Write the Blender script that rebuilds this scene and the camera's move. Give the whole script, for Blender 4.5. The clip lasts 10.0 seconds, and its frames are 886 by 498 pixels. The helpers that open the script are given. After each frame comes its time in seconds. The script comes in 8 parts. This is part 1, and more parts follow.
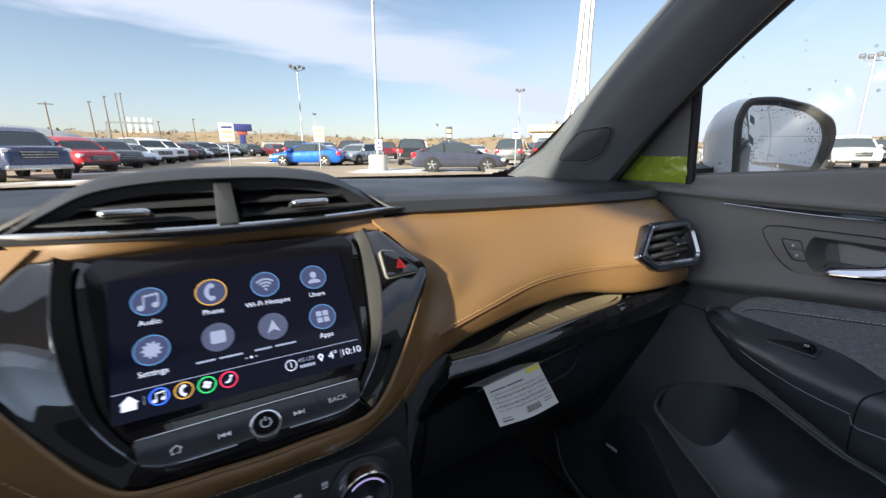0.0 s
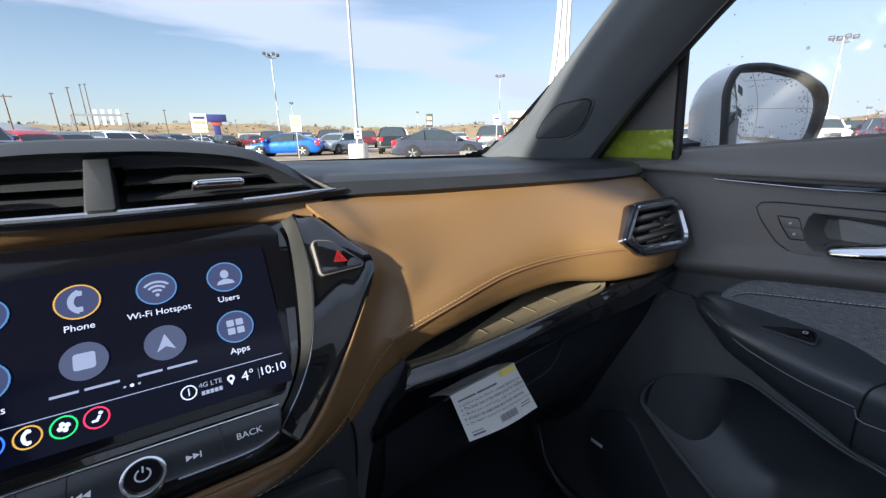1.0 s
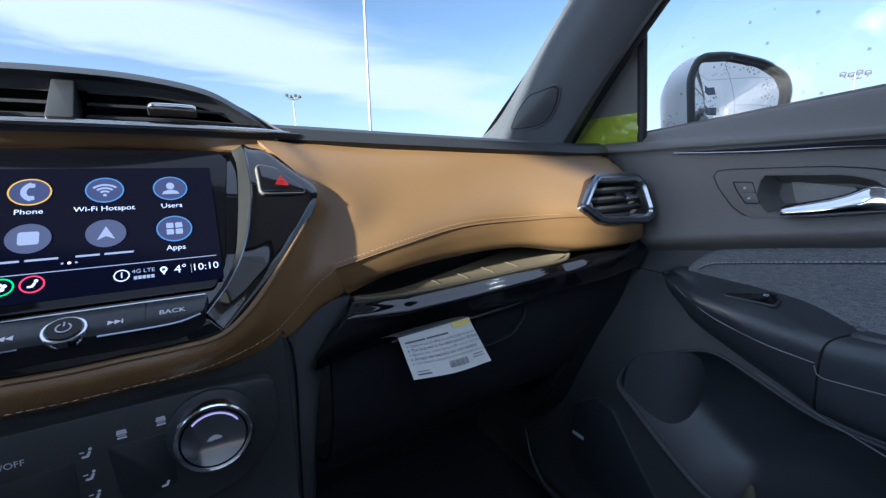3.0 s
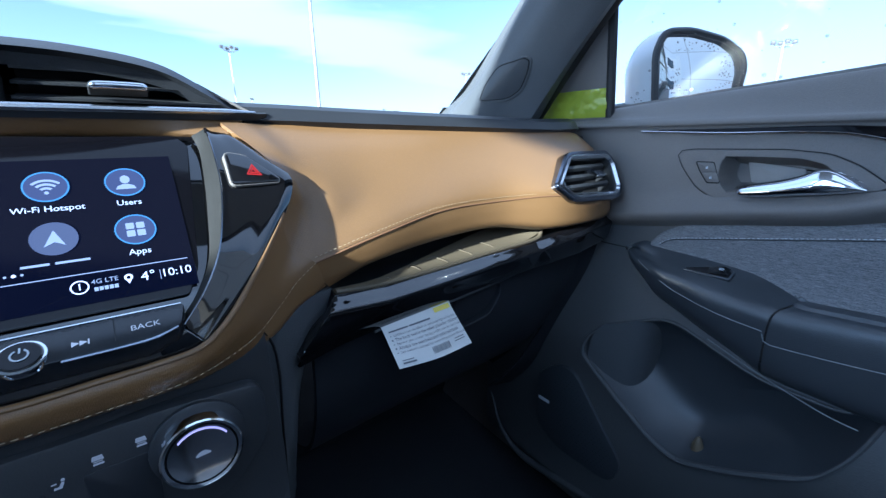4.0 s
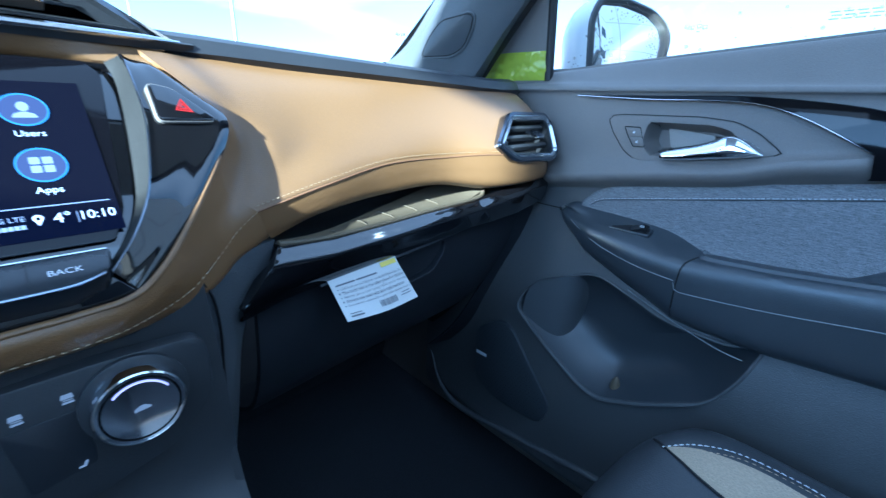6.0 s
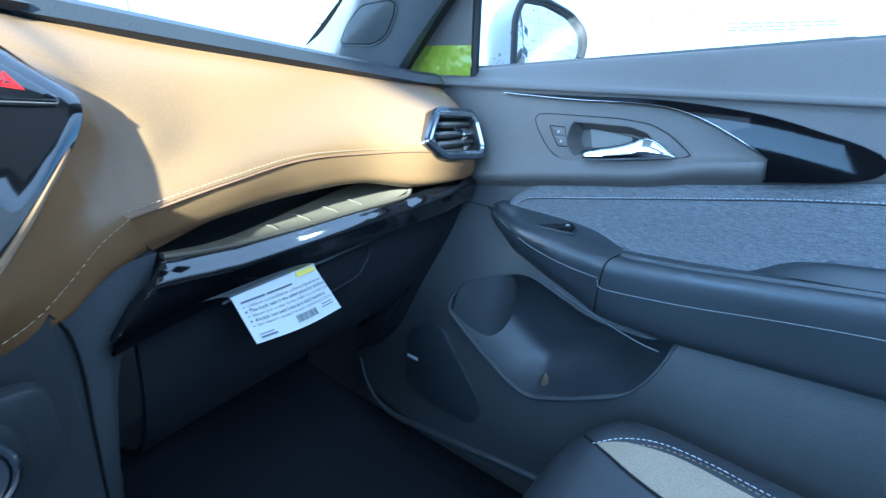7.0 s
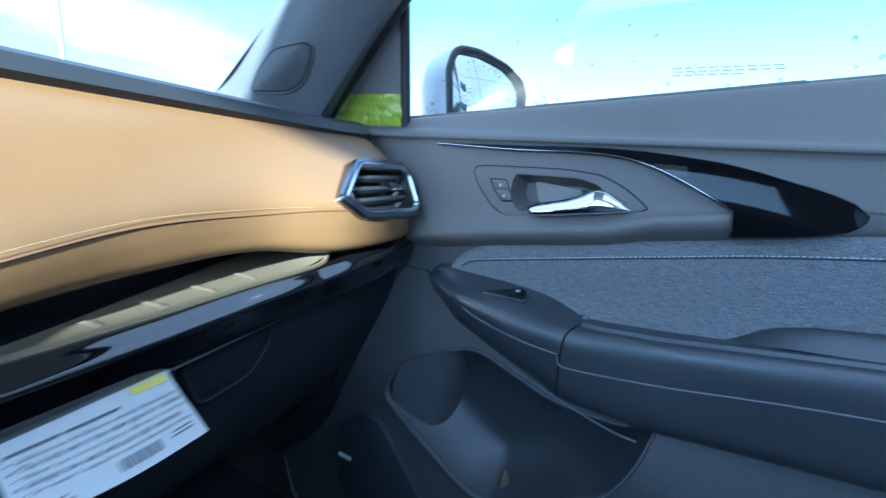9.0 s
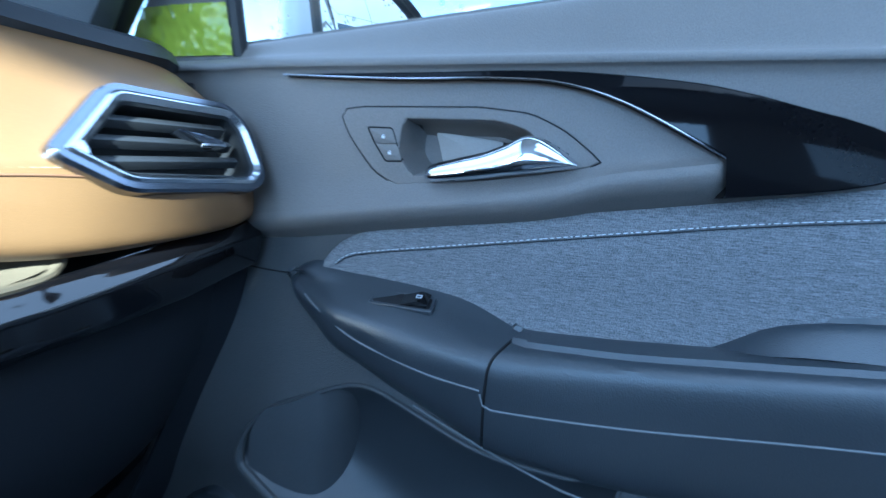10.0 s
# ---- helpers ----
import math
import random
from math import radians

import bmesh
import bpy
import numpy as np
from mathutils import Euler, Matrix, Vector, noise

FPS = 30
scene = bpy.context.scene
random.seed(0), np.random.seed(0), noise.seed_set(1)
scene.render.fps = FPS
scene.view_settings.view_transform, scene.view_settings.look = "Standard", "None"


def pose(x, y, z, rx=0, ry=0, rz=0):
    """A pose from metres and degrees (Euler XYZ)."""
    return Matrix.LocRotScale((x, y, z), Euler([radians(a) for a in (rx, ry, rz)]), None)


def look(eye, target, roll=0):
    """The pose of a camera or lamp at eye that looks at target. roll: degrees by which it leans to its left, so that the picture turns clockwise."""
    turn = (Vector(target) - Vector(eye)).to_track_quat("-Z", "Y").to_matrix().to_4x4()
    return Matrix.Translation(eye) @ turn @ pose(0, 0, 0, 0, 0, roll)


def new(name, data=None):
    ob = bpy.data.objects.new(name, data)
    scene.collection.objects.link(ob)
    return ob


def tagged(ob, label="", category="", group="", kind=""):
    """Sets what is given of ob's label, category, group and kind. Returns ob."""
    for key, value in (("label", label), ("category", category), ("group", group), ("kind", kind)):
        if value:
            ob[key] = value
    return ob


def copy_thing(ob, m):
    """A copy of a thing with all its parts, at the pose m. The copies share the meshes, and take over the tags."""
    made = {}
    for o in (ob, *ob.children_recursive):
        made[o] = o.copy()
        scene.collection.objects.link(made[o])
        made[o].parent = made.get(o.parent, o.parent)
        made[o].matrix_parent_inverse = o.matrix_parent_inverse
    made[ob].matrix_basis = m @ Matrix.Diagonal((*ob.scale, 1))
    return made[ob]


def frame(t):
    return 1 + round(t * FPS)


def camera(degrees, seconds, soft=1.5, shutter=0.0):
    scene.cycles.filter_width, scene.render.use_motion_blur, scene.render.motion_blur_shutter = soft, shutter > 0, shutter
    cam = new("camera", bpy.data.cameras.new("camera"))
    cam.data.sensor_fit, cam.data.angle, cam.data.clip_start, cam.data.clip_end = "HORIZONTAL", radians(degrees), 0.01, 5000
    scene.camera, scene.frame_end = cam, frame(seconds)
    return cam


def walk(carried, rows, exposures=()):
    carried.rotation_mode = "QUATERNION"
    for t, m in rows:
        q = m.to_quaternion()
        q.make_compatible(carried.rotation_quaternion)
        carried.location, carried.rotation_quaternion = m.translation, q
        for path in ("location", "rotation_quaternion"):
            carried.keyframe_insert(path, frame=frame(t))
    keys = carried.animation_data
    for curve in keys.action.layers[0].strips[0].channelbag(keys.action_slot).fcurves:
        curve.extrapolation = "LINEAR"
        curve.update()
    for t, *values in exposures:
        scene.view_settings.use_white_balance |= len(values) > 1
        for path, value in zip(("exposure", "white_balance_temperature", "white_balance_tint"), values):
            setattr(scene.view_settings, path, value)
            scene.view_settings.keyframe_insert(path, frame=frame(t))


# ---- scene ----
cam = camera(95.4, 10.0, 1.35, 0.5)
METRES, EYE, TILT, LEAN, TURN = 0.78, 1.17, -13.6, 0.0, 0.0
ROWS = [
    (0.0, 0.0, 0.0, 0.0, 0.0, 0.0, -0.0),
    (0.5, 0.0193, 0.0674, -0.0075, -1.84, -1.24, -0.2),
    (1.0, 0.0365, 0.0886, -0.0016, -2.27, -1.65, 1.54),
    (1.5, 0.0457, 0.0948, -0.0106, -1.92, -1.28, 2.38),
    (2.0, 0.0526, 0.09, -0.0458, -1.39, 0.55, 1.86),
    (2.5, 0.0618, 0.0353, -0.1013, 0.08, 1.51, 0.55),
    (3.0, 0.1202, 0.0626, -0.1221, -0.27, 3.29, 1.25),
    (4.5, 0.0602, 0.0743, -0.067, -11.46, -4.28, 2.18),
    (5.0, 0.0457, 0.0652, -0.0547, -14.89, -3.6, 1.98),
    (5.5, 0.0601, 0.0618, -0.1053, -13.02, -5.56, 2.18),
    (7.0, 0.0841, 0.1164, -0.1031, -26.08, -7.76, 1.79),
    (7.5, 0.0996, 0.1306, -0.1014, -27.78, -7.1, 2.7),
    (8.0, 0.1189, 0.1499, -0.1435, -27.7, -6.17, 2.29),
    (8.5, 0.1157, 0.1506, -0.1153, -28.55, -2.68, 2.24),
    (9.0, 0.1838, 0.2117, -0.0901, -32.36, -0.3, 3.46),
    (9.5, 0.2847, 0.2968, -0.0983, -38.76, -1.59, 5.31),
    (10.0, 0.365, 0.3647, -0.0995, -43.06, -2.83, 6.46),
]
walk(cam, [(t, pose(0, 0, EYE, 0, 0, -30) @ pose(0, 0, 0, TILT, LEAN, TURN) @ pose(METRES * x, METRES * y, METRES * z, 90 + pitch, roll, yaw)) for t, x, y, z, yaw, pitch, roll in ROWS],
     exposures=[(0.0, 2.35, 5800, 15), (1.0, 2.3, 5500, 15), (2.5, 2.35, 5300, 15), (3.0, 2.5, 5000, 13), (4.5, 3.05, 4350, 9), (5.5, 3.25, 4050, 5), (7.0, 4.0, 4100, 1), (8.0, 3.8, 3950, 2), (8.5, 3.95, 4050, 1), (9.0, 3.4, 4250, 4), (9.5, 3.35, 3850, 3), (10.0, 3.8, 4200, 3)])

from mathutils import noise
from mathutils.bvhtree import BVHTree

# ---- world, sun ----
SUN_TO = Vector((-0.90, -0.30, 0.34)).normalized()
world = bpy.data.worlds.new("sky")
scene.world = world
world.use_nodes = True
wn, wl = world.node_tree.nodes, world.node_tree.links
wn.clear()


def wnode(kind, **values):
    n = wn.new(kind)
    for k, v in values.items():
        n.inputs[k].default_value = v
    return n


def wmath(op, a, b=None):
    n = wn.new("ShaderNodeMath")
    n.operation = op
    for i, v in enumerate((a, b)):
        if v is None:
            continue
        if isinstance(v, (int, float)):
            n.inputs[i].default_value = v
        else:
            wl.new(v, n.inputs[i])
    return n.outputs[0]


sky = wn.new("ShaderNodeTexSky")
sky.sky_type, sky.sun_disc = "NISHITA", False
sky.sun_elevation = math.asin(SUN_TO.z)
sky.sun_rotation = math.atan2(SUN_TO.x, SUN_TO.y)
sky.air_density, sky.dust_density, sky.ozone_density = 1.0, 0.6, 1.4
coord = wn.new("ShaderNodeTexCoord")
split = wn.new("ShaderNodeSeparateXYZ")
wl.new(coord.outputs["Generated"], split.inputs[0])
height = wmath("MAXIMUM", split.outputs[2], 0.03)
cu = wmath("DIVIDE", split.outputs[0], height)
cv = wmath("DIVIDE", split.outputs[1], height)
# high cloud sheet: a long streak that drifts across the sky, with feathered edges
comb = wn.new("ShaderNodeCombineXYZ")
wl.new(wmath("MULTIPLY", cu, 0.55), comb.inputs[0])
wl.new(wmath("MULTIPLY", cv, 0.75), comb.inputs[1])
fine = wnode("ShaderNodeTexNoise", Scale=1.1, Detail=7.0, Roughness=0.55, Distortion=0.5)
wl.new(comb.outputs[0], fine.inputs["Vector"])
broad = wnode("ShaderNodeTexNoise", Scale=0.42, Detail=2.0, Roughness=0.5)
wl.new(comb.outputs[0], broad.inputs["Vector"])
across = wmath("SUBTRACT", cv, wmath("ADD", wmath("MULTIPLY", wmath("MAXIMUM", cu, -3.0), 0.52), 4.05))
wavy = wmath("ADD", across, wmath("MULTIPLY", wmath("SUBTRACT", fine.outputs["Fac"], 0.5), 2.6))
streak = wn.new("ShaderNodeMapRange")
streak.interpolation_type = "SMOOTHSTEP"
for i, v in enumerate((1.0, -0.1, 0.0, 1.0)):
    streak.inputs[i + 1].default_value = v
wl.new(wavy, streak.inputs[0])
near = wn.new("ShaderNodeMapRange")
near.interpolation_type = "SMOOTHSTEP"
for i, v in enumerate((-2.3, -0.9, 0.1, 1.0)):
    near.inputs[i + 1].default_value = v
wl.new(wavy, near.inputs[0])
veil = wn.new("ShaderNodeMapRange")
veil.interpolation_type = "SMOOTHSTEP"
for i, v in enumerate((0.52, 0.76, 0.0, 0.35)):
    veil.inputs[i + 1].default_value = v
wl.new(broad.outputs["Fac"], veil.inputs[0])
band = wmath("MULTIPLY", streak.outputs[0], near.outputs[0])
haze = wn.new("ShaderNodeMapRange")
haze.interpolation_type = "SMOOTHSTEP"
for i, v in enumerate((0.40, 0.04, 0.0, 0.85)):
    haze.inputs[i + 1].default_value = v
wl.new(split.outputs[2], haze.inputs[0])
eastward = wn.new("ShaderNodeMapRange")
eastward.interpolation_type = "SMOOTHSTEP"
for i, v in enumerate((0.35, 0.75, 0.40, 1.0)):
    eastward.inputs[i + 1].default_value = v
wl.new(split.outputs[0], eastward.inputs[0])
# unseen cloud added overhead, to brighten the cabin and its gloss reflections
overhead = wn.new("ShaderNodeMapRange")
overhead.interpolation_type = "SMOOTHSTEP"
for i, v in enumerate((0.34, 0.56, 0.0, 1.0)):
    overhead.inputs[i + 1].default_value = v
wl.new(split.outputs[2], overhead.inputs[0])
added_veil = wmath("MULTIPLY", overhead.outputs[0], wmath("ADD", fine.outputs["Fac"], 0.45))
cover = wmath("MAXIMUM", wmath("MAXIMUM", band, wmath("MAXIMUM", veil.outputs[0], added_veil)), wmath("MULTIPLY", haze.outputs[0], eastward.outputs[0]))
cloud = wn.new("ShaderNodeMix")
cloud.data_type = "RGBA"
wl.new(wmath("MINIMUM", cover, 1.0), cloud.inputs["Factor"])
clear = wn.new("ShaderNodeVectorMath")
clear.operation = "MULTIPLY"
clear.inputs[1].default_value = (0.42, 0.40, 0.36)
wl.new(sky.outputs[0], clear.inputs[0])
wl.new(clear.outputs[0], cloud.inputs["A"])
cloud.inputs["B"].default_value = (2.05, 2.14, 2.3, 1)
back = wn.new("ShaderNodeBackground")
SKY_STRENGTH = 0.083
back.inputs["Strength"].default_value = SKY_STRENGTH
wl.new(cloud.outputs["Result"], back.inputs["Color"])
wout = wn.new("ShaderNodeOutputWorld")
wl.new(back.outputs[0], wout.inputs[0])

sun = new("sun", bpy.data.lights.new("sun", "SUN"))
sun.data.energy, sun.data.angle, sun.data.color = 3.25, radians(1.4), (1.0, 0.89, 0.64)
sun.matrix_world = look(SUN_TO * 30, (0, 0, 0))


def fill_lamp(name, at, to, wide, high, watts, spread):
    """An added area lamp in a sky tint, to fill the cabin from one side."""
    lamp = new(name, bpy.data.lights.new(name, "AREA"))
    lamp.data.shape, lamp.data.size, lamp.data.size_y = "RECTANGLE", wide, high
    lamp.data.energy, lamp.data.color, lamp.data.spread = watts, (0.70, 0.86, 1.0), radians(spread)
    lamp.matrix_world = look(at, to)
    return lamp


# unseen fill lamps; the two side ones hang in front of the driver's walls
fill_lamp("driver_side_fill", (-0.635, 0.08, 1.33), (0.7, 0.08, 1.27), 0.95, 0.26, 0.25, 100)
fill_lamp("rear_side_fill", (-0.635, -0.95, 1.33), (0.7, -0.95, 1.27), 0.46, 0.24, 0.035, 100)
fill_lamp("roof_fill", (0.14, -0.80, 1.545), (0.14, -0.79, 0.5), 0.72, 1.0, 0.18, 150)

# ---- materials ----


def mat(name, color, rough=0.5, metal=0.0, bump=0.0, scale=400.0, vary=0.12, spec=0.5, coat=0.0, big=6.0, stretch=(1, 1, 1), voronoi=False, rvary=0.08):
    """A principled surface: colour that varies at two scales, grain as bump, uneven roughness."""
    m = bpy.data.materials.new(name)
    m.use_nodes = True
    nt = m.node_tree
    b = nt.nodes["Principled BSDF"]
    b.inputs["Roughness"].default_value = rough
    b.inputs["Metallic"].default_value = metal
    b.inputs["Specular IOR Level"].default_value = spec
    b.inputs["Coat Weight"].default_value = coat
    b.inputs["Coat Roughness"].default_value = 0.04
    tc = nt.nodes.new("ShaderNodeTexCoord")
    mp = nt.nodes.new("ShaderNodeMapping")
    mp.inputs["Scale"].default_value = stretch
    nt.links.new(tc.outputs["Object"], mp.inputs[0])
    n1 = nt.nodes.new("ShaderNodeTexNoise")
    n1.inputs["Scale"].default_value, n1.inputs["Detail"].default_value = big, 4
    n2 = nt.nodes.new("ShaderNodeTexVoronoi" if voronoi else "ShaderNodeTexNoise")
    n2.inputs["Scale"].default_value = scale
    fac2 = n2.outputs["Distance"] if voronoi else n2.outputs["Fac"]
    for n in (n1, n2):
        nt.links.new(mp.outputs[0], n.inputs["Vector"])
    add = nt.nodes.new("ShaderNodeMath")
    add.operation = "ADD"
    nt.links.new(n1.outputs["Fac"], add.inputs[0])
    nt.links.new(fac2, add.inputs[1])
    ramp = nt.nodes.new("ShaderNodeMapRange")
    ramp.inputs[1].default_value, ramp.inputs[2].default_value = 0.6, 1.4
    ramp.inputs[3].default_value, ramp.inputs[4].default_value = 1 - vary, 1 + vary
    nt.links.new(add.outputs[0], ramp.inputs[0])
    mix = nt.nodes.new("ShaderNodeVectorMath")
    mix.operation = "SCALE"
    mix.inputs[0].default_value = color
    nt.links.new(ramp.outputs[0], mix.inputs["Scale"])
    nt.links.new(mix.outputs[0], b.inputs["Base Color"])
    if rvary:
        rr = nt.nodes.new("ShaderNodeMapRange")
        rr.inputs[1].default_value, rr.inputs[2].default_value = 0.3, 0.7
        rr.inputs[3].default_value, rr.inputs[4].default_value = max(0, rough - rvary), min(1, rough + rvary)
        nt.links.new(n1.outputs["Fac"], rr.inputs[0])
        nt.links.new(rr.outputs[0], b.inputs["Roughness"])
    if bump:
        bn = nt.nodes.new("ShaderNodeBump")
        bn.inputs["Strength"].default_value, bn.inputs["Distance"].default_value = 1.0, bump
        nt.links.new(fac2, bn.inputs["Height"])
        nt.links.new(bn.outputs[0], b.inputs["Normal"])
    return m


def glow(name, color, strength):
    m = bpy.data.materials.new(name)
    m.use_nodes = True
    b = m.node_tree.nodes["Principled BSDF"]
    b.inputs["Base Color"].default_value = (0.003, 0.003, 0.004, 1)
    b.inputs["Roughness"].default_value = 0.14
    b.inputs["Specular IOR Level"].default_value = 0.12
    b.inputs["Emission Color"].default_value = (*color, 1)
    b.inputs["Emission Strength"].default_value = strength
    return m


def glass(name, gloss=1.0, tint=(1, 1, 1)):
    """Thin clear glass: see-through, with a mirror sheen that grows at a slant."""
    m = bpy.data.materials.new(name)
    m.use_nodes = True
    nt = m.node_tree
    nt.nodes.clear()
    tr = nt.nodes.new("ShaderNodeBsdfTransparent")
    tr.inputs[0].default_value = (*tint, 1)
    gl = nt.nodes.new("ShaderNodeBsdfGlossy")
    gl.inputs["Roughness"].default_value = 0.02
    mx = nt.nodes.new("ShaderNodeMixShader")
    mx.inputs[0].default_value = 0.06 * gloss
    nt.links.new(tr.outputs[0], mx.inputs[1])
    nt.links.new(gl.outputs[0], mx.inputs[2])
    out = nt.nodes.new("ShaderNodeOutputMaterial")
    nt.links.new(mx.outputs[0], out.inputs[0])
    return m


PAD = mat("soft_touch_black", (0.038, 0.043, 0.050), 0.38, bump=0.00022, scale=900, vary=0.15, spec=0.8)
DASHPAD = mat("soft_black_dash", (0.022, 0.024, 0.028), 0.46, bump=0.00025, scale=900, vary=0.15, spec=0.45)
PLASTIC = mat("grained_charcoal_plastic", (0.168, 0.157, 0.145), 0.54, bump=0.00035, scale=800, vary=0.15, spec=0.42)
DARKGREY = mat("dark_grey_plastic", (0.050, 0.054, 0.060), 0.5, bump=0.00015, scale=1100)
TRIM = mat("grained_grey_trim", (0.080, 0.086, 0.093), 0.48, bump=0.0004, scale=800, vary=0.20, spec=0.55)
SEAMBROWN = mat("brown_seam", (0.15, 0.075, 0.032), 0.7)
DARK = mat("black_plastic", (0.025, 0.027, 0.030), 0.5, bump=0.00015, scale=1100)
# near-black for dark joints, and for recesses whose shade is put into the colour
VOID = mat("joint_and_shade_black", (0.006, 0.006, 0.007), 0.7)
LEATHER = mat("tan_leather", (0.190, 0.107, 0.039), 0.40, bump=0.00012, scale=1400, vary=0.06, voronoi=True, spec=0.75)
GLOSS = mat("piano_black", (0.004, 0.004, 0.005), 0.05, vary=0.05, spec=0.6, coat=0.7, rvary=0.02)
ACCENTBLACK = mat("black_lacquer", (0.004, 0.004, 0.005), 0.05, vary=0.05, spec=0.15, rvary=0.02)
CHROME = mat("chrome", (0.78, 0.80, 0.84), 0.10, metal=1.0, vary=0.03, rvary=0.04)
# darker copy of the door's charcoal: the shade low down is in the colour
LOWERTRIM = mat("shaded_lower_plastic", (0.072, 0.075, 0.078), 0.46, bump=0.0005, scale=700, vary=0.22, spec=0.6)
FRAMECHROME = mat("brushed_chrome_frame", (0.74, 0.77, 0.82), 0.20, metal=1.0, vary=0.04, rvary=0.05)
SMOKED = mat("smoked_chrome", (0.24, 0.26, 0.31), 0.22, metal=1.0, vary=0.05)
SATIN = mat("satin_silver", (0.62, 0.64, 0.68), 0.24, metal=1.0, vary=0.05)
BRONZE = mat("flecked_dark_metal", (0.018, 0.018, 0.017), 0.55, metal=0.0, vary=0.9, spec=0.15, scale=1800, bump=0.00012)
GLASSBLACK = mat("display_glass", (0.004, 0.004, 0.006), 0.09, vary=0.05, rvary=0.03, spec=0.3)
RUBBER = mat("taupe_rubber", (0.115, 0.094, 0.060), 0.42, bump=0.0002, scale=700)
CARPET = mat("black_carpet", (0.026, 0.028, 0.034), 0.95, bump=0.002, scale=500, vary=0.4)
CARD = mat("white_card", (0.66, 0.665, 0.65), 0.55, vary=0.03)
INK = mat("grey_ink", (0.16, 0.17, 0.19), 0.7, vary=0.1)
YELLOW = mat("yellow_print", (0.80, 0.68, 0.10), 0.5, vary=0.05)
LIME = mat("lime_protective_film", (0.37, 0.44, 0.04), 0.14, vary=0.1, bump=0.008, scale=26, coat=0.6)
THREAD = mat("pale_thread", (0.40, 0.31, 0.19), 0.7, vary=0.2)
WTHREAD = mat("white_thread", (0.62, 0.64, 0.66), 0.7, vary=0.2)
SEATLEATHER = mat("black_leatherette", (0.040, 0.043, 0.048), 0.40, bump=0.00018, scale=520, voronoi=True)
SEATINSERT = mat("taupe_leatherette", (0.31, 0.255, 0.175), 0.5, bump=0.0004, scale=500, voronoi=True)
JOINT = mat("pale_joint", (0.20, 0.21, 0.22), 0.5, vary=0.1)
GLOVE = mat("deep_black_plastic", (0.018, 0.020, 0.025), 0.58, bump=0.0001, scale=1100, spec=0.25)
BARMAT = mat("satin_black_key", (0.020, 0.022, 0.026), 0.30, vary=0.1)
MARK = mat("grey_lettering", (0.55, 0.58, 0.62), 0.5, vary=0.05)
HEADLINER = mat("grey_headliner", (0.62, 0.62, 0.61), 0.9, bump=0.001, scale=300)
WELLGREY = mat("lit_well_grey", (0.34, 0.33, 0.31), 0.5, bump=0.0002, scale=1100)
SEAL = mat("rubber_seal", (0.008, 0.008, 0.009), 0.6)
WHITEPAINT = mat("white_car_paint", (0.78, 0.80, 0.82), 0.18, vary=0.03, coat=0.6)


def mirror_material():
    m = bpy.data.materials.new("mirror_silver")
    m.use_nodes = True
    b = m.node_tree.nodes["Principled BSDF"]
    b.inputs["Base Color"].default_value = (0.80, 0.86, 0.92, 1)
    b.inputs["Metallic"].default_value = 1.0
    b.inputs["Roughness"].default_value = 0.015
    return m


MIRROR = mirror_material()
WINDOW = glass("window_glass", 0.55, (0.97, 0.99, 0.98))
DROP = glass("water_drop", 2.2, (0.84, 0.83, 0.82))


def fabric_material():
    """Heathered woven cloth: fine threads both ways, light and dark strands."""
    m = mat("heathered_grey_cloth", (0.085, 0.09, 0.10), 0.9, bump=0.0004, scale=900, vary=0.25, spec=0.2)
    nt = m.node_tree
    b = nt.nodes["Principled BSDF"]
    tc = nt.nodes.new("ShaderNodeTexCoord")
    prev = None
    for st in ((1, 110, 2200), (1, 1700, 700)):
        mp = nt.nodes.new("ShaderNodeMapping")
        mp.inputs["Scale"].default_value = st
        nt.links.new(tc.outputs["Object"], mp.inputs[0])
        no = nt.nodes.new("ShaderNodeTexNoise")
        no.inputs["Scale"].default_value, no.inputs["Detail"].default_value = 1.0, 3
        nt.links.new(mp.outputs[0], no.inputs["Vector"])
        if prev is None:
            prev = no.outputs["Fac"]
        else:
            mm = nt.nodes.new("ShaderNodeMath")
            mm.operation = "ADD"
            nt.links.new(prev, mm.inputs[0])
            nt.links.new(no.outputs["Fac"], mm.inputs[1])
            prev = mm.outputs[0]
    cr = nt.nodes.new("ShaderNodeMapRange")
    for i, v in enumerate((0.78, 1.22, 0.11, 0.28)):
        cr.inputs[i + 1].default_value = v
    nt.links.new(prev, cr.inputs[0])
    cc = nt.nodes.new("ShaderNodeVectorMath")
    cc.operation = "SCALE"
    cc.inputs[0].default_value = (0.98, 1.0, 1.04)
    nt.links.new(cr.outputs[0], cc.inputs["Scale"])
    nt.links.new(cc.outputs[0], b.inputs["Base Color"])
    return m


CLOTH = fabric_material()


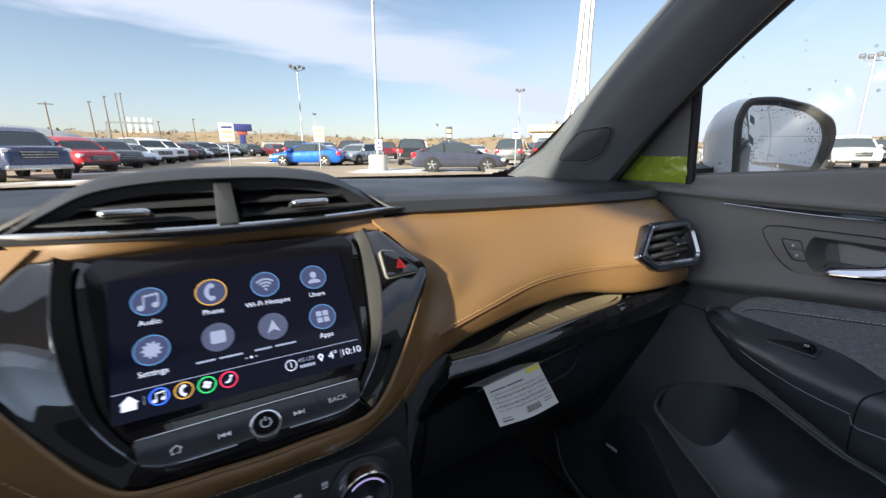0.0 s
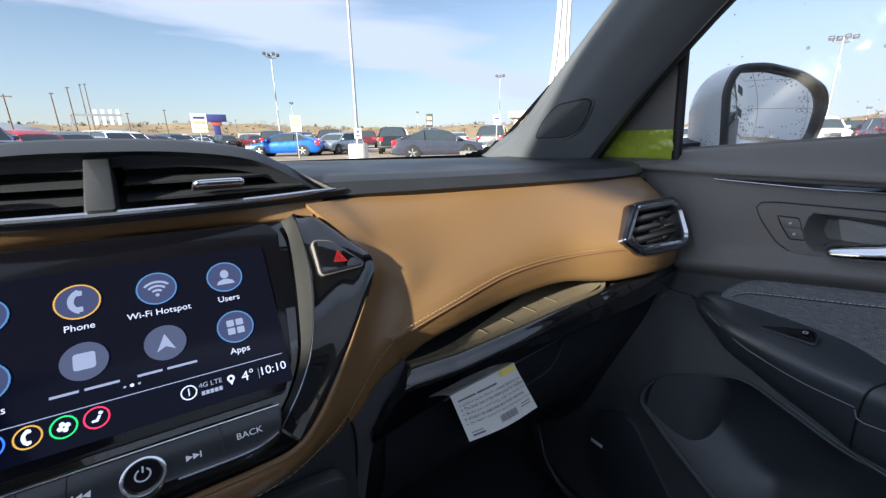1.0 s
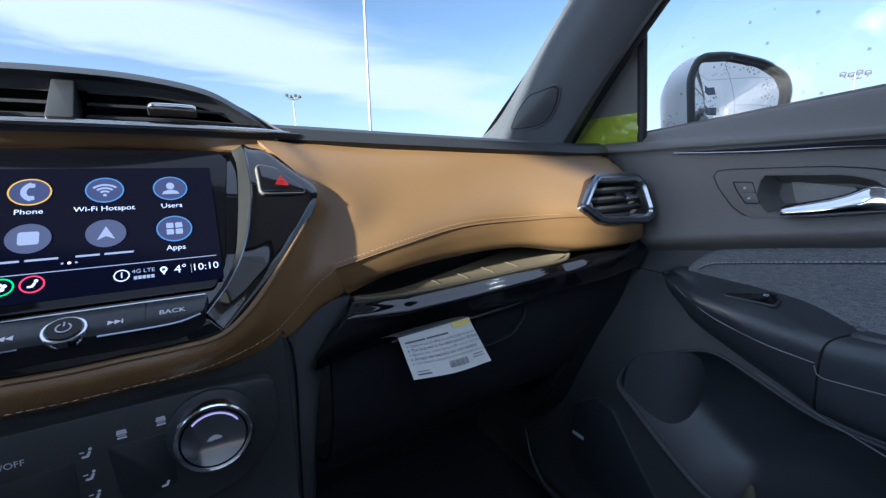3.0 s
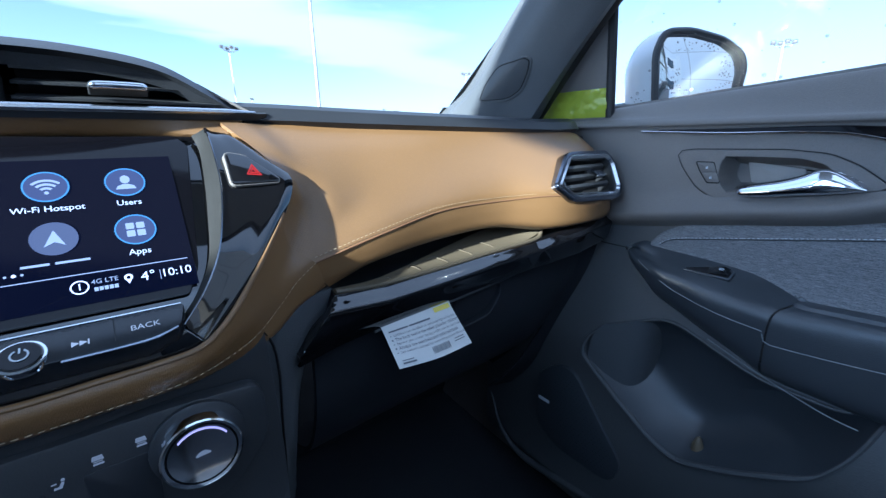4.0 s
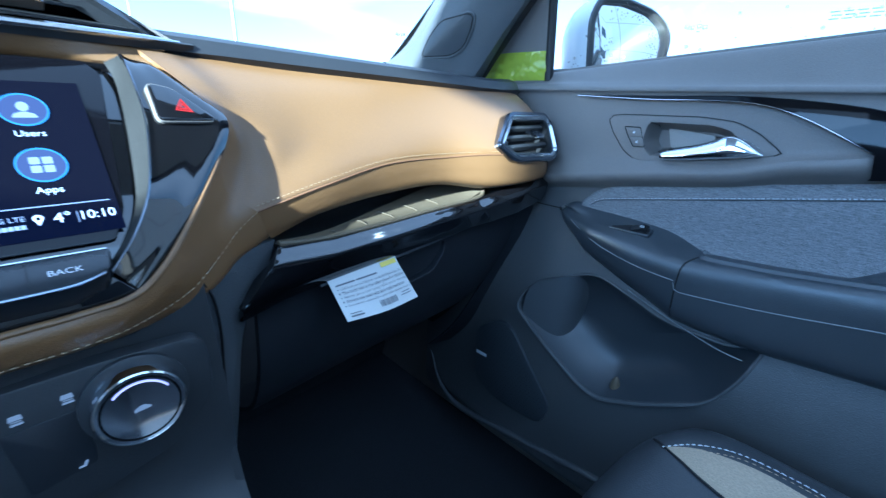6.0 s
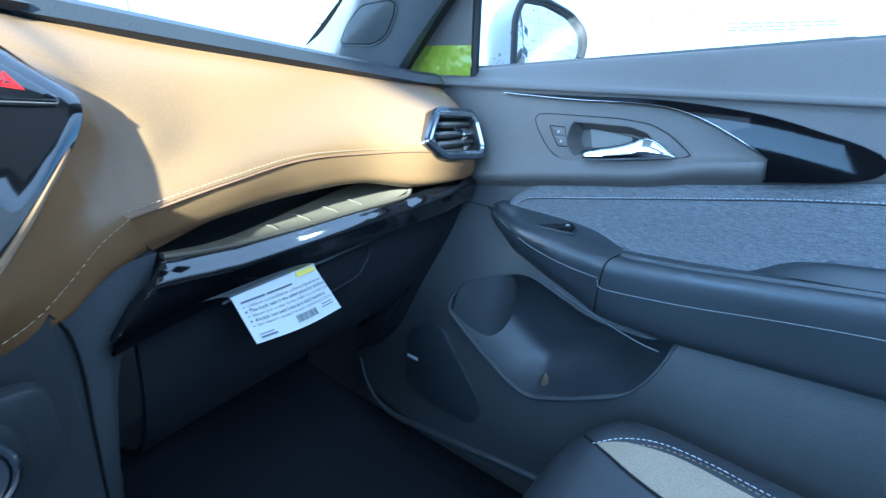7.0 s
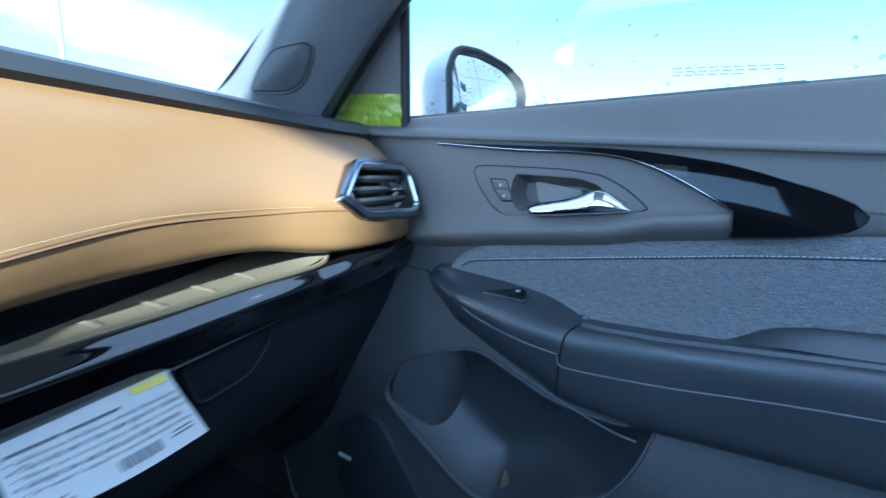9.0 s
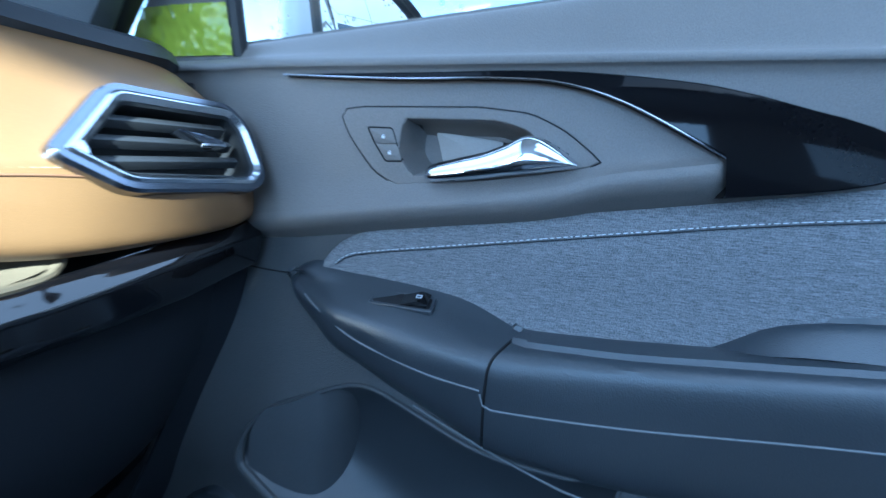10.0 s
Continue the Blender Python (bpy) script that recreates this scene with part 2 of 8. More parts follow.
def dimpled_leather():
    """Tan leather with a field of small dimples, grain between them."""
    m = mat("dimpled_tan_leather", (0.190, 0.107, 0.039), 0.40, vary=0.06, scale=900, voronoi=True, spec=0.75)
    nt = m.node_tree
    b = nt.nodes["Principled BSDF"]
    tc = nt.nodes.new("ShaderNodeTexCoord")
    rot = nt.nodes.new("ShaderNodeMapping")
    rot.inputs["Rotation"].default_value = (0, radians(45), 0)
    nt.links.new(tc.outputs["Object"], rot.inputs[0])
    sp = nt.nodes.new("ShaderNodeSeparateXYZ")
    nt.links.new(rot.outputs[0], sp.inputs[0])
    waves = []
    for k in (0, 2):
        mu = nt.nodes.new("ShaderNodeMath")
        mu.operation = "MULTIPLY"
        mu.inputs[1].default_value = 2 * math.pi / 0.0019
        nt.links.new(sp.outputs[k], mu.inputs[0])
        si = nt.nodes.new("ShaderNodeMath")
        si.operation = "SINE"
        nt.links.new(mu.outputs[0], si.inputs[0])
        waves.append(si.outputs[0])
    pr = nt.nodes.new("ShaderNodeMath")
    pr.operation = "MULTIPLY"
    nt.links.new(waves[0], pr.inputs[0])
    nt.links.new(waves[1], pr.inputs[1])
    sp2 = nt.nodes.new("ShaderNodeSeparateXYZ")
    nt.links.new(tc.outputs["Object"], sp2.inputs[0])
    fade = nt.nodes.new("ShaderNodeMapRange")
    for i, v in enumerate((0.20, 0.32, 1.0, 0.08)):
        fade.inputs[i + 1].default_value = v
    nt.links.new(sp2.outputs[0], fade.inputs[0])
    hm = nt.nodes.new("ShaderNodeMath")
    hm.operation = "MULTIPLY"
    nt.links.new(pr.outputs[0], hm.inputs[0])
    nt.links.new(fade.outputs[0], hm.inputs[1])
    bn = nt.nodes.new("ShaderNodeBump")
    bn.inputs["Strength"].default_value, bn.inputs["Distance"].default_value = 1.0, 0.000042
    nt.links.new(hm.outputs[0], bn.inputs["Height"])
    nt.links.new(bn.outputs[0], b.inputs["Normal"])
    return m


DIMPLED = dimpled_leather()

# ---- shape helpers ----


def crom(points, n):
    """n points along a smooth curve through the given ones, evenly by length."""
    P = [Vector(p) for p in points]
    if len(P) == 2:
        return [P[0].lerp(P[1], i / (n - 1)) for i in range(n)]
    dense = []
    for i in range(len(P) - 1):
        a, b, c, d = P[max(i - 1, 0)], P[i], P[i + 1], P[min(i + 2, len(P) - 1)]
        for k in range(16):
            t = k / 16
            dense.append(0.5 * ((2 * b) + (c - a) * t + (2 * a - 5 * b + 4 * c - d) * t * t + (3 * b - a - 3 * c + d) * t ** 3))
    dense.append(P[-1])
    lens = [0.0]
    for a, b in zip(dense, dense[1:]):
        lens.append(lens[-1] + (b - a).length)
    out, j = [], 0
    for i in range(n):
        s = lens[-1] * i / (n - 1)
        while j < len(dense) - 2 and lens[j + 1] < s:
            j += 1
        span = lens[j + 1] - lens[j]
        out.append(dense[j].lerp(dense[j + 1], (s - lens[j]) / span if span > 1e-9 else 0))
    return out


def grid(sections, nu, nv):
    """Points of a smooth sheet through cross sections of control points."""
    rows = [crom(s, nv) for s in sections]
    cols = [crom([r[j] for r in rows], nu) for j in range(nv)]
    return [[cols[j][i] for j in range(nv)] for i in range(nu)]


def sheet(sections, nu=24, nv=24, thick=0.003, away=None, keep=None, bm=None):
    """A bent panel with thickness; away: a point on its far side, towards which it thickens. keep: which places stay."""
    g = grid(sections, nu, nv)
    bm = bm or bmesh.new()
    nrm = [[None] * nv for _ in range(nu)]
    for i in range(nu):
        for j in range(nv):
            a = g[min(i + 1, nu - 1)][j] - g[max(i - 1, 0)][j]
            b = g[i][min(j + 1, nv - 1)] - g[i][max(j - 1, 0)]
            n = a.cross(b)
            n = n.normalized() if n.length > 1e-12 else Vector((0, 0, 1))
            if away is not None and n.dot(Vector(away) - g[i][j]) < 0:
                n = -n
            nrm[i][j] = n
    top = [[bm.verts.new(g[i][j]) for j in range(nv)] for i in range(nu)]
    low = [[bm.verts.new(g[i][j] + nrm[i][j] * thick) for j in range(nv)] for i in range(nu)] if thick else None
    for i in range(nu - 1):
        for j in range(nv - 1):
            c = (g[i][j] + g[i + 1][j + 1]) / 2
            if keep and not keep(c):
                continue
            bm.faces.new((top[i][j], top[i + 1][j], top[i + 1][j + 1], top[i][j + 1]))
            if thick:
                bm.faces.new((low[i][j], low[i][j + 1], low[i + 1][j + 1], low[i + 1][j]))
    if thick:
        for i in range(nu - 1):
            for j in (0, nv - 1):
                bm.faces.new((top[i][j], top[i + 1][j], low[i + 1][j], low[i][j]))
        for j in range(nv - 1):
            for i in (0, nu - 1):
                bm.faces.new((top[i][j], top[i][j + 1], low[i][j + 1], low[i][j]))
    loose = [v for v in bm.verts if not v.link_faces]
    bmesh.ops.delete(bm, geom=loose, context="VERTS")
    return bm


class Face:
    """A flat working frame: o its origin, u and v in it, n out of it."""

    def __init__(self, o, u, v):
        self.o, self.u = Vector(o), Vector(u).normalized()
        self.n = self.u.cross(Vector(v)).normalized()
        self.v = self.n.cross(self.u)

    def p(self, a, b, c=0.0):
        return self.o + self.u * a + self.v * b + self.n * c


def inset2(pts, d):
    """The outline moved inwards by d (counter-clockwise outlines)."""
    out, k = [], len(pts)
    for i in range(k):
        a, b, c = Vector(pts[i - 1]), Vector(pts[i]), Vector(pts[(i + 1) % k])
        e1, e2 = (b - a).normalized(), (c - b).normalized()
        n1, n2 = Vector((-e1.y, e1.x)), Vector((-e2.y, e2.x))
        m = n1 + n2
        m = m.normalized() if m.length > 1e-6 else n1
        out.append(b + m * d / max(0.45, m.dot(n1)))
    return out


def ccw(pts):
    a = sum(p[0] * q[1] - q[0] * p[1] for p, q in zip(pts, list(pts[1:]) + [pts[0]]))
    return list(pts) if a > 0 else list(reversed(pts))


def rounded(pts, r, k=4):
    """An outline with its corners rounded."""
    pts = ccw(pts)
    out, n = [], len(pts)
    for i in range(n):
        a, b, c = Vector(pts[i - 1]), Vector(pts[i]), Vector(pts[(i + 1) % n])
        d1, d2 = (a - b), (c - b)
        rr = min(r, d1.length * 0.45, d2.length * 0.45)
        s, e = b + d1.normalized() * rr, b + d2.normalized() * rr
        for j in range(k + 1):
            t = j / k
            out.append(tuple(s * (1 - t) ** 2 + b * 2 * t * (1 - t) + e * t * t))
    return out


def plate(face, pts, low, high, bevel=0.0008, bm=None):
    """A solid slab with the outline pts on a face, from low to high, its front edge rounded off."""
    bm = bm or bmesh.new()
    pts = ccw(pts)
    loops = [[bm.verts.new(face.p(x, y, low)) for x, y in pts]]
    if bevel:
        loops.append([bm.verts.new(face.p(x, y, high - bevel)) for x, y in pts])
        loops.append([bm.verts.new(face.p(x, y, high - bevel * 0.3)) for x, y in inset2(pts, bevel * 0.3)])
        loops.append([bm.verts.new(face.p(x, y, high)) for x, y in inset2(pts, bevel)])
    else:
        loops.append([bm.verts.new(face.p(x, y, high)) for x, y in pts])
    k = len(pts)
    for a, b in zip(loops, loops[1:]):
        for i in range(k):
            bm.faces.new((a[i], a[(i + 1) % k], b[(i + 1) % k], b[i]))
    bm.faces.new(loops[-1])
    bm.faces.new(list(reversed(loops[0])))
    return bm


def ring(face, outer, inner, low, high, bevel=0.0006, bm=None):
    """A frame between two outlines of equal length."""
    bm = bm or bmesh.new()
    outer, inner = ccw(outer), ccw(inner)
    k = len(outer)
    loops = []
    for pts, h in ((outer, low), (outer, high - bevel), (inset2(outer, bevel), high), (inset2(inner, -bevel), high), (inner, high - bevel), (inner, low)):
        loops.append([bm.verts.new(face.p(x, y, h)) for x, y in pts])
    loops.append(loops[0])
    for a, b in zip(loops, loops[1:]):
        for i in range(k):
            bm.faces.new((a[i], a[(i + 1) % k], b[(i + 1) % k], b[i]))
    return bm


def circle(x, y, r, k=28, a0=0.0, squash=1.0):
    return [(x + r * math.cos(a0 + 2 * math.pi * i / k), y + squash * r * math.sin(a0 + 2 * math.pi * i / k)) for i in range(k)]


def box2(x0, y0, x1, y1):
    return [(x0, y0), (x1, y0), (x1, y1), (x0, y1)]


def tube(points, r, sides=8, n=None, flat=1.0, up=(0, 0, 1), closed=False, bm=None, taper=None):
    """A bar swept along a curve; flat squeezes it along up."""
    bm = bm or bmesh.new()
    P = [Vector(p) for p in points] if n is None else crom(points, n)
    k, loops = len(P), []
    for i, p in enumerate(P):
        if closed:
            d = P[(i + 1) % k] - P[i - 1]
        else:
            d = P[min(i + 1, k - 1)] - P[max(i - 1, 0)]
        d.normalize()
        w = Vector(up) - d * d.dot(Vector(up))
        w = w.normalized() if w.length > 1e-6 else d.orthogonal().normalized()
        s = d.cross(w)
        q = r * (taper(i / (k - 1)) if taper else 1.0)
        loops.append([bm.verts.new(p + (s * math.cos(2 * math.pi * j / sides) + w * flat * math.sin(2 * math.pi * j / sides)) * q) for j in range(sides)])
    pairs = list(zip(loops, loops[1:])) + ([(loops[-1], loops[0])] if closed else [])
    for a, b in pairs:
        for j in range(sides):
            bm.faces.new((a[j], a[(j + 1) % sides], b[(j + 1) % sides], b[j]))
    if not closed:
        bm.faces.new(loops[0])
        bm.faces.new(list(reversed(loops[-1])))
    return bm


def brick(lo, hi, bevel=0.0, bm=None):
    """A block from corner to corner, its edges eased."""
    bm2 = bmesh.new()
    bmesh.ops.create_cube(bm2, size=1.0)
    lo, hi = Vector(lo), Vector(hi)
    for v in bm2.verts:
        v.co = Vector(((v.co.x + 0.5) * (hi.x - lo.x) + lo.x, (v.co.y + 0.5) * (hi.y - lo.y) + lo.y, (v.co.z + 0.5) * (hi.z - lo.z) + lo.z))
    if bevel:
        bmesh.ops.bevel(bm2, geom=list(bm2.edges), offset=bevel, segments=2, affect="EDGES", profile=0.5)
    if bm is None:
        return bm2
    join(bm, bm2)
    return bm


def join(bm, other):
    me = bpy.data.meshes.new("join")
    other.to_mesh(me)
    other.free()
    bm.from_mesh(me)
    bpy.data.meshes.remove(me)
    return bm


def lathe(face, profile, k=32, bm=None):
    """A turned solid: profile of (radius, height) about the face's normal."""
    bm = bm or bmesh.new()
    loops = []
    for r, h in profile:
        loops.append([bm.verts.new(face.p(r * math.cos(2 * math.pi * i / k), r * math.sin(2 * math.pi * i / k), h)) for i in range(k)])
    for a, b in zip(loops, loops[1:]):
        for i in range(k):
            bm.faces.new((a[i], a[(i + 1) % k], b[(i + 1) % k], b[i]))
    bm.faces.new(loops[-1])
    bm.faces.new(list(reversed(loops[0])))
    return bm


BASES = {}


def thing(name, at, label, category, group="", kind=""):
    ob = new(name)
    ob.location = at
    BASES[ob.name] = Matrix.Translation(Vector(at))
    return tagged(ob, label, category, group, kind)


def mesh_of(name, bm, material, sharp=38):
    bmesh.ops.recalc_face_normals(bm, faces=list(bm.faces))
    me = bpy.data.meshes.new(name)
    bm.to_mesh(me)
    bm.free()
    for p in me.polygons:
        p.use_smooth = True
    me.set_sharp_from_angle(angle=radians(sharp))
    me.materials.append(material)
    return me


def part(name, bm, material, parent, label="", sharp=38, kind=""):
    """One mesh object under a thing or a part."""
    ob = new(name, mesh_of(name, bm, material, sharp))
    ob.parent = parent
    if parent.name in BASES:
        ob.matrix_parent_inverse = BASES[parent.name].inverted()
    return tagged(ob, label, kind=kind)


def lone(name, bm, material, label, category, group="", kind="", sharp=38):
    return tagged(new(name, mesh_of(name, bm, material, sharp)), label, category, group, kind)


def text_bm(words, size, face, x, y, h, align="CENTER", bm=None, extrude=0.0):
    cu = bpy.data.curves.new("words", "FONT")
    cu.body, cu.size, cu.align_x, cu.align_y = words, size, align, "CENTER"
    cu.extrude = extrude
    cu.resolution_u = 3
    ob = bpy.data.objects.new("words", cu)
    scene.collection.objects.link(ob)
    dg = bpy.context.evaluated_depsgraph_get()
    me = bpy.data.meshes.new_from_object(ob.evaluated_get(dg))
    bpy.data.objects.remove(ob)
    bm = bm or bmesh.new()
    b2 = bmesh.new()
    b2.from_mesh(me)
    bpy.data.meshes.remove(me)
    for v in b2.verts:
        v.co = face.p(x + v.co.x, y + v.co.y, h + v.co.z)
    return join(bm, b2)


def flat(face, outlines, h, bm=None, depth=0.0002):
    """Thin printed or lit shapes on a face."""
    bm = bm or bmesh.new()
    for pts in outlines:
        plate(face, pts, h - depth, h, 0, bm)
    return bm


def arc(x, y, r0, r1, a0, a1, k=14):
    """A curved bar, angles in degrees."""
    A = [radians(a0 + (a1 - a0) * i / k) for i in range(k + 1)]
    return [(x + r1 * math.cos(a), y + r1 * math.sin(a)) for a in A] + [(x + r0 * math.cos(a), y + r0 * math.sin(a)) for a in reversed(A)]


def stitches(path, length=0.0032, gap=0.0016, r=0.00045, lift=(0, 0, 0)):
    bm = bmesh.new()
    pts = crom(path, 400)
    total = sum((b - a).length for a, b in zip(pts, pts[1:]))
    count = int(total / (length + gap))
    step = 400 / count
    lift = Vector(lift)
    for i in range(count):
        a = pts[min(int(i * step), 399)] + lift
        b = pts[min(int(i * step + step * length / (length + gap)), 399)] + lift
        if (b - a).length > 1e-5:
            mid = (a + b) / 2 + lift * 0.3
            tube([a, mid, b], r, 5, bm=bm, taper=lambda t: 1.0 if 0.2 < t < 0.8 else 0.55)
    return bm

# ---- cabin shell ----
C = 0.0135  # the car's centre line
UNDER = (0, 2.0, 0.2)  # a point deep behind the dashboard


def mx(points):
    """The same points on the other side of the centre line."""
    return [(2 * C - p[0], *p[1:]) for p in points]


floor_bm = sheet([[(-0.75, 1.05, 0.62), (-0.75, 0.90, 0.36), (-0.75, 0.70, 0.29), (-0.75, -1.7, 0.29)],
                  [(0.75, 1.05, 0.62), (0.75, 0.90, 0.36), (0.75, 0.70, 0.29), (0.75, -1.7, 0.29)]], 8, 30, 0.02, (0, 0, -5))
lone("floor", floor_bm, CARPET, "black carpeted car floor and toe board", "floor", kind="structure")
firewall = brick((-0.78, 1.04, 0.3), (0.78, 1.07, 1.10))
lone("wall_firewall", firewall, DARK, "dark bulkhead behind the dashboard", "wall", kind="structure")
# the roof's opening and its pane are unseen additions that let sky light in
roof_bm = sheet([[(-0.64, 0.26, 1.49), (-0.64, -0.05, 1.525), (-0.64, -0.4, 1.525), (-0.64, -1.75, 1.48)],
                 [(0, 0.30, 1.50), (0, -0.05, 1.545), (0, -0.4, 1.56), (0, -1.75, 1.52)],
                 [(0.64, 0.26, 1.462), (0.64, -0.05, 1.488), (0.64, -0.4, 1.492), (0.64, -1.75, 1.47)]], 25, 41, 0.03, (0, 0, 5), keep=lambda c: not (-0.26 < c.x < 0.54 and -1.60 < c.y < -0.04))
roof_pane = sheet([[(-0.30, -0.02, 1.585), (-0.30, -1.64, 1.560)], [(0.58, -0.02, 1.580), (0.58, -1.64, 1.555)]], 4, 4, 0.0, None)
lone("ceiling", roof_bm, HEADLINER, "light grey cloth headliner under the roof", "ceiling", kind="structure")
lone("wall_back", brick((-0.78, -1.80, 0.28), (0.78, -1.76, 1.06)), HEADLINER, "plain rear end of the cabin below its window", "wall", kind="structure")
pane_back = lone("window_back", sheet([[(-0.72, -1.775, 1.06), (-0.66, -1.775, 1.49)], [(0.72, -1.775, 1.06), (0.66, -1.775, 1.49)]], 4, 4, 0.0, None), WINDOW, "clear rear window of the cabin", "rear window", kind="structure")
pane_back.visible_shadow = False
pane_up = lone("added_roof_window", roof_pane, WINDOW, "clear glass over an added roof opening", "roof window", kind="structure")
pane_up.visible_shadow = False
# driver's side: a wall below the belt, two unseen sun blockers, an opening at the driver's window
lone("wall_driver_side", brick((-0.79, -1.76, 0.28), (-0.75, 1.04, 1.13)), PLASTIC, "dark lower wall of the driver's side", "wall", kind="structure")
# raised above a real belt line to cut off the low sun
belt = sheet([[(-0.772, y, 1.12), (-0.772 + 0.45 * (z - 1.12), y, z)] for y, z in ((-0.09, 1.41), (-0.05, 1.40), (0.0, 1.345), (0.03, 1.31), (0.08, 1.29), (0.16, 1.25), (0.30, 1.18), (0.45, 1.13))], 24, 6, 0.02, (-3, 0, 1.2))
lone("wall_driver_sun_block", belt, PLASTIC, "dark unseen wall raised to shade the wrap below the display", "wall", kind="structure")
# added sun blocker: its front edge sets where the sunlit area ends
side = bmesh.new()
for pts in ([(-0.77, -1.3, 1.12), (-0.77, -0.070, 1.12), (-0.64, -0.070, 1.56), (-0.64, -1.3, 1.56)],):
    sheet([[pts[0], pts[3]], [pts[1], pts[2]]], 4, 4, 0.03, (3, 0, 1.2), bm=side)
lone("wall_driver_sun_edge", side, HEADLINER, "pale unseen wall added to keep the sun off the door", "wall", kind="structure")
side = sheet([[(0.775, -0.74, 1.12), (0.65, -0.74, 1.50)], [(0.775, -0.62, 1.12), (0.66, -0.62, 1.50)]], 4, 4, 0.03, (-3, 0, 1.2))
lone("wall_passenger_pillar", side, PLASTIC, "dark pillar behind the passenger's window", "wall", kind="structure")
lone("wall_passenger_side", brick((0.752, -1.76, 0.28), (0.79, 1.04, 1.118)), PLASTIC, "dark outer skin of the passenger's side", "wall", kind="structure")

# ---- passenger's A-pillar with its tweeter ----


def pillar(side_name, flip):
    left = [(0.628, 0.775, 1.115), (0.630, 0.658, 1.164), (0.630, 0.552, 1.257), (0.622, 0.446, 1.342), (0.60, 0.26, 1.472)]
    right = [(0.668, 0.515, 1.108), (0.668, 0.452, 1.190), (0.664, 0.378, 1.268), (0.655, 0.295, 1.340), (0.636, 0.14, 1.462)]
    secs = []
    for a, b in zip(left, right):
        a, b = Vector(a), Vector(b)
        mid = (a + b) / 2 + Vector((-0.020, -0.003, 0.0))
        back = b + Vector((0.028, 0.012, 0.004))
        fore = a + Vector((0.03, 0.03, 0.01))
        row = [fore, a, a.lerp(b, 0.25) + Vector((-0.012, 0, 0)), mid, a.lerp(b, 0.82) + Vector((-0.013, 0, 0)), b, back]
        secs.append(mx(row) if flip else row)
    away = Vector((1.2 if not flip else -1.2, 1.4, 1.4))
    top = thing("a_pillar_trim", (0.64 if not flip else 2 * C - 0.64, 0.6, 1.12), "dark grey grained pillar trim beside the windshield", "pillar trim", kind="structure")
    part("cover", sheet(secs, 30, 18, 0.006, away), TRIM, top)
    return top, secs


trim_right, trim_secs = pillar("passenger", False)
pillar("driver", True)
# tweeter grille, let into the pillar's inner face
skin = [p for row in grid(trim_secs, 110, 70) for p in row[13:58]]
TW = Face((0.6275, 0.553, 1.182), (0.07, -0.99, 0.0), (0.0, 0.0, 1.0))
tw = rounded([(-0.058, -0.030), (-0.040, 0.000), (-0.010, 0.024), (0.048, 0.030), (0.056, 0.026), (0.050, 0.010), (0.030, -0.018), (0.004, -0.030)], 0.012)


def on_trim(a, b, lift):
    """The pillar's skin beside a place on the tweeter's plane."""
    p = TW.p(a, b)
    near4 = sorted(skin, key=lambda v: (v.y - p.y) ** 2 + (v.z - p.z) ** 2)[:12]
    ws = [1 / (1e-5 + (v.y - p.y) ** 2 + (v.z - p.z) ** 2) for v in near4]
    return Vector((sum(v.x * w for v, w in zip(near4, ws)) / sum(ws) - lift, p.y, p.z))


cen = (0.002, 0.0)
grille = bmesh.new()
loops = [[grille.verts.new(on_trim(cen[0] + (x - cen[0]) * q, cen[1] + (y - cen[1]) * q, 0.0020)) for x, y in tw] for q in (1.0, 0.8, 0.6, 0.4, 0.2)]
for a, b in zip(loops, loops[1:]):
    for k in range(len(tw)):
        grille.faces.new((a[k], a[(k + 1) % len(tw)], b[(k + 1) % len(tw)], b[k]))
grille.faces.new(loops[-1])
part("tweeter_grille", grille, PAD, trim_right, "dark perforated tweeter grille")
part("grille_rim", tube([on_trim(x, y, 0.0016) for x, y in tw], 0.0010, 6, closed=True, up=(1, 0, 0)), VOID, trim_right)
part("grille_edge", tube([on_trim(x * 1.07, y * 1.09, 0.0006) for x, y in tw], 0.0016, 6, closed=True, up=(1, 0, 0)), TRIM, trim_right)

# windshield with its black border, side glass
windshield = thing("window_windshield", (C, 0.8, 1.10), "clear raked windshield with a black border", "windshield", kind="structure")
shield = [[(-0.64, 0.80, 1.108), (-0.62, 0.50, 1.315), (-0.60, 0.27, 1.475)], [(C, 0.86, 1.108), (C, 0.56, 1.330), (C, 0.31, 1.495)],
          [(0.66, 0.80, 1.108), (0.645, 0.50, 1.315), (0.62, 0.27, 1.475)]]
pane = part("pane", sheet(shield, 16, 12, 0.0, None), WINDOW, windshield)
pane.visible_shadow = False
frit = bmesh.new()
g = grid(shield, 111, 111)


def in_border(i, j):
    a, b = min(i, 109 - i) * 1.18 - 0.9, j * 0.58 - 2.2
    if a < 0 or b < 0 or j > 107:
        return True
    return a < 7 and b < 7 and math.hypot(7 - a, 7 - b) > 7


for i in range(110):
    for j in range(110):
        if in_border(i, j):
            vs = [bm_v for bm_v in (g[i][j], g[i + 1][j], g[i + 1][j + 1], g[i][j + 1])]
            frit.faces.new([frit.verts.new(v + Vector((0, -0.004, -0.003))) for v in vs])
part("black_border", frit, SEAL, windshield)

# ---- dashboard ----
dash = thing("dashboard", (C, 0.6, 0.9), "black and tan car dashboard with stitched leather panel", "dashboard")


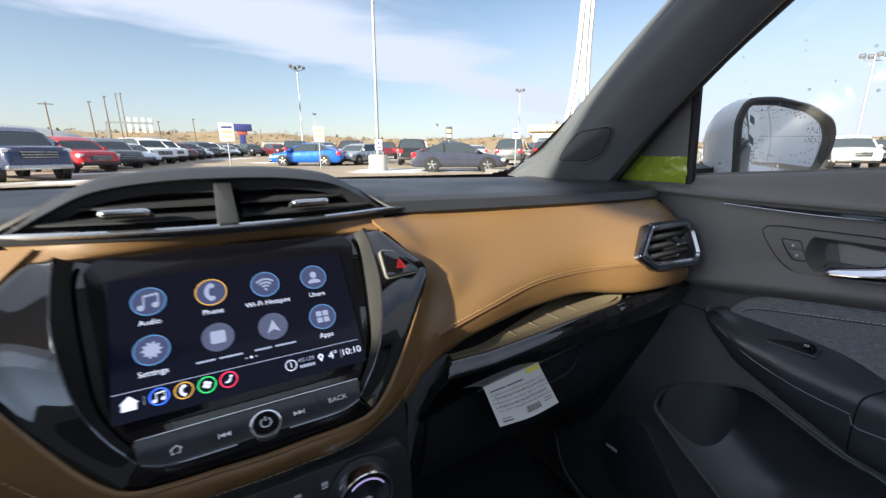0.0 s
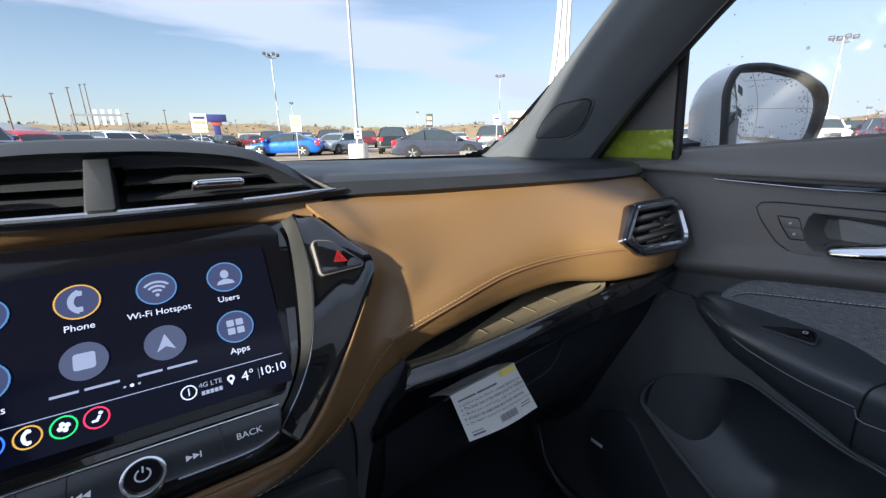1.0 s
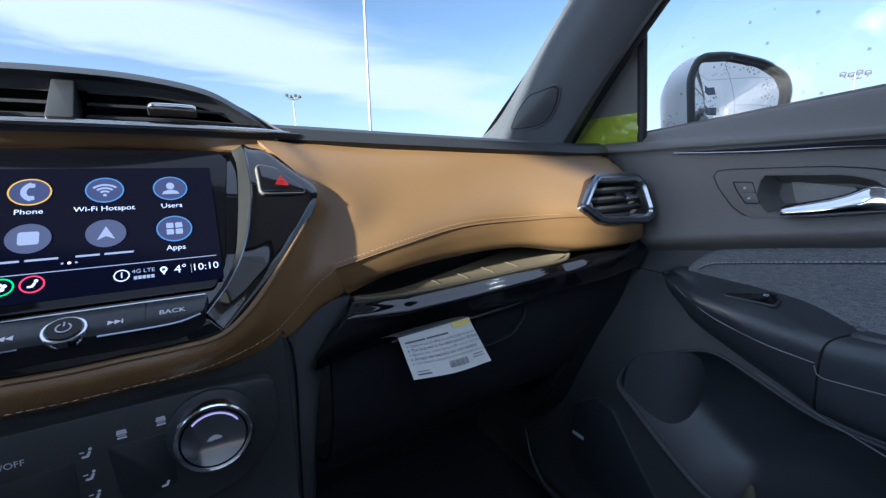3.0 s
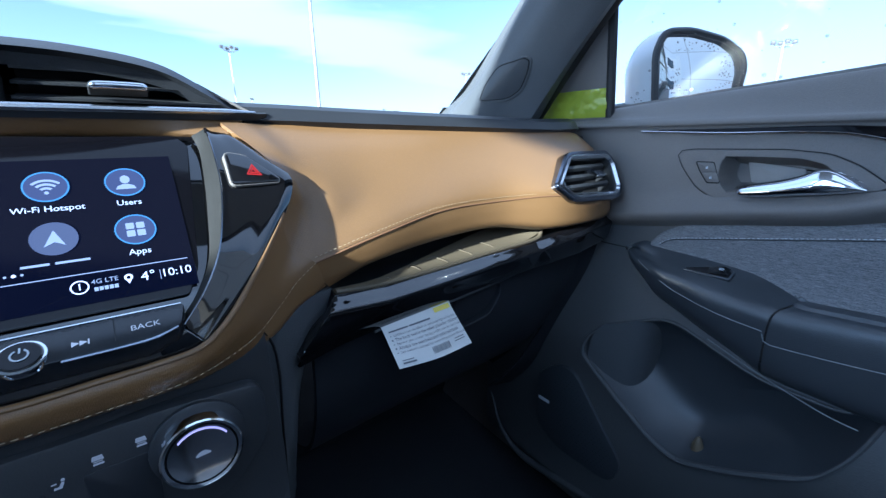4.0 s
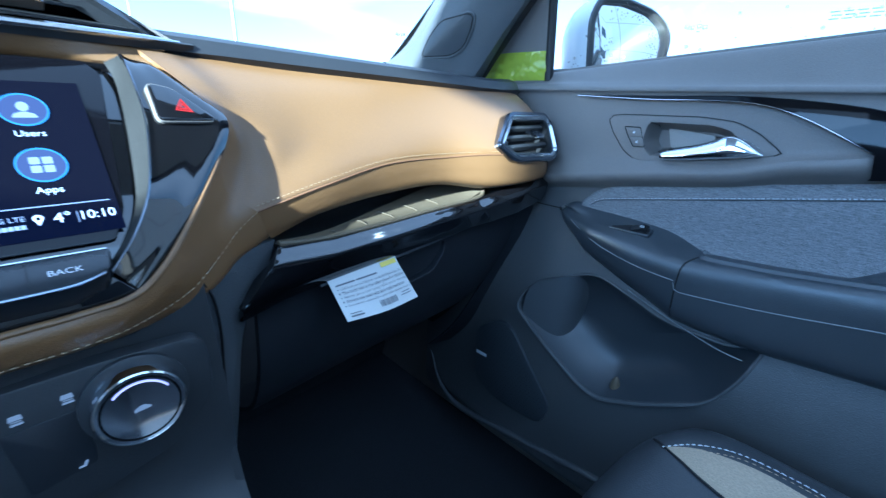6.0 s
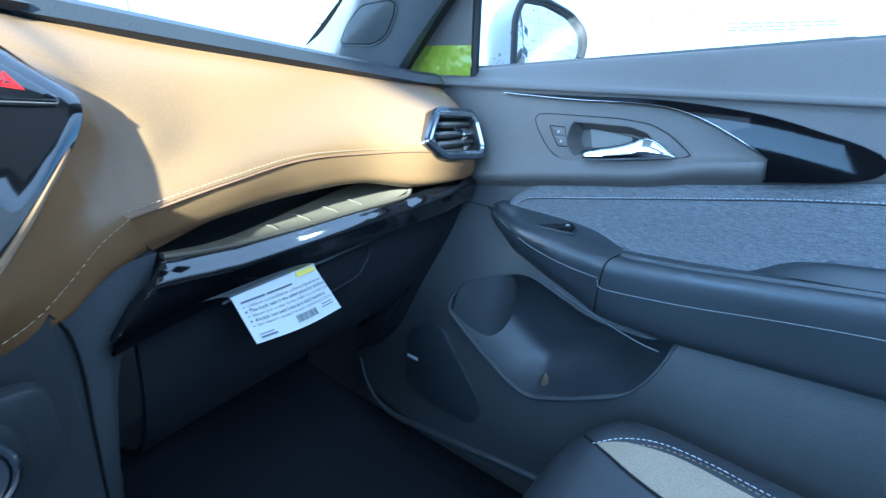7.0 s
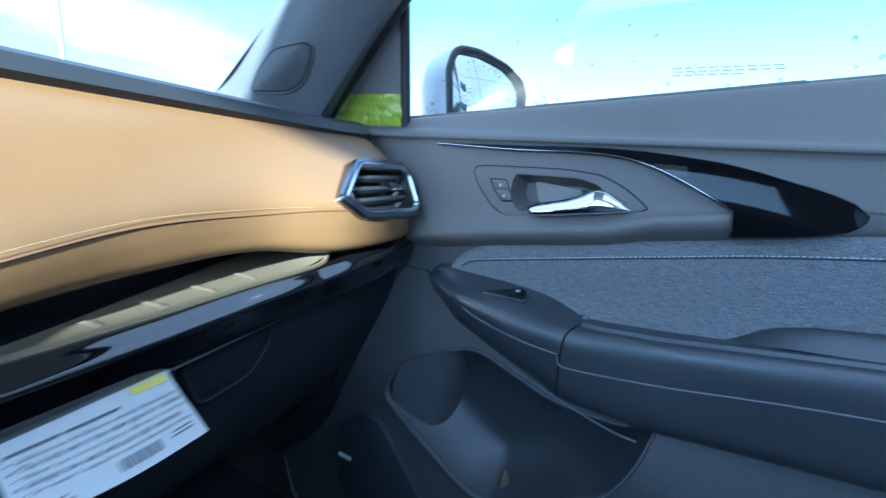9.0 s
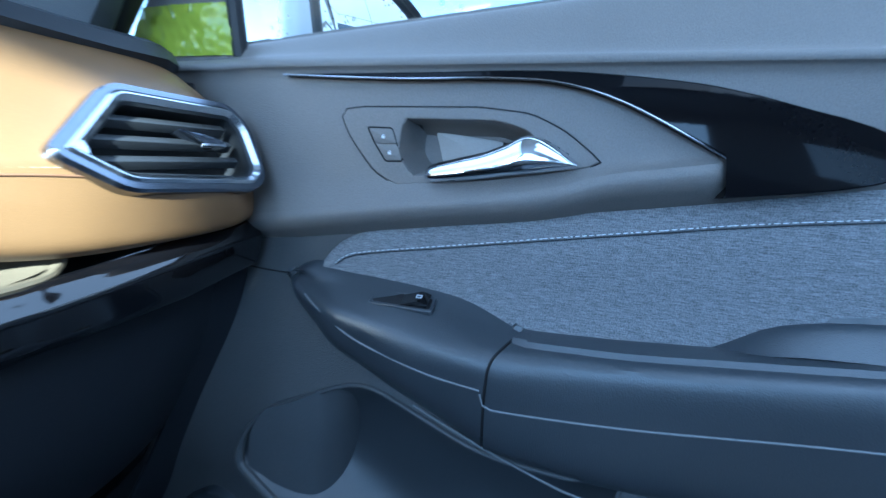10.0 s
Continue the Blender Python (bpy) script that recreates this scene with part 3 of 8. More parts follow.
def pad_row(x, lip_z, fore=0.0):
    return [(x, 0.416 + fore, lip_z - 0.004), (x, 0.408 + fore, lip_z + 0.002), (x, 0.409 + fore, lip_z + 0.010), (x, 0.419 + fore, lip_z + 0.019), (x, 0.450 + fore, lip_z + 0.0225),
            (x, 0.60 + fore * 0.5, lip_z + 0.024), (x, 0.74, lip_z + 0.022), (x, 0.92, lip_z - 0.02)]


rows = [pad_row(-0.70, 1.092), pad_row(-0.4, 1.096), pad_row(-0.12, 1.098), pad_row(C, 1.099), pad_row(0.16, 1.099), pad_row(0.30, 1.096), pad_row(0.45, 1.093), pad_row(0.60, 1.090, 0.003)]
end = pad_row(0.672, 1.092, 0.010)
rows.append(end)
rows.append([(0.692, p[1] + 0.030, p[2] - 0.006) for p in end])
part("upper_pad", sheet(rows, 60, 40, 0.012, (0, 0.6, 0.5)), DASHPAD, dash, "soft-touch black upper pad")

# hood over the centre outlets
hood_half = [(C, 0.0), (0.060, 0.03), (0.105, 0.18), (0.135, 0.50), (0.158, 0.80), (0.178, 1.0)]
rows = []
for x, drop in [(2 * C - x, d) for x, d in reversed(hood_half[1:])] + hood_half:
    zt = 1.156 - drop * 0.046
    yf = 0.396 + 0.012 * min(1, abs(x - C) / 0.15) ** 2
    rows.append([(x, yf + 0.012, zt - 0.013), (x, yf, zt - 0.011), (x, yf + 0.002, zt - 0.006), (x, yf + 0.012, zt - 0.001), (x, yf + 0.05, zt), (x, 0.56, zt - 0.008 - (1 - drop) * 0.006), (x, 0.74, 1.116)])
part("vent_hood", sheet(rows, 60, 24, 0.006, (C, 0.5, 0.6)), DASHPAD, dash, "soft-touch black hood above the centre air outlets")

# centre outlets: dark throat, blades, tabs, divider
# the shade inside the outlets is painted: near-black throat and floor
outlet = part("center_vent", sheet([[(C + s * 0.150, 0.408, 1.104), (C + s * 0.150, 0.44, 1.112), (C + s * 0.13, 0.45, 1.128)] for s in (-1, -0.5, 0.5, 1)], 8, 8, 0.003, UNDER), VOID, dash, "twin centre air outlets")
throat = bmesh.new()


def along_hood(x):
    q = abs(x - C) + C
    for (a, da), (b, db) in zip(hood_half, hood_half[1:]):
        if a <= q <= b:
            return da + (db - da) * (q - a) / (b - a)
    return 1.0



for sx in (-1, 1):
    xs = sorted((C + sx * 0.0085, C + sx * 0.155))
    n = 12
    for i in range(n):
        x0, x1 = xs[0] + (xs[1] - xs[0]) * i / n, xs[0] + (xs[1] - xs[0]) * (i + 1) / n

        def rim(x):
            q = min(1, abs(x - C) / 0.15)
            return 0.376 + 0.030 * q * q
        ceil0, ceil1 = [1.147 - 0.043 * along_hood(x) for x in (x0, x1)]
        r0, r1 = rim(x0), rim(x1)
        for q in (((x0, r0 + 0.004, 1.1065), (x1, r1 + 0.004, 1.1065), (x1, r1 + 0.070, 1.1065), (x0, r0 + 0.070, 1.1065)),
                  ((x0, r0 + 0.060, 1.100), (x1, r1 + 0.060, 1.100), (x1, r1 + 0.060, ceil1), (x0, r0 + 0.060, ceil0)),
                  ((x0, r0 + 0.030, ceil0), (x1, r1 + 0.030, ceil1), (x1, r1 + 0.062, ceil1), (x0, r0 + 0.062, ceil0))):
            throat.faces.new([throat.verts.new(v) for v in q])
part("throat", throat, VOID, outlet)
for sx in (-1, 1):
    for k in range(3):
        z = 1.1165 + 0.0105 * k
        reach = 0.146 - 0.020 * k
        pts = [(C + sx * 0.010, 0.389 + 0.0085 * k, z), (C + sx * 0.075, 0.394 + 0.0085 * k, z), (C + sx * reach, 0.412 + 0.006 * k, z)]
        rows = [[(p[0], p[1], p[2]), (p[0], p[1] + 0.022, p[2] + 0.004)] for p in pts]
        part("blade", sheet(rows, 14, 3, 0.0018, (C, 0.4, 0.9)), DARK, outlet)
    # sliding tab
    xa, xb = (0.062, 0.097) if sx > 0 else (-0.074, -0.040)
    yy = 0.386
    tab = bmesh.new()
    TF = Face(((xa + xb) / 2, yy, 1.1245), (1, 0.06 * sx, 0), (0, 0.35, 0.94))
    w = (xb - xa) / 2
    plate(TF, rounded([(-w, -0.0028), (w, -0.0028), (w * 0.92, 0.0022), (-w * 0.92, 0.0022)], 0.0018), -0.008, 0.004, 0.0010, tab)
    part("tab", tab, DARK, outlet)
    part("chrome_edge", tube([TF.p(-w * 0.80, -0.0010, 0.0036), TF.p(-w * 0.72, -0.0010, 0.0048), TF.p(0, -0.0010, 0.0052), TF.p(w * 0.74, -0.0010, 0.0048), TF.p(w * 0.82, -0.0010, 0.0036)], 0.0026, 10, 20), CHROME, outlet, "chrome edge of the air outlet tab")
DV = Face((C - 0.003, 0.3865, 1.126), (1, 0, 0), (0, 0.70, 0.72))
part("divider", plate(DV, rounded([(-0.0075, -0.020), (0.0085, -0.020), (0.0070, 0.024), (-0.0065, 0.024)], 0.002), -0.02, 0.002, 0.001), DARK, outlet, "dark grey divider between the outlets")
# side cheeks where the outlet tapers off
for s in (-1, 1):
    rows = [[(C + s * 0.120, 0.420, 1.134), (C + s * 0.137, 0.413, 1.123), (C + s * 0.160, 0.409, 1.110)], [(C + s * 0.124, 0.440, 1.130), (C + s * 0.132, 0.440, 1.118), (C + s * 0.140, 0.440, 1.108)]]
    part("cheek", sheet(rows, 6, 8, 0.002, (C, 0.6, 0.9)), PLASTIC, outlet)


def sill_curve(dz, dy=0.0, reach=0.160):
    pts = []
    for i in range(-6, 7):
        q = i / 6
        pts.append((C + q * reach, 0.3745 + dy + 0.032 * q * q, 1.1095 + dz + 0.0012 * q ** 4))
    return pts


part("chrome_strip", tube(sill_curve(0), 0.0030, 8, 50, 0.8, up=(0, 0.5, 0.85), taper=lambda t: min(1, 0.35 + 8 * min(t, 1 - t))), SATIN, dash, "bright chrome strip below the centre air outlets")
part("strip_shadow_gap", sheet([[(p[0], p[1] + 0.001, p[2] - 0.001), (p[0], p[1] + 0.004, p[2] - 0.0065)] for p in sill_curve(0, 0, 0.17)], 40, 4, 0.003, UNDER), DARK, dash)
SCREEN_FACE = Face((C, 0.358, 1.060), (1, 0, 0), (0, 0.625, 0.781))
band_rows = []
for i in range(-8, 9):
    q = i / 8
    top_p = Vector((C + q * 0.150, 0.3785 + 0.030 * q * q, 1.1052))
    low_p = SCREEN_FACE.p(q * 0.130, 0.0462 - 0.0050 * abs(q) ** 3, -0.0045)
    band_rows.append([top_p + Vector((0, 0.006, 0.002)), top_p, top_p.lerp(low_p, 0.5) + Vector((0, -0.0014, 0.0010)), low_p, low_p + Vector((0, 0.010, -0.006))])
part("leather_strip", sheet(band_rows, 60, 14, 0.003, UNDER), LEATHER, dash, "tan leather band above the display")

# tan leather panel: from the display's edge out to the door
panel = [
    [(0.142, 0.393, 1.1015), (0.160, 0.3765, 1.082), (0.1815, 0.3520, 1.0535), (0.170, 0.3425, 1.036), (0.153, 0.3300, 1.020)],
    [(0.160, 0.3985, 1.1015), (0.178, 0.3790, 1.0805), (0.194, 0.3640, 1.0505), (0.190, 0.3540, 1.018), (0.172, 0.3385, 0.998)],
    [(0.188, 0.4085, 1.1005), (0.204, 0.3842, 1.077), (0.218, 0.3605, 1.040), (0.211, 0.3490, 1.011), (0.190, 0.3365, 0.984)],
    [(0.255, 0.414, 1.0995), (0.260, 0.392, 1.077), (0.266, 0.3700, 1.042), (0.262, 0.3520, 1.012), (0.258, 0.3455, 0.9965)],
    [(0.345, 0.414, 1.0975), (0.345, 0.395, 1.075), (0.345, 0.3750, 1.042), (0.345, 0.3635, 1.020), (0.345, 0.3600, 1.008)],
    [(0.445, 0.414, 1.0955), (0.445, 0.397, 1.072), (0.445, 0.3770, 1.040), (0.445, 0.3680, 1.019), (0.445, 0.3665, 1.008)],
    [(0.545, 0.414, 1.0930), (0.545, 0.394, 1.070), (0.545, 0.3680, 1.038), (0.545, 0.3515, 1.016), (0.545, 0.3490, 1.007)],
    [(0.640, 0.416, 1.0920), (0.650, 0.390, 1.070), (0.655, 0.3640, 1.035), (0.655, 0.3480, 1.006), (0.650, 0.3450, 0.990)],
    [(0.676, 0.424, 1.0880), (0.690, 0.402, 1.066), (0.700, 0.3840, 1.040), (0.700, 0.3720, 1.008), (0.700, 0.3690, 0.988)]]
PV = Face((0.613, 0.3555, 1.027), (1, 0.035, 0), (0, 0.40, 0.917))
hexo = [(-0.088, -0.008), (-0.038, 0.0395), (0.064, 0.0385), (0.079, 0.020), (0.077, -0.026), (0.060, -0.040), (-0.052, -0.0335)]
outer = rounded(hexo, 0.010)


def inside(pts, x, y):
    n, c = len(pts), False
    for i in range(n):
        (x1, y1), (x2, y2) = pts[i], pts[i - 1]
        if (y1 > y) != (y2 > y) and x < (x2 - x1) * (y - y1) / (y2 - y1) + x1:
            c = not c
    return c


vent_hole = inset2(ccw(outer), 0.005)


def beside_vent(c):
    return not inside(vent_hole, (c - PV.o).dot(PV.u), (c - PV.o).dot(PV.v))


leather = part("leather_panel", sheet(panel, 150, 44, 0.006, UNDER, keep=beside_vent), DIMPLED, dash, "tan dimpled leather panel, sunlit")
seam_path = [s[-1] for s in panel[2:]]
lower = []
for i, s in enumerate(panel[2:]):
    x, y, z = s[-1]
    q = min(1.0, max(0.0, (x - 0.19) / 0.10))
    q2 = min(1.0, max(0.0, (x - 0.36) / 0.185))
    under = 0.969 if x < 0.5 else (0.9535 if x < 0.6 else 0.9565 if x < 0.68 else 0.9625)
    drop = (z - 0.9665) * 1.0 if x < 0.3 else z - under
    ahead = 0.022 + q2 * ((0.384 if x < 0.5 else 0.378 if x < 0.6 else 0.3665 if x < 0.68 else 0.371) - y - 0.022)
    lower.append([(x, y - 0.0005, z - 0.0005), (x + 0.002, y + ahead * 0.02, z - drop * 0.42), (x + 0.004 + 0.004 * (1 - q), y + ahead * (0.16 + 0.08 * q), z - drop * 0.84), (x + 0.004 + 0.010 * (1 - q), y + ahead * (0.22 + 0.78 * q), z - drop)])
lower[0] = [Vector((0.190, 0.3365, 0.984)).lerp(Vector((0.199, 0.3420, 0.960)), q) for q in (0.0, 0.4, 0.8, 1.0)] 
lower[0][3] = Vector((0.204, 0.3470, 0.955))
part("leather_underfold", sheet(lower, 90, 18, 0.004, (0.4, 0.55, 1.02)), LEATHER, dash, "tan leather folding under below the seam")
part("seam_groove", tube([(p[0], p[1] - 0.0008, p[2] - 0.0004) for p in seam_path[0:6]], 0.0008, 6, 70), SEAMBROWN, leather)
part("stitching", stitches([(p[0], p[1] - 0.0003, p[2] + 0.0042) for p in seam_path[0:5]], r=0.00036, lift=(0, -0.0004, 0.0003)), THREAD, leather, "pale stitching along the leather seam")

# leather wrap round the lower edge of the display housing, both sides
wrap_rows = [[(0.1525, -0.0400, -0.0015), (0.1585, -0.0595, -0.0233), None, (0.1855, -0.0881, -0.0500)],
             [(0.1380, -0.0615, -0.0015), (0.1480, -0.0720, -0.0200), (0.1565, -0.0860, -0.0320), (0.1720, -0.0945, -0.0493)],
             [(0.1194, -0.0874, -0.0015), (0.1275, -0.0985, -0.0190), (0.1385, -0.1025, -0.0330), (0.1540, -0.1040, -0.0480)],
             [(0.0995, -0.1115, -0.0015), (0.1050, -0.1190, -0.0120), (0.1130, -0.1230, -0.0310), (0.1260, -0.1240, -0.0455)],
             [(0.0800, -0.1262, -0.0015), (0.0795, -0.1345, -0.0080), (0.0780, -0.1385, -0.0200), (0.0800, -0.1395, -0.0327)],
             [(0.0550, -0.1293, -0.0015), (0.0535, -0.1365, -0.0045), (0.0510, -0.1432, -0.0150), (0.0500, -0.1435, -0.0240)],
             [(0.0300, -0.1300, -0.0015), (0.0300, -0.1372, -0.0040), (0.0300, -0.1435, -0.0150), (0.0300, -0.1438, -0.0240)],
             [(0.0, -0.1310, -0.0015), (0.0, -0.1380, -0.0040), (0.0, -0.1442, -0.0150), (0.0, -0.1445, -0.0240)]]
wrap_rows = [[Vector((0.190, 0.3365, 0.984)) if q is None else SCREEN_FACE.p(*q) for q in r] for r in wrap_rows]
half_in, half_mid, half_seam, half_out = [[tuple(r[k]) for r in wrap_rows] for k in range(4)]
rows = [[a, m, e, b, (b[0] + 0.005, b[1] + 0.012, b[2] - 0.004)] for a, m, e, b in zip(half_in, half_mid, half_seam, half_out)]
rows += [mx(r) for r in reversed(rows[:-1])]
part("leather_wrap", sheet(rows, 90, 22, 0.004, (C, 0.5, 1.0)), LEATHER, dash, "tan leather wrapped below the display housing")
wrap_seam = [Vector(e) + Vector((0.0004, -0.0008, 0)) for e in half_seam]
wrap_path = list(wrap_seam) + [Vector(p) for p in mx([tuple(v) for v in reversed(wrap_seam[:-1])])]
part("wrap_stitching", stitches(wrap_path, r=0.00036, lift=(0, -0.0006, 0)), THREAD, dash, "pale stitching below the display housing")
rim_half = [(0.1695, 0.3412, 1.0355)] + half_in
rim_path = rim_half + mx(list(reversed(rim_half[:-1])))
part("leather_edge", tube(rim_path, 0.0020, 8, 140, 1.0), LEATHER, dash, "tan leather edge round the display housing")
# left-hand leather field, past the display
left_panel = [mx(s) for s in panel[:4]] + [[(-0.36, p[1], p[2]) for p in panel[3]]]
part("leather_panel_driver", sheet(left_panel, 30, 20, 0.006, UNDER), LEATHER, dash, "tan leather panel beside the display")

# open tray with its ribbed rubber mat
lip = [(0.2075, 0.341, 0.9505), (0.26, 0.3468, 0.9445), (0.345, 0.3565, 0.9425), (0.44, 0.3675, 0.9425), (0.52, 0.3735, 0.9430), (0.56, 0.3705, 0.9475), (0.62, 0.3680, 0.9555), (0.700, 0.3720, 0.9615)]
tray_rows = [[(p[0], p[1] + 0.001, p[2] - 0.002), (p[0] + 0.004, p[1] + 0.012, p[2] - 0.006), (p[0] + 0.01, p[1] + 0.055, p[2] - 0.004), (p[0] + 0.012, p[1] + 0.075, p[2] + 0.012), (p[0] + 0.012, p[1] + 0.072, p[2] + 0.045)] for p in lip]
tray = part("tray", sheet(tray_rows, 50, 18, 0.004, (0.4, 0.45, 0.5)), DARK, dash, "open tray above the glove box")
mat_rows = [[(p[0], p[1] + 0.0035, p[2] - 0.0002 + e * 0.3), (p[0] + 0.004 * f, p[1] + 0.0035 + 0.0085 * f, p[2] + 0.001 * f + e), (p[0] + 0.01 * f, p[1] + 0.0035 + 0.0415 * f, p[2] + 0.017 * f + e)] for p, e, f in zip(lip[:4] + [(0.495, 0.3730, 0.9428), (0.525, 0.3765, 0.9440), (0.545, 0.3790, 0.9460)], (0, 0, 0, 0, 0.001, 0.006, 0.016), (0.08, 0.20, 0.60, 1, 1, 1, 1))]
mat_bm = sheet(mat_rows, 50, 10, 0.001, (0.4, 0.4, 0.5))
mat_tree = BVHTree.FromBMesh(mat_bm)
part("rubber_mat", mat_bm, RUBBER, tray, "taupe ribbed rubber mat")
for x, y in ((0.258, 0.3655), (0.3000, 0.3735), (0.3429, 0.3790), (0.3865, 0.3853), (0.4307, 0.3921)):
    crest = [mat_tree.ray_cast(Vector((x + 0.0160 * k, y - 0.0118 * k, 1.0)), Vector((0, 0, -1)))[0] for k in (0.0, 0.2, 0.4, 0.6, 0.8, 1.0)]
    crest = [p for p in crest if p]
    if len(crest) > 2:
        part("rib", tube([p + Vector((0, 0, 0.0009 if 0 < k < len(crest) - 1 else -0.0002)) for k, p in enumerate(crest)], 0.0012, 8, 10, 0.8), RUBBER, tray)
part("tray_edge", tube([(p[0], p[1] + 0.001, p[2]) for p in lip[:5]] + [(0.540, 0.379, 0.9475), (0.550, 0.388, 0.9590), (0.551, 0.402, 0.9640)], 0.0030, 8, 50), RUBBER, tray, "taupe rubber edge of the tray")

# piano-black strip below the tray
strip_keys = [(0.1655, 0.3345, 0.9545, 0.893, 0.9035), (0.1865, 0.3375, 0.9527, 0.895, 0.9280), (0.2055, 0.3405, 0.9508, 0.8968, 0.9490), (0.2100, 0.3412, 0.9502, 0.897, 0.9540)]
strip_keys += [(*p, w, 2.0) for p, w in zip(lip[1:], (0.8985, 0.899, 0.899, 0.900, 0.902, 0.906, 0.915))]


def strip_section(x, n=44):
    """The strip's profile at x below the tray's lip, cut off slantwise at its inner end."""
    for a, b in zip(strip_keys, strip_keys[1:]):
        if a[0] <= x <= b[0]:
            t = (x - a[0]) / (b[0] - a[0])
            y, z, low_z, top_z = [p + (q - p) * t for p, q in zip(a[1:], b[1:])]
            break
    f = min(1.0, (z - low_z) / 0.036)
    pts = crom([(x, y + 0.004, z - 0.0010), (x, y - 0.001, z - 0.0020 * f), (x, y - 0.0056 * f, z - 0.0072 * f), (x, y - 0.0102 * f, z - 0.0124 * f), (x, y - 0.0117 * f, z - 0.0152 * f), (x, y - 0.0112 * f, z - 0.0200 * f), (x, y - 0.004 * f, low_z + 0.002), (x, y + 0.010, low_z - 0.002)], n)
    for i in range(n - 1, -1, -1):
        if pts[i].z > top_z:
            if i + 1 < n and pts[i].z - pts[i + 1].z > 1e-7 and pts[i + 1].z <= top_z:
                cutp = pts[i + 1].lerp(pts[i], (top_z - pts[i + 1].z) / (pts[i].z - pts[i + 1].z))
            else:
                cutp = pts[i + 1] + Vector((0, 0.0008, 0))
            pts[i] = cutp
    return pts


strip_bm = bmesh.new()
strip_vs = [[strip_bm.verts.new(p) for p in strip_section(0.1655 + (0.6999 - 0.1655) * (i / 130) ** 1.25)] for i in range(131)]
for a, b in zip(strip_vs, strip_vs[1:]):
    for j in range(43):
        strip_bm.faces.new((a[j], b[j], b[j + 1], a[j + 1]))
part("gloss_strip", strip_bm, GLOSS, dash, "piano-black trim strip above the glove box")

# dark knee panel between the stack and the glove box
knee = [[(0.138, 0.313, 0.940), (0.139, 0.326, 0.91), (0.140, 0.340, 0.85), (0.142, 0.37, 0.75), (0.150, 0.44, 0.55), (0.16, 0.60, 0.30)],
        [(0.168, 0.333, 0.951), (0.164, 0.335, 0.91), (0.162, 0.348, 0.85), (0.165, 0.39, 0.75), (0.17, 0.50, 0.55), (0.175, 0.66, 0.30)],
        [(0.206, 0.346, 0.9535), (0.192, 0.352, 0.91), (0.185, 0.40, 0.85), (0.185, 0.47, 0.75), (0.185, 0.60, 0.55), (0.19, 0.72, 0.30)]]
part("knee_panel", sheet(knee, 16, 34, 0.006, (0.3, 1.0, 0.9)), TRIM, dash, "dark padded panel beside the centre stack")
part("panel_joint", tube([(0.1365, 0.312, 0.944), (0.1445, 0.3225, 0.925), (0.1475, 0.330, 0.89), (0.148, 0.346, 0.83), (0.150, 0.372, 0.75), (0.156, 0.45, 0.55)], 0.0011, 6, 40), VOID, dash)
stack = [[(-0.134 + 2 * C, 0.305, 0.942), (-0.12, 0.296, 0.86), (-0.12, 0.29, 0.78), (-0.115, 0.22, 0.70), (-0.11, 0.20, 0.30)],
         [(C, 0.290, 0.935), (C, 0.2885, 0.86), (C, 0.283, 0.79), (C, 0.20, 0.715), (C, 0.18, 0.30)],
         [(0.137, 0.312, 0.944), (0.137, 0.298, 0.86), (0.135, 0.29, 0.78), (0.130, 0.22, 0.70), (0.128, 0.20, 0.30)]]
part("center_console", sheet(stack, 24, 30, 0.006, (C, 1.0, 0.8)), DARK, dash, "black centre stack and console front")
side_rows = [[(0.137, 0.312, 0.944), (0.135, 0.29, 0.78), (0.130, 0.22, 0.70), (0.128, 0.20, 0.30)], [(0.150, 0.42, 0.92), (0.148, 0.42, 0.78), (0.145, 0.44, 0.62), (0.15, 0.55, 0.30)], [(0.16, 0.9, 0.9), (0.16, 0.9, 0.78), (0.16, 0.9, 0.6), (0.16, 0.9, 0.30)]]
part("console_side", sheet(side_rows, 16, 16, 0.006, (-0.5, 0.5, 0.6)), DARK, dash)

# glove box
gb = [[(0.186, 0.349, 0.912), (0.186, 0.356, 0.880), (0.186, 0.372, 0.80), (0.188, 0.43, 0.72), (0.19, 0.55, 0.66)],
      [(0.34, 0.371, 0.910), (0.34, 0.372, 0.880), (0.34, 0.386, 0.80), (0.34, 0.44, 0.72), (0.34, 0.56, 0.66)],
      [(0.55, 0.395, 0.916), (0.55, 0.392, 0.880), (0.56, 0.402, 0.80), (0.57, 0.45, 0.72), (0.57, 0.57, 0.66)],
      [(0.682, 0.396, 0.932), (0.676, 0.400, 0.88), (0.662, 0.425, 0.80), (0.646, 0.47, 0.72), (0.636, 0.58, 0.66)]]
glove = part("glove_box", sheet(gb, 30, 26, 0.006, UNDER), GLOVE, dash, "black glove box door")
HP = Face((0.425, 0.3765, 0.872), (1, 0.12, 0), (0, 0.12, 1))
hp = rounded([(-0.06, 0.018), (0.040, 0.020), (0.036, 0.0), (0.008, -0.022), (-0.05, -0.024)], 0.012)
part("pull_recess", ring(HP, hp, inset2(ccw(hp), 0.003), -0.008, 0.004, 0.001), GLOVE, glove, "shallow pull recess of the glove box")
part("latch_edge", tube([(0.246, 0.3440, 0.8965), (0.34, 0.3545, 0.8970), (0.42, 0.3660, 0.8970), (0.475, 0.3740, 0.8975), (0.52, 0.381, 0.8980)], 0.0013, 6, 24), PAD, glove)
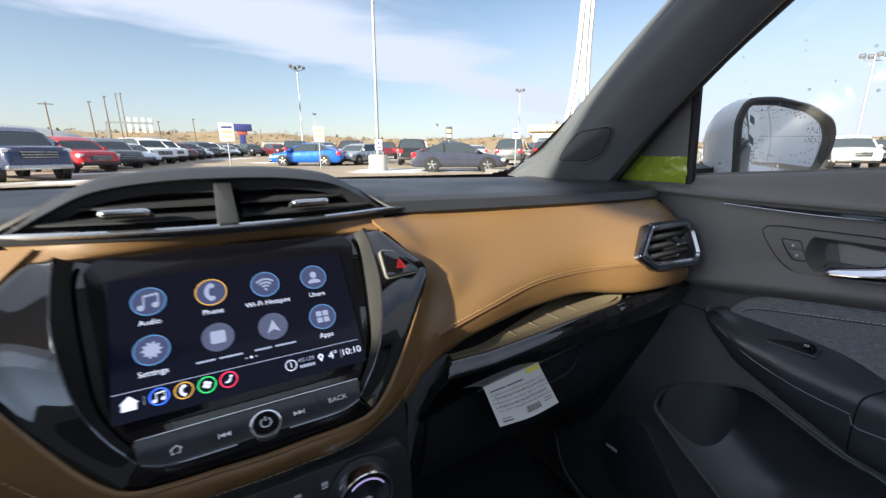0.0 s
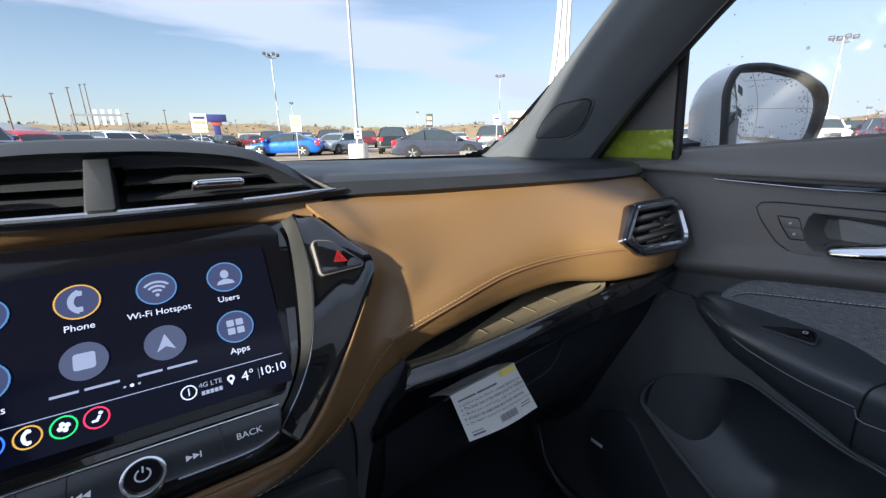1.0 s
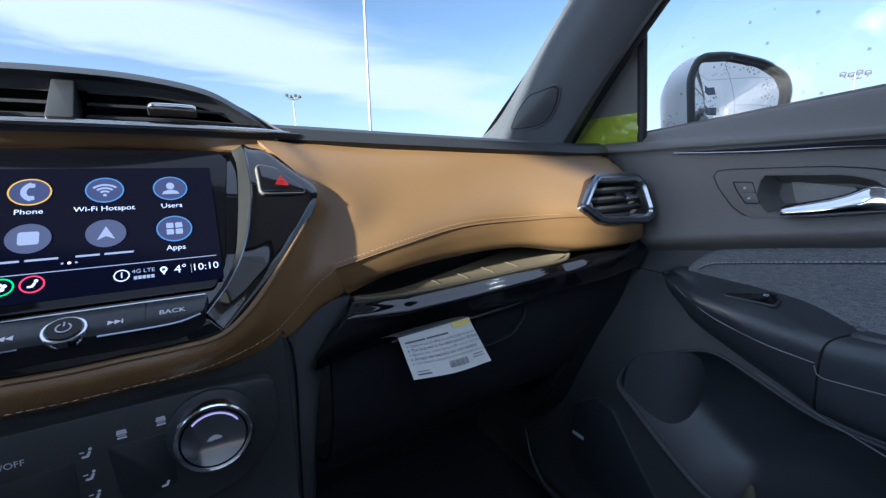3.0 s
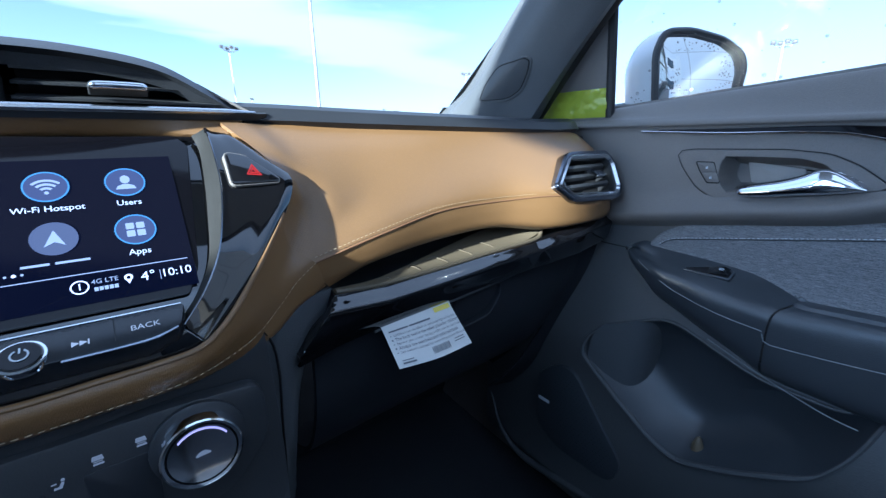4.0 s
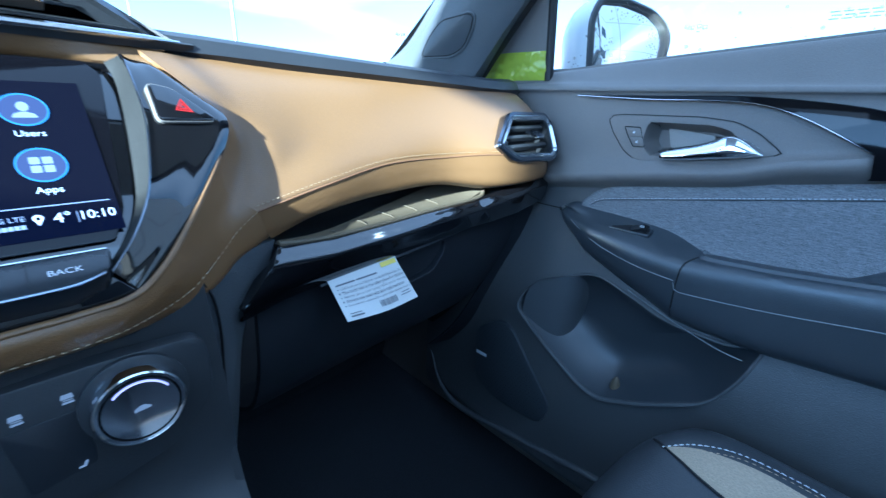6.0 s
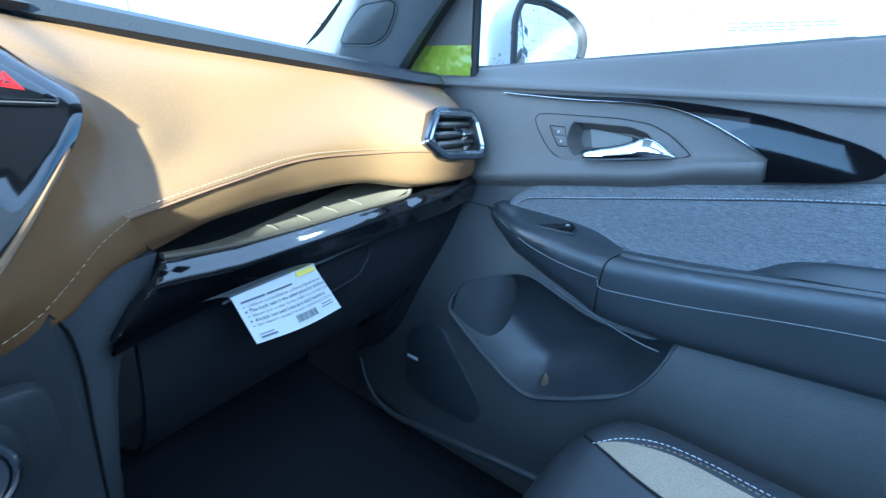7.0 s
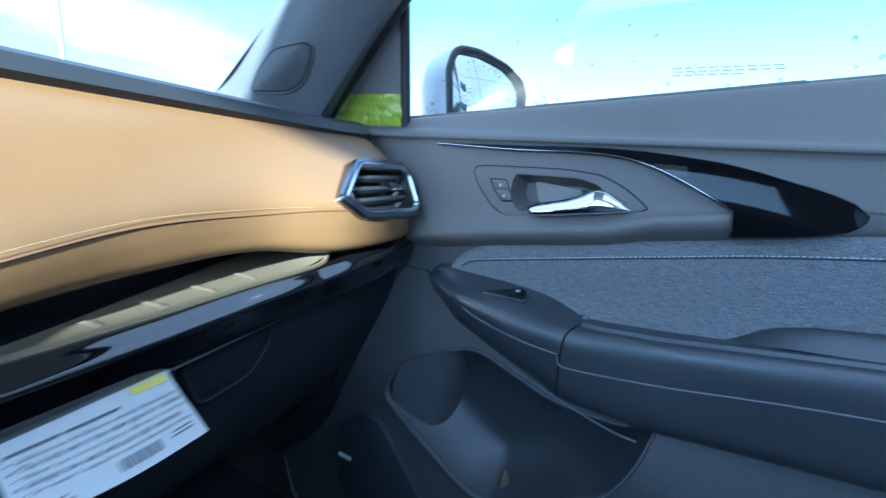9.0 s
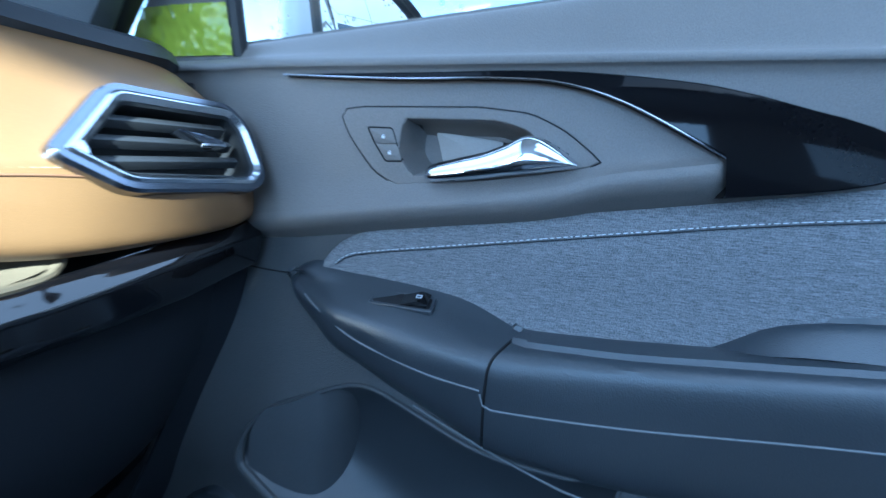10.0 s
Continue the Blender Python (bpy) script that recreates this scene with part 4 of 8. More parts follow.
end_rows = [[(0.706, 0.386, 0.962), (0.712, 0.391, 0.907), (0.712, 0.402, 0.850), (0.706, 0.421, 0.790), (0.690, 0.453, 0.700), (0.682, 0.494, 0.620), (0.680, 0.553, 0.550)],
            [(0.680, 0.384, 0.945), (0.676, 0.394, 0.903), (0.668, 0.408, 0.850), (0.656, 0.430, 0.790), (0.640, 0.466, 0.700), (0.630, 0.510, 0.620), (0.626, 0.570, 0.550)]]
part("end_cap", sheet(end_rows, 8, 60, 0.004, UNDER), GLOVE, dash, "black end panel of the dashboard by the door")
# closing sheets; the shade under and beside the dashboard is put into their near-black
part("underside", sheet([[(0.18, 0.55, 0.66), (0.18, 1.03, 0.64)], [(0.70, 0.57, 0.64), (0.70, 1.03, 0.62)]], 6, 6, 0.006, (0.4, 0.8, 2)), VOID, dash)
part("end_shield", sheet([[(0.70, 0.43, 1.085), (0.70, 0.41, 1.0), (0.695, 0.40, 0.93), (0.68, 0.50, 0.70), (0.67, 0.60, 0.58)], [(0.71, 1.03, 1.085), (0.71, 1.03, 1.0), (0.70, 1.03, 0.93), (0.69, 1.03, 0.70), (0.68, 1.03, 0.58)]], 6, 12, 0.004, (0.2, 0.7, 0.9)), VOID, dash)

# passenger's outlet: six-sided chrome frame
inner = inset2(ccw(outer), 0.0105)
deep = inset2(ccw(outer), 0.0135)
vent = part("passenger_vent", ring(PV, outer, inset2(ccw(outer), 0.0058), -0.014, 0.0055, 0.0050), SMOKED, dash, "six-sided passenger air outlet with chrome frame")
part("chrome_frame", ring(PV, inset2(ccw(outer), 0.0036), inset2(ccw(outer), 0.0116), -0.010, 0.0072, 0.0036), FRAMECHROME, vent, "polished chrome frame")
part("vent_well", ring(PV, inset2(ccw(outer), 0.0100), deep, -0.030, 0.0028, 0.0015), DARK, vent)
# near-black back: the outlet's inner shade is in its colour
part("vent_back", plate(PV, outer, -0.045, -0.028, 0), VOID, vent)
for k, vv in enumerate((0.0165, 0.0025, -0.0115)):
    B = Face(PV.p(-0.006, vv, -0.004), PV.u, PV.v * 0.85 - PV.n * 0.5)
    wl2 = (0.050, 0.068, 0.058)[k]
    part("vent_blade", plate(B, rounded(box2(-wl2, -0.0032, 0.060, 0.0032), 0.002), -0.004, 0.003, 0.001), DARK, vent)
TB = Face(PV.p(0.022, 0.002, 0.000), PV.u, PV.v)
part("vent_tab", plate(TB, rounded([(-0.022, 0.008), (0.006, -0.004), (0.018, -0.004), (0.018, 0.001), (0.0, 0.006)], 0.002), -0.004, 0.006, 0.001), SMOKED, vent)
part("tab_glint", plate(TB, rounded(box2(-0.006, -0.0045, 0.017, -0.0022), 0.001), 0.003, 0.0072, 0.0006), SATIN, vent)

# ---- card hanging from the glove box ----
card = thing("warning_card", (0.295, 0.33, 0.91), "white printed warning card hanging from the glove box", "card")
card_rows = [[(0.252, 0.345, 0.9025), (0.2525, 0.337, 0.8955), (0.253, 0.324, 0.882), (0.254, 0.3105, 0.867)],
             [(0.301, 0.3505, 0.9020), (0.3015, 0.342, 0.8935), (0.303, 0.328, 0.877), (0.3065, 0.315, 0.8585)],
             [(0.350, 0.356, 0.9015), (0.350, 0.349, 0.8930), (0.3545, 0.336, 0.874), (0.359, 0.323, 0.855)]]
part("sheet", sheet(card_rows, 14, 16, 0.0005, UNDER), CARD, card)
cg = grid(card_rows, 61, 61)


def on_card(a, b):
    i, j = a * 60, b * 60
    i0, j0 = min(int(i), 59), min(int(j), 59)
    p = cg[i0][j0].lerp(cg[i0 + 1][j0], i - i0)
    return p + Vector((0, -0.0009, 0.0006))


def bar_on_card(name, a0, b0, a1, b1, material):
    bm = bmesh.new()
    for k in range(6):
        t0, t1 = k / 6, (k + 1) / 6
        q = [on_card(a0 + (a1 - a0) * t0, b0), on_card(a0 + (a1 - a0) * t1, b0), on_card(a0 + (a1 - a0) * t1, b1), on_card(a0 + (a1 - a0) * t0, b1)]
        bm.faces.new([bm.verts.new(v) for v in q])
    bmesh.ops.remove_doubles(bm, verts=list(bm.verts), dist=1e-6)
    part(name, bm, material, card)


bar_on_card("yellow_corner", 0.72, 0.08, 0.97, 0.17, YELLOW)
bar_on_card("heading_bar", 0.05, 0.225, 0.30, 0.265, INK)
bar_on_card("heading_bar", 0.32, 0.225, 0.62, 0.265, INK)


def card_text(words, size, a, b):
    """Printed words that follow the bent card."""
    flat_face = Face((0, 0, 0), (1, 0, 0), (0, 1, 0))
    bm = text_bm(words, size, flat_face, 0, 0, 0, "LEFT")
    for v in bm.verts:
        v.co = on_card(min(0.99, a + v.co.x), min(0.99, max(0.01, b - 1.55 * v.co.y)))
    part("printed_line", bm, INK, card)


for k, words in enumerate(("Children can be killed or seriously injured by the air bag", "The back seat is the safest place for children", "Never put a rear-facing child seat in the front", "Always use seat belts and child restraints", "See owner's manual for more information about air bags")):
    b = 0.335 + 0.092 * k
    bar_on_card("bullet", 0.045, b - 0.012, 0.062, b + 0.012, INK)
    card_text(words, 0.0445 if k in (0, 4) else 0.050, 0.085, b)
for k in range(12):
    bar_on_card("barcode_bar", 0.46 + 0.021 * k, 0.78, 0.46 + 0.021 * k + (0.007 + 0.006 * (k * 7 % 3) / 2), 0.90, INK)
bar_on_card("text_bar", 0.06, 0.86, 0.20, 0.88, INK)
bar_on_card("text_bar", 0.06, 0.91, 0.22, 0.94, INK)
bar_on_card("text_bar", 0.80, 0.78, 0.94, 0.795, INK)
bar_on_card("text_bar", 0.78, 0.83, 0.94, 0.845, INK)

# ---- infotainment unit ----
info = thing("infotainment_display", (C, 0.33, 0.96), "lit car touchscreen in a piano-black housing with bronze side frames", "display")
S = SCREEN_FACE
half = [(0.0, 0.0465), (0.100, 0.0450), (0.131, 0.0412), (0.1690, -0.0095), (0.1410, -0.0595), (0.1195, -0.0875), (0.0995, -0.1115), (0.0815, -0.1255), (0.060, -0.1292), (0.030, -0.1300), (0.0, -0.1310)]
outline = half + [(-x, y) for x, y in reversed(half[1:-1])]
housing = rounded(outline, 0.010, 3)
part("housing", plate(S, inset2(ccw(housing), 0.0015), -0.03, -0.0040, 0.0015), GLOSS, info, "piano-black six-sided housing")
chin = [((0.0, -0.1165), (0.0, -0.1312)), ((0.030, -0.1165), (0.030, -0.1297)), ((0.056, -0.1160), (0.060, -0.1290)), ((0.070, -0.1105), (0.0835, -0.1245))]
chin_rows = [[S.p(a[0] * k, a[1], 0.0030), S.p((a[0] * 0.6 + b[0] * 0.4) * k, a[1] * 0.6 + b[1] * 0.4, 0.0005), S.p(b[0] * k, b[1], -0.0050)] for a, b, k in [(a, b, -1) for a, b in reversed(chin[1:])] + [(a, b, 1) for a, b in chin]]
part("chin", sheet(chin_rows, 40, 8, 0.002, S.p(0, 0, -0.3)), GLOSS, info, "piano-black lower lip of the housing")
# raised wings on both sides, highest along the bronze frames
for s in (1, -1):
    ridge = [(0.1150, 0.0415, 0.0075), (0.1150, 0.030, 0.0105), (0.1150, 0.010, 0.0125), (0.1130, -0.022, 0.0130), (0.1030, -0.064, 0.0110), (0.0900, -0.090, 0.0070), (0.0735, -0.1105, 0.0035)]
    edge = [(0.1190, 0.0435, 0.000), (0.1320, 0.0402, 0.001), (0.1500, 0.0190, 0.0015), (0.1685, -0.0095, 0.0012), (0.1405, -0.0595, -0.0008), (0.1165, -0.0905, -0.0015), (0.0840, -0.1240, -0.0020)]
    rows = []
    for a, b in zip(ridge, edge):
        m = ((a[0] + b[0]) / 2, (a[1] + b[1]) / 2, (a[2] + b[2]) / 2)
        rows.append([S.p(s * a[0], a[1], a[2]), S.p(s * m[0], m[1], m[2]), S.p(s * b[0], b[1], b[2]), S.p(s * b[0], b[1], -0.01)])
    part("wing", sheet(rows, 40, 14, 0.002, S.p(0, 0, -0.3)), GLOSS, info, "piano-black side wing")
    inner = [(0.1050, 0.0395, 0.0), (0.1075, 0.0260, 0.0), (0.1065, 0.0050, 0.0), (0.1025, -0.029, 0.0), (0.0960, -0.066, 0.0), (0.0850, -0.0890, 0.0), (0.0715, -0.1065, 0.0005)]
    rows = [[S.p(s * a[0], a[1], a[2]), S.p(s * (a[0] * 0.5 + b[0] * 0.5), (a[1] + b[1]) / 2, b[2] * 0.42), S.p(s * b[0], b[1], b[2] - 0.0004)] for a, b in zip(inner, ridge)]
    part("side_frame", sheet(rows, 40, 8, 0.002, S.p(0, 0, -0.3)), BRONZE, info, "flecked dark bronze frame beside the screen")
    part("frame_edge", tube([S.p(s * a[0], a[1], a[2] + 0.0003) for a in ridge[1:]], 0.0006, 6, 40), SMOKED, info, "bright edge of the side frame")
# hazard button on the passenger's wing
HZ = Face(S.p(0.1375, -0.0035, 0.0098), S.u * 0.977 - S.n * 0.21, S.v + S.n * 0.03)
hzo = rounded([(-0.0165, 0.0150), (-0.002, 0.0140), (0.0205, -0.0055), (0.0195, -0.0085), (-0.0165, -0.0135)], 0.004)
hb = part("hazard_button", plate(HZ, hzo, -0.004, 0.0022, 0.0009), GLOSS, info, "black hazard button with a red triangle")
part("button_gap", ring(HZ, inset2(ccw(hzo), -0.0012), hzo, -0.003, 0.0010, 0.0003), PLASTIC, info)
RED = glow("red_print", (1.0, 0.05, 0.04), 0.112)


def tri(r, cx=0.0, cy=0.0):
    return [(cx + r * math.cos(radians(90 + 120 * i)), cy + r * math.sin(radians(90 + 120 * i))) for i in range(3)]


part("red_triangle", ring(HZ, tri(0.0068, 0.001, -0.001), tri(0.0048, 0.001, -0.001), 0.0015, 0.0026, 0.0001), RED, hb)
part("red_triangle_inner", ring(HZ, tri(0.0036, 0.001, -0.001), tri(0.0018, 0.001, -0.001), 0.0015, 0.0026, 0.0001), RED, hb)

# screen glass and what it shows
glass_out = rounded([(-0.101, 0.030), (-0.094, 0.0395), (0.094, 0.0395), (0.101, 0.030), (0.0935, -0.031), (0.0890, -0.070), (0.0800, -0.0900), (-0.0800, -0.0900), (-0.0890, -0.070), (-0.0935, -0.031)], 0.003)
part("screen_glass", plate(S, glass_out, -0.004, 0.0, 0.0004), GLASSBLACK, info, "dark glossy screen glass")
SCREEN = glow("screen_backlight", (0.020, 0.030, 0.13), 0.014)
SCREEN.node_tree.nodes["Principled BSDF"].inputs["Roughness"].default_value = 0.09
part("lit_area", plate(S, box2(-0.0868, -0.0835, 0.0868, 0.0205), 0.0001, 0.0006, 0), SCREEN, info, "dark blue lit screen area")
WHITE = glow("lit_white", (0.86, 0.90, 1.0), 0.260)
DIM = glow("lit_grey", (0.60, 0.66, 0.82), 0.149)
DISC = glow("lit_indigo", (0.16, 0.19, 0.36), 0.093)
DISC2 = glow("lit_slate", (0.30, 0.34, 0.52), 0.074)
RIMBLUE = glow("lit_blue_rim", (0.20, 0.48, 0.85), 0.136)
RIMORANGE = glow("lit_orange_rim", (0.95, 0.52, 0.08), 0.211)
BLUE = glow("lit_blue", (0.05, 0.16, 0.85), 0.434)
GREEN = glow("lit_green", (0.06, 0.75, 0.16), 0.310)
CRIMSON = glow("lit_red", (0.85, 0.04, 0.10), 0.372)

H1, H2 = 0.0009, 0.0012


def note(x, y, r):
    return [circle(x - 0.45 * r, y - 0.42 * r, 0.20 * r, 12), circle(x + 0.36 * r, y - 0.30 * r, 0.20 * r, 12),
            box2(x - 0.33 * r, y - 0.42 * r, x - 0.24 * r, y + 0.42 * r), box2(x + 0.47 * r, y - 0.30 * r, x + 0.56 * r, y + 0.54 * r),
            [(x - 0.33 * r, y + 0.30 * r), (x + 0.56 * r, y + 0.42 * r), (x + 0.56 * r, y + 0.56 * r), (x - 0.33 * r, y + 0.44 * r)]]


def handset(x, y, r):
    return [arc(x + 0.35 * r, y, 0.50 * r, 0.78 * r, 115, 245), rounded(box2(x - 0.10 * r, y + 0.32 * r, x + 0.22 * r, y + 0.62 * r), 0.08 * r), rounded(box2(x - 0.10 * r, y - 0.62 * r, x + 0.22 * r, y - 0.32 * r), 0.08 * r)]


def wifi(x, y, r):
    return [circle(x, y - 0.42 * r, 0.10 * r, 12)] + [arc(x, y - 0.42 * r, q * r, (q + 0.13) * r, 45, 135) for q in (0.24, 0.50, 0.76)]


def person_sign(x, y, r):
    return [circle(x, y + 0.18 * r, 0.24 * r, 16, squash=1.2), [(x - 0.50 * r, y - 0.50 * r), (x + 0.50 * r, y - 0.50 * r), (x + 0.40 * r, y - 0.28 * r), (x + 0.12 * r, y - 0.16 * r), (x - 0.12 * r, y - 0.16 * r), (x - 0.40 * r, y - 0.28 * r)]]


def gear(x, y, r):
    pts = []
    for i in range(40):
        q = 0.56 * r if i % 4 in (0, 1) else 0.42 * r
        pts.append((x + q * math.cos(2 * math.pi * i / 40), y + q * math.sin(2 * math.pi * i / 40)))
    return [pts]


def player(x, y, r):
    return [rounded(box2(x - 0.46 * r, y - 0.44 * r, x + 0.46 * r, y + 0.44 * r), 0.16 * r)]


def arrowhead(x, y, r):
    return [[(x, y + 0.50 * r), (x + 0.44 * r, y - 0.46 * r), (x, y - 0.22 * r), (x - 0.44 * r, y - 0.46 * r)]]


def tiles4(x, y, r):
    return [rounded(box2(x + a * r, y + b * r, x + (a + 0.40) * r, y + (b + 0.40) * r), 0.06 * r) for a, b in ((-0.45, 0.05), (0.05, 0.05), (-0.45, -0.45), (0.05, -0.45))]


icon_rows = [("Audio", -0.0625, 0.0, note, RIMBLUE, True), ("Phone", -0.0215, 0.0, handset, RIMORANGE, True), ("Wi-Fi Hotspot", 0.0185, 0.0, wifi, RIMBLUE, True), ("Users", 0.0585, 0.0, person_sign, RIMBLUE, True),
             ("Settings", -0.0625, -0.0375, gear, RIMBLUE, True), ("", -0.0205, -0.0375, player, DISC2, False), ("", 0.0190, -0.0375, arrowhead, DISC2, False), ("Apps", 0.0590, -0.0375, tiles4, RIMBLUE, True)]
for words, x, y, sign, rimcol, spelled in icon_rows:
    R = 0.0112
    icon = part("app_icon", flat(S, [circle(x, y, R)], H1), DISC if spelled else DISC2, info, "round lit app icon")
    part("icon_rim", ring(S, circle(x, y, R), circle(x, y, R * 0.93), H1 - 0.0002, H2, 0.00005), rimcol, icon)
    part("symbol", flat(S, sign(x, y, R), H2), DIM, icon)
    if spelled:
        part("caption", text_bm(words, 0.0058, S, x, y - 0.0165, H1), WHITE, info)
    else:
        part("caption_bar", flat(S, [box2(x - 0.0160, y - 0.0173, x - 0.0035, y - 0.0159), box2(x - 0.0010, y - 0.0173, x + 0.0150, y - 0.0159)], H1), DIM, info)
for i, x in enumerate((-0.0035, 0.0, 0.0035)):
    part("page_dot", flat(S, [circle(x, -0.0585, 0.0010 if i == 1 else 0.0007, 12)], H1), WHITE if i == 1 else DIM, info)
part("status_line", flat(S, [box2(-0.0862, -0.0640, 0.0835, -0.0635)], H1), DIM, info)
hx, hy = -0.0770, -0.0715
part("home_symbol", flat(S, [[(hx - 0.0055, hy), (hx, hy + 0.0052), (hx + 0.0055, hy), (hx + 0.0042, hy + 0.0004), (hx + 0.0042, hy - 0.0045), (hx - 0.0042, hy - 0.0045), (hx - 0.0042, hy + 0.0004)]], H1), WHITE, info)
part("status_divider", flat(S, [box2(-0.0688, -0.0745, -0.0685, -0.0685)], H1), DIM, info)
for x, col, sign in ((-0.0600, BLUE, note), (-0.0455, RIMORANGE, handset), (-0.0312, GREEN, None), (-0.0172, CRIMSON, None)):
    ic = part("status_icon", ring(S, circle(x, -0.0712, 0.0060), circle(x, -0.0712, 0.0052), H1 - 0.0002, H1, 0.00005), col, info, "small coloured status icon")
    if sign:
        part("symbol", flat(S, sign(x, -0.0712, 0.0062), H1), WHITE, ic)
    elif col is GREEN:
        part("symbol", flat(S, [circle(x + 0.0017 * math.cos(a), -0.0712 + 0.0017 * math.sin(a), 0.0013, 10) for a in (0.4, 1.97, 3.54, 5.11)], H1), WHITE, ic)
    else:
        part("symbol", flat(S, [circle(x + 0.0018, -0.0690, 0.0010, 10), [(x - 0.0022, -0.0735), (x + 0.0004, -0.0735), (x + 0.0020, -0.0705), (x + 0.0008, -0.0700), (x - 0.0004, -0.0722), (x - 0.0022, -0.0722)]], H1), WHITE, ic)
part("signal_ring", ring(S, circle(0.0270, -0.0722, 0.0044), circle(0.0270, -0.0722, 0.0037), H1 - 0.0002, H1, 0.00005), WHITE, info)
part("signal_text", text_bm("1", 0.0062, S, 0.0270, -0.0722, H1), WHITE, info)
part("network_text", text_bm("4G LTE", 0.0042, S, 0.0390, -0.0702, H1), DIM, info)
for k in range(5):
    part("network_bar", flat(S, [box2(0.0335 + 0.0024 * k, -0.0762, 0.0354 + 0.0024 * k, -0.0738)], H1), DIM, info)
part("pin_symbol", flat(S, [arc(0.0505, -0.0708, 0.0010, 0.0022, -40, 220), [(0.0488, -0.0720), (0.0522, -0.0720), (0.0505, -0.0752)]], H1), WHITE, info)
part("temperature_text", text_bm("4\u00b0", 0.0088, S, 0.0605, -0.0722, H1), WHITE, info)
part("clock_divider", flat(S, [box2(0.0668, -0.0760, 0.0671, -0.0690)], H1), DIM, info)
part("clock_text", text_bm("10:10", 0.0078, S, 0.0758, -0.0722, H1), WHITE, info)

KEYLIT = glow("lit_key_mark", (0.75, 0.80, 0.90), 0.03)
BARLIT = glow("lit_bar_mark", (0.75, 0.80, 0.88), 0.085)
SCALE = glow("lit_dial_scale", (0.55, 0.45, 0.75), 0.16)
FACEBLACK = mat("matt_dial_face", (0.004, 0.004, 0.005), 0.22, vary=0.1, spec=0.3)
# button bar and power knob below the screen
BB = Face(S.p(0.0, -0.1045, 0.0090), S.u, S.v - S.n * 0.42)
bar = rounded([(-0.0760, 0.0090), (0.0760, 0.0090), (0.0720, -0.0085), (0.0560, -0.0140), (-0.0560, -0.0140), (-0.0720, -0.0085)], 0.004)
bbar = part("button_bar", plate(BB, bar, -0.016, 0.0, 0.0014), BARMAT, info, "black button bar under the screen")
# thin metal tubes stand in for the highlights along the bar's edges
part("bar_top_glint", tube([BB.p(-0.074, 0.0086, 0.0), BB.p(0.0, 0.0088, 0.0002), BB.p(0.074, 0.0086, 0.0)], 0.0006, 6, 20), SATIN, info)
part("bar_lower_glint", tube([BB.p(0.017, -0.0142, -0.001), BB.p(0.054, -0.0138, -0.001), BB.p(0.070, -0.0088, -0.001)], 0.0009, 6, 20), SMOKED, info)
part("bar_lower_glint", tube([BB.p(-0.017, -0.0142, -0.001), BB.p(-0.054, -0.0138, -0.001), BB.p(-0.070, -0.0088, -0.001)], 0.0009, 6, 20), SMOKED, info)
for x in (-0.030, 0.040, -0.049):
    part("button_gap", flat(BB, [box2(x - 0.0002, -0.0095, x + 0.0002, 0.0075)], 0.0003), VOID, bbar)
K = Face(BB.p(0.0022, -0.0072, 0.0), BB.u, BB.v)
knob = part("power_knob", lathe(K, [(0.0094, -0.004), (0.0094, 0.0018), (0.0090, 0.0028), (0.0083, 0.0031)]), GLOSS, info, "black power knob with a chrome ring")
part("knob_ring", lathe(K, [(0.0105, -0.002), (0.0106, 0.0016), (0.0103, 0.0023), (0.0095, 0.0025)]), CHROME, knob)
part("knob_face", lathe(K, [(0.0083, 0.0028), (0.0082, 0.0034)]), GLASSBLACK, knob)
part("power_symbol", flat(K, [arc(0, 0, 0.0030, 0.0038, 120, 420), box2(-0.0004, 0.0012, 0.0004, 0.0046)], 0.0039), MARK, knob)
part("back_text", text_bm("BACK", 0.0056, BB, 0.0545, -0.0036, 0.0004), BARLIT, bbar)


def chevrons(x, s):
    return [[(x + s * 0.0, -0.0072), (x + s * 0.0034, -0.0054), (x + s * 0.0, -0.0036)], [(x + s * 0.0034, -0.0072), (x + s * 0.0068, -0.0054), (x + s * 0.0034, -0.0036)], box2(x + s * 0.0069, -0.0072, x + s * 0.0076, -0.0036)]


part("next_symbol", flat(BB, [ccw(p) for p in chevrons(0.0214, 1)], 0.0004), BARLIT, bbar)
part("previous_symbol", flat(BB, [ccw(p) for p in chevrons(-0.0200, -1)], 0.0004), BARLIT, bbar)
part("home_key_symbol", flat(BB, [[(-0.0554, -0.0052), (-0.0518, -0.0022), (-0.0482, -0.0052), (-0.0487, -0.0057), (-0.0518, -0.0031), (-0.0549, -0.0057)], box2(-0.0544, -0.0084, -0.0538, -0.0054), box2(-0.0498, -0.0084, -0.0492, -0.0054), box2(-0.0538, -0.0084, -0.0525, -0.0078), box2(-0.0511, -0.0084, -0.0498, -0.0078)], 0.0004), BARLIT, bbar)

# ---- climate control ----
climate = thing("climate_control", (C, 0.285, 0.83), "black climate panel with two chrome-ringed dials", "climate control")
CL = Face((C, 0.2815, 0.888), (1, 0.0, 0), (0, 0.06, 1))
cl = rounded([(-0.118, 0.030), (-0.06, 0.036), (0.06, 0.036), (0.112, 0.032), (0.112, -0.010), (0.085, -0.040), (0.03, -0.052), (-0.03, -0.052), (-0.085, -0.040), (-0.118, -0.010)], 0.012)
part("panel", plate(CL, cl, -0.012, 0.0, 0.002), DARK, climate)
part("inset", plate(CL, rounded([(0.010, 0.012), (0.046, 0.012), (0.044, -0.026), (0.014, -0.030)], 0.003), -0.004, 0.0005, 0.0003), BARMAT, climate)
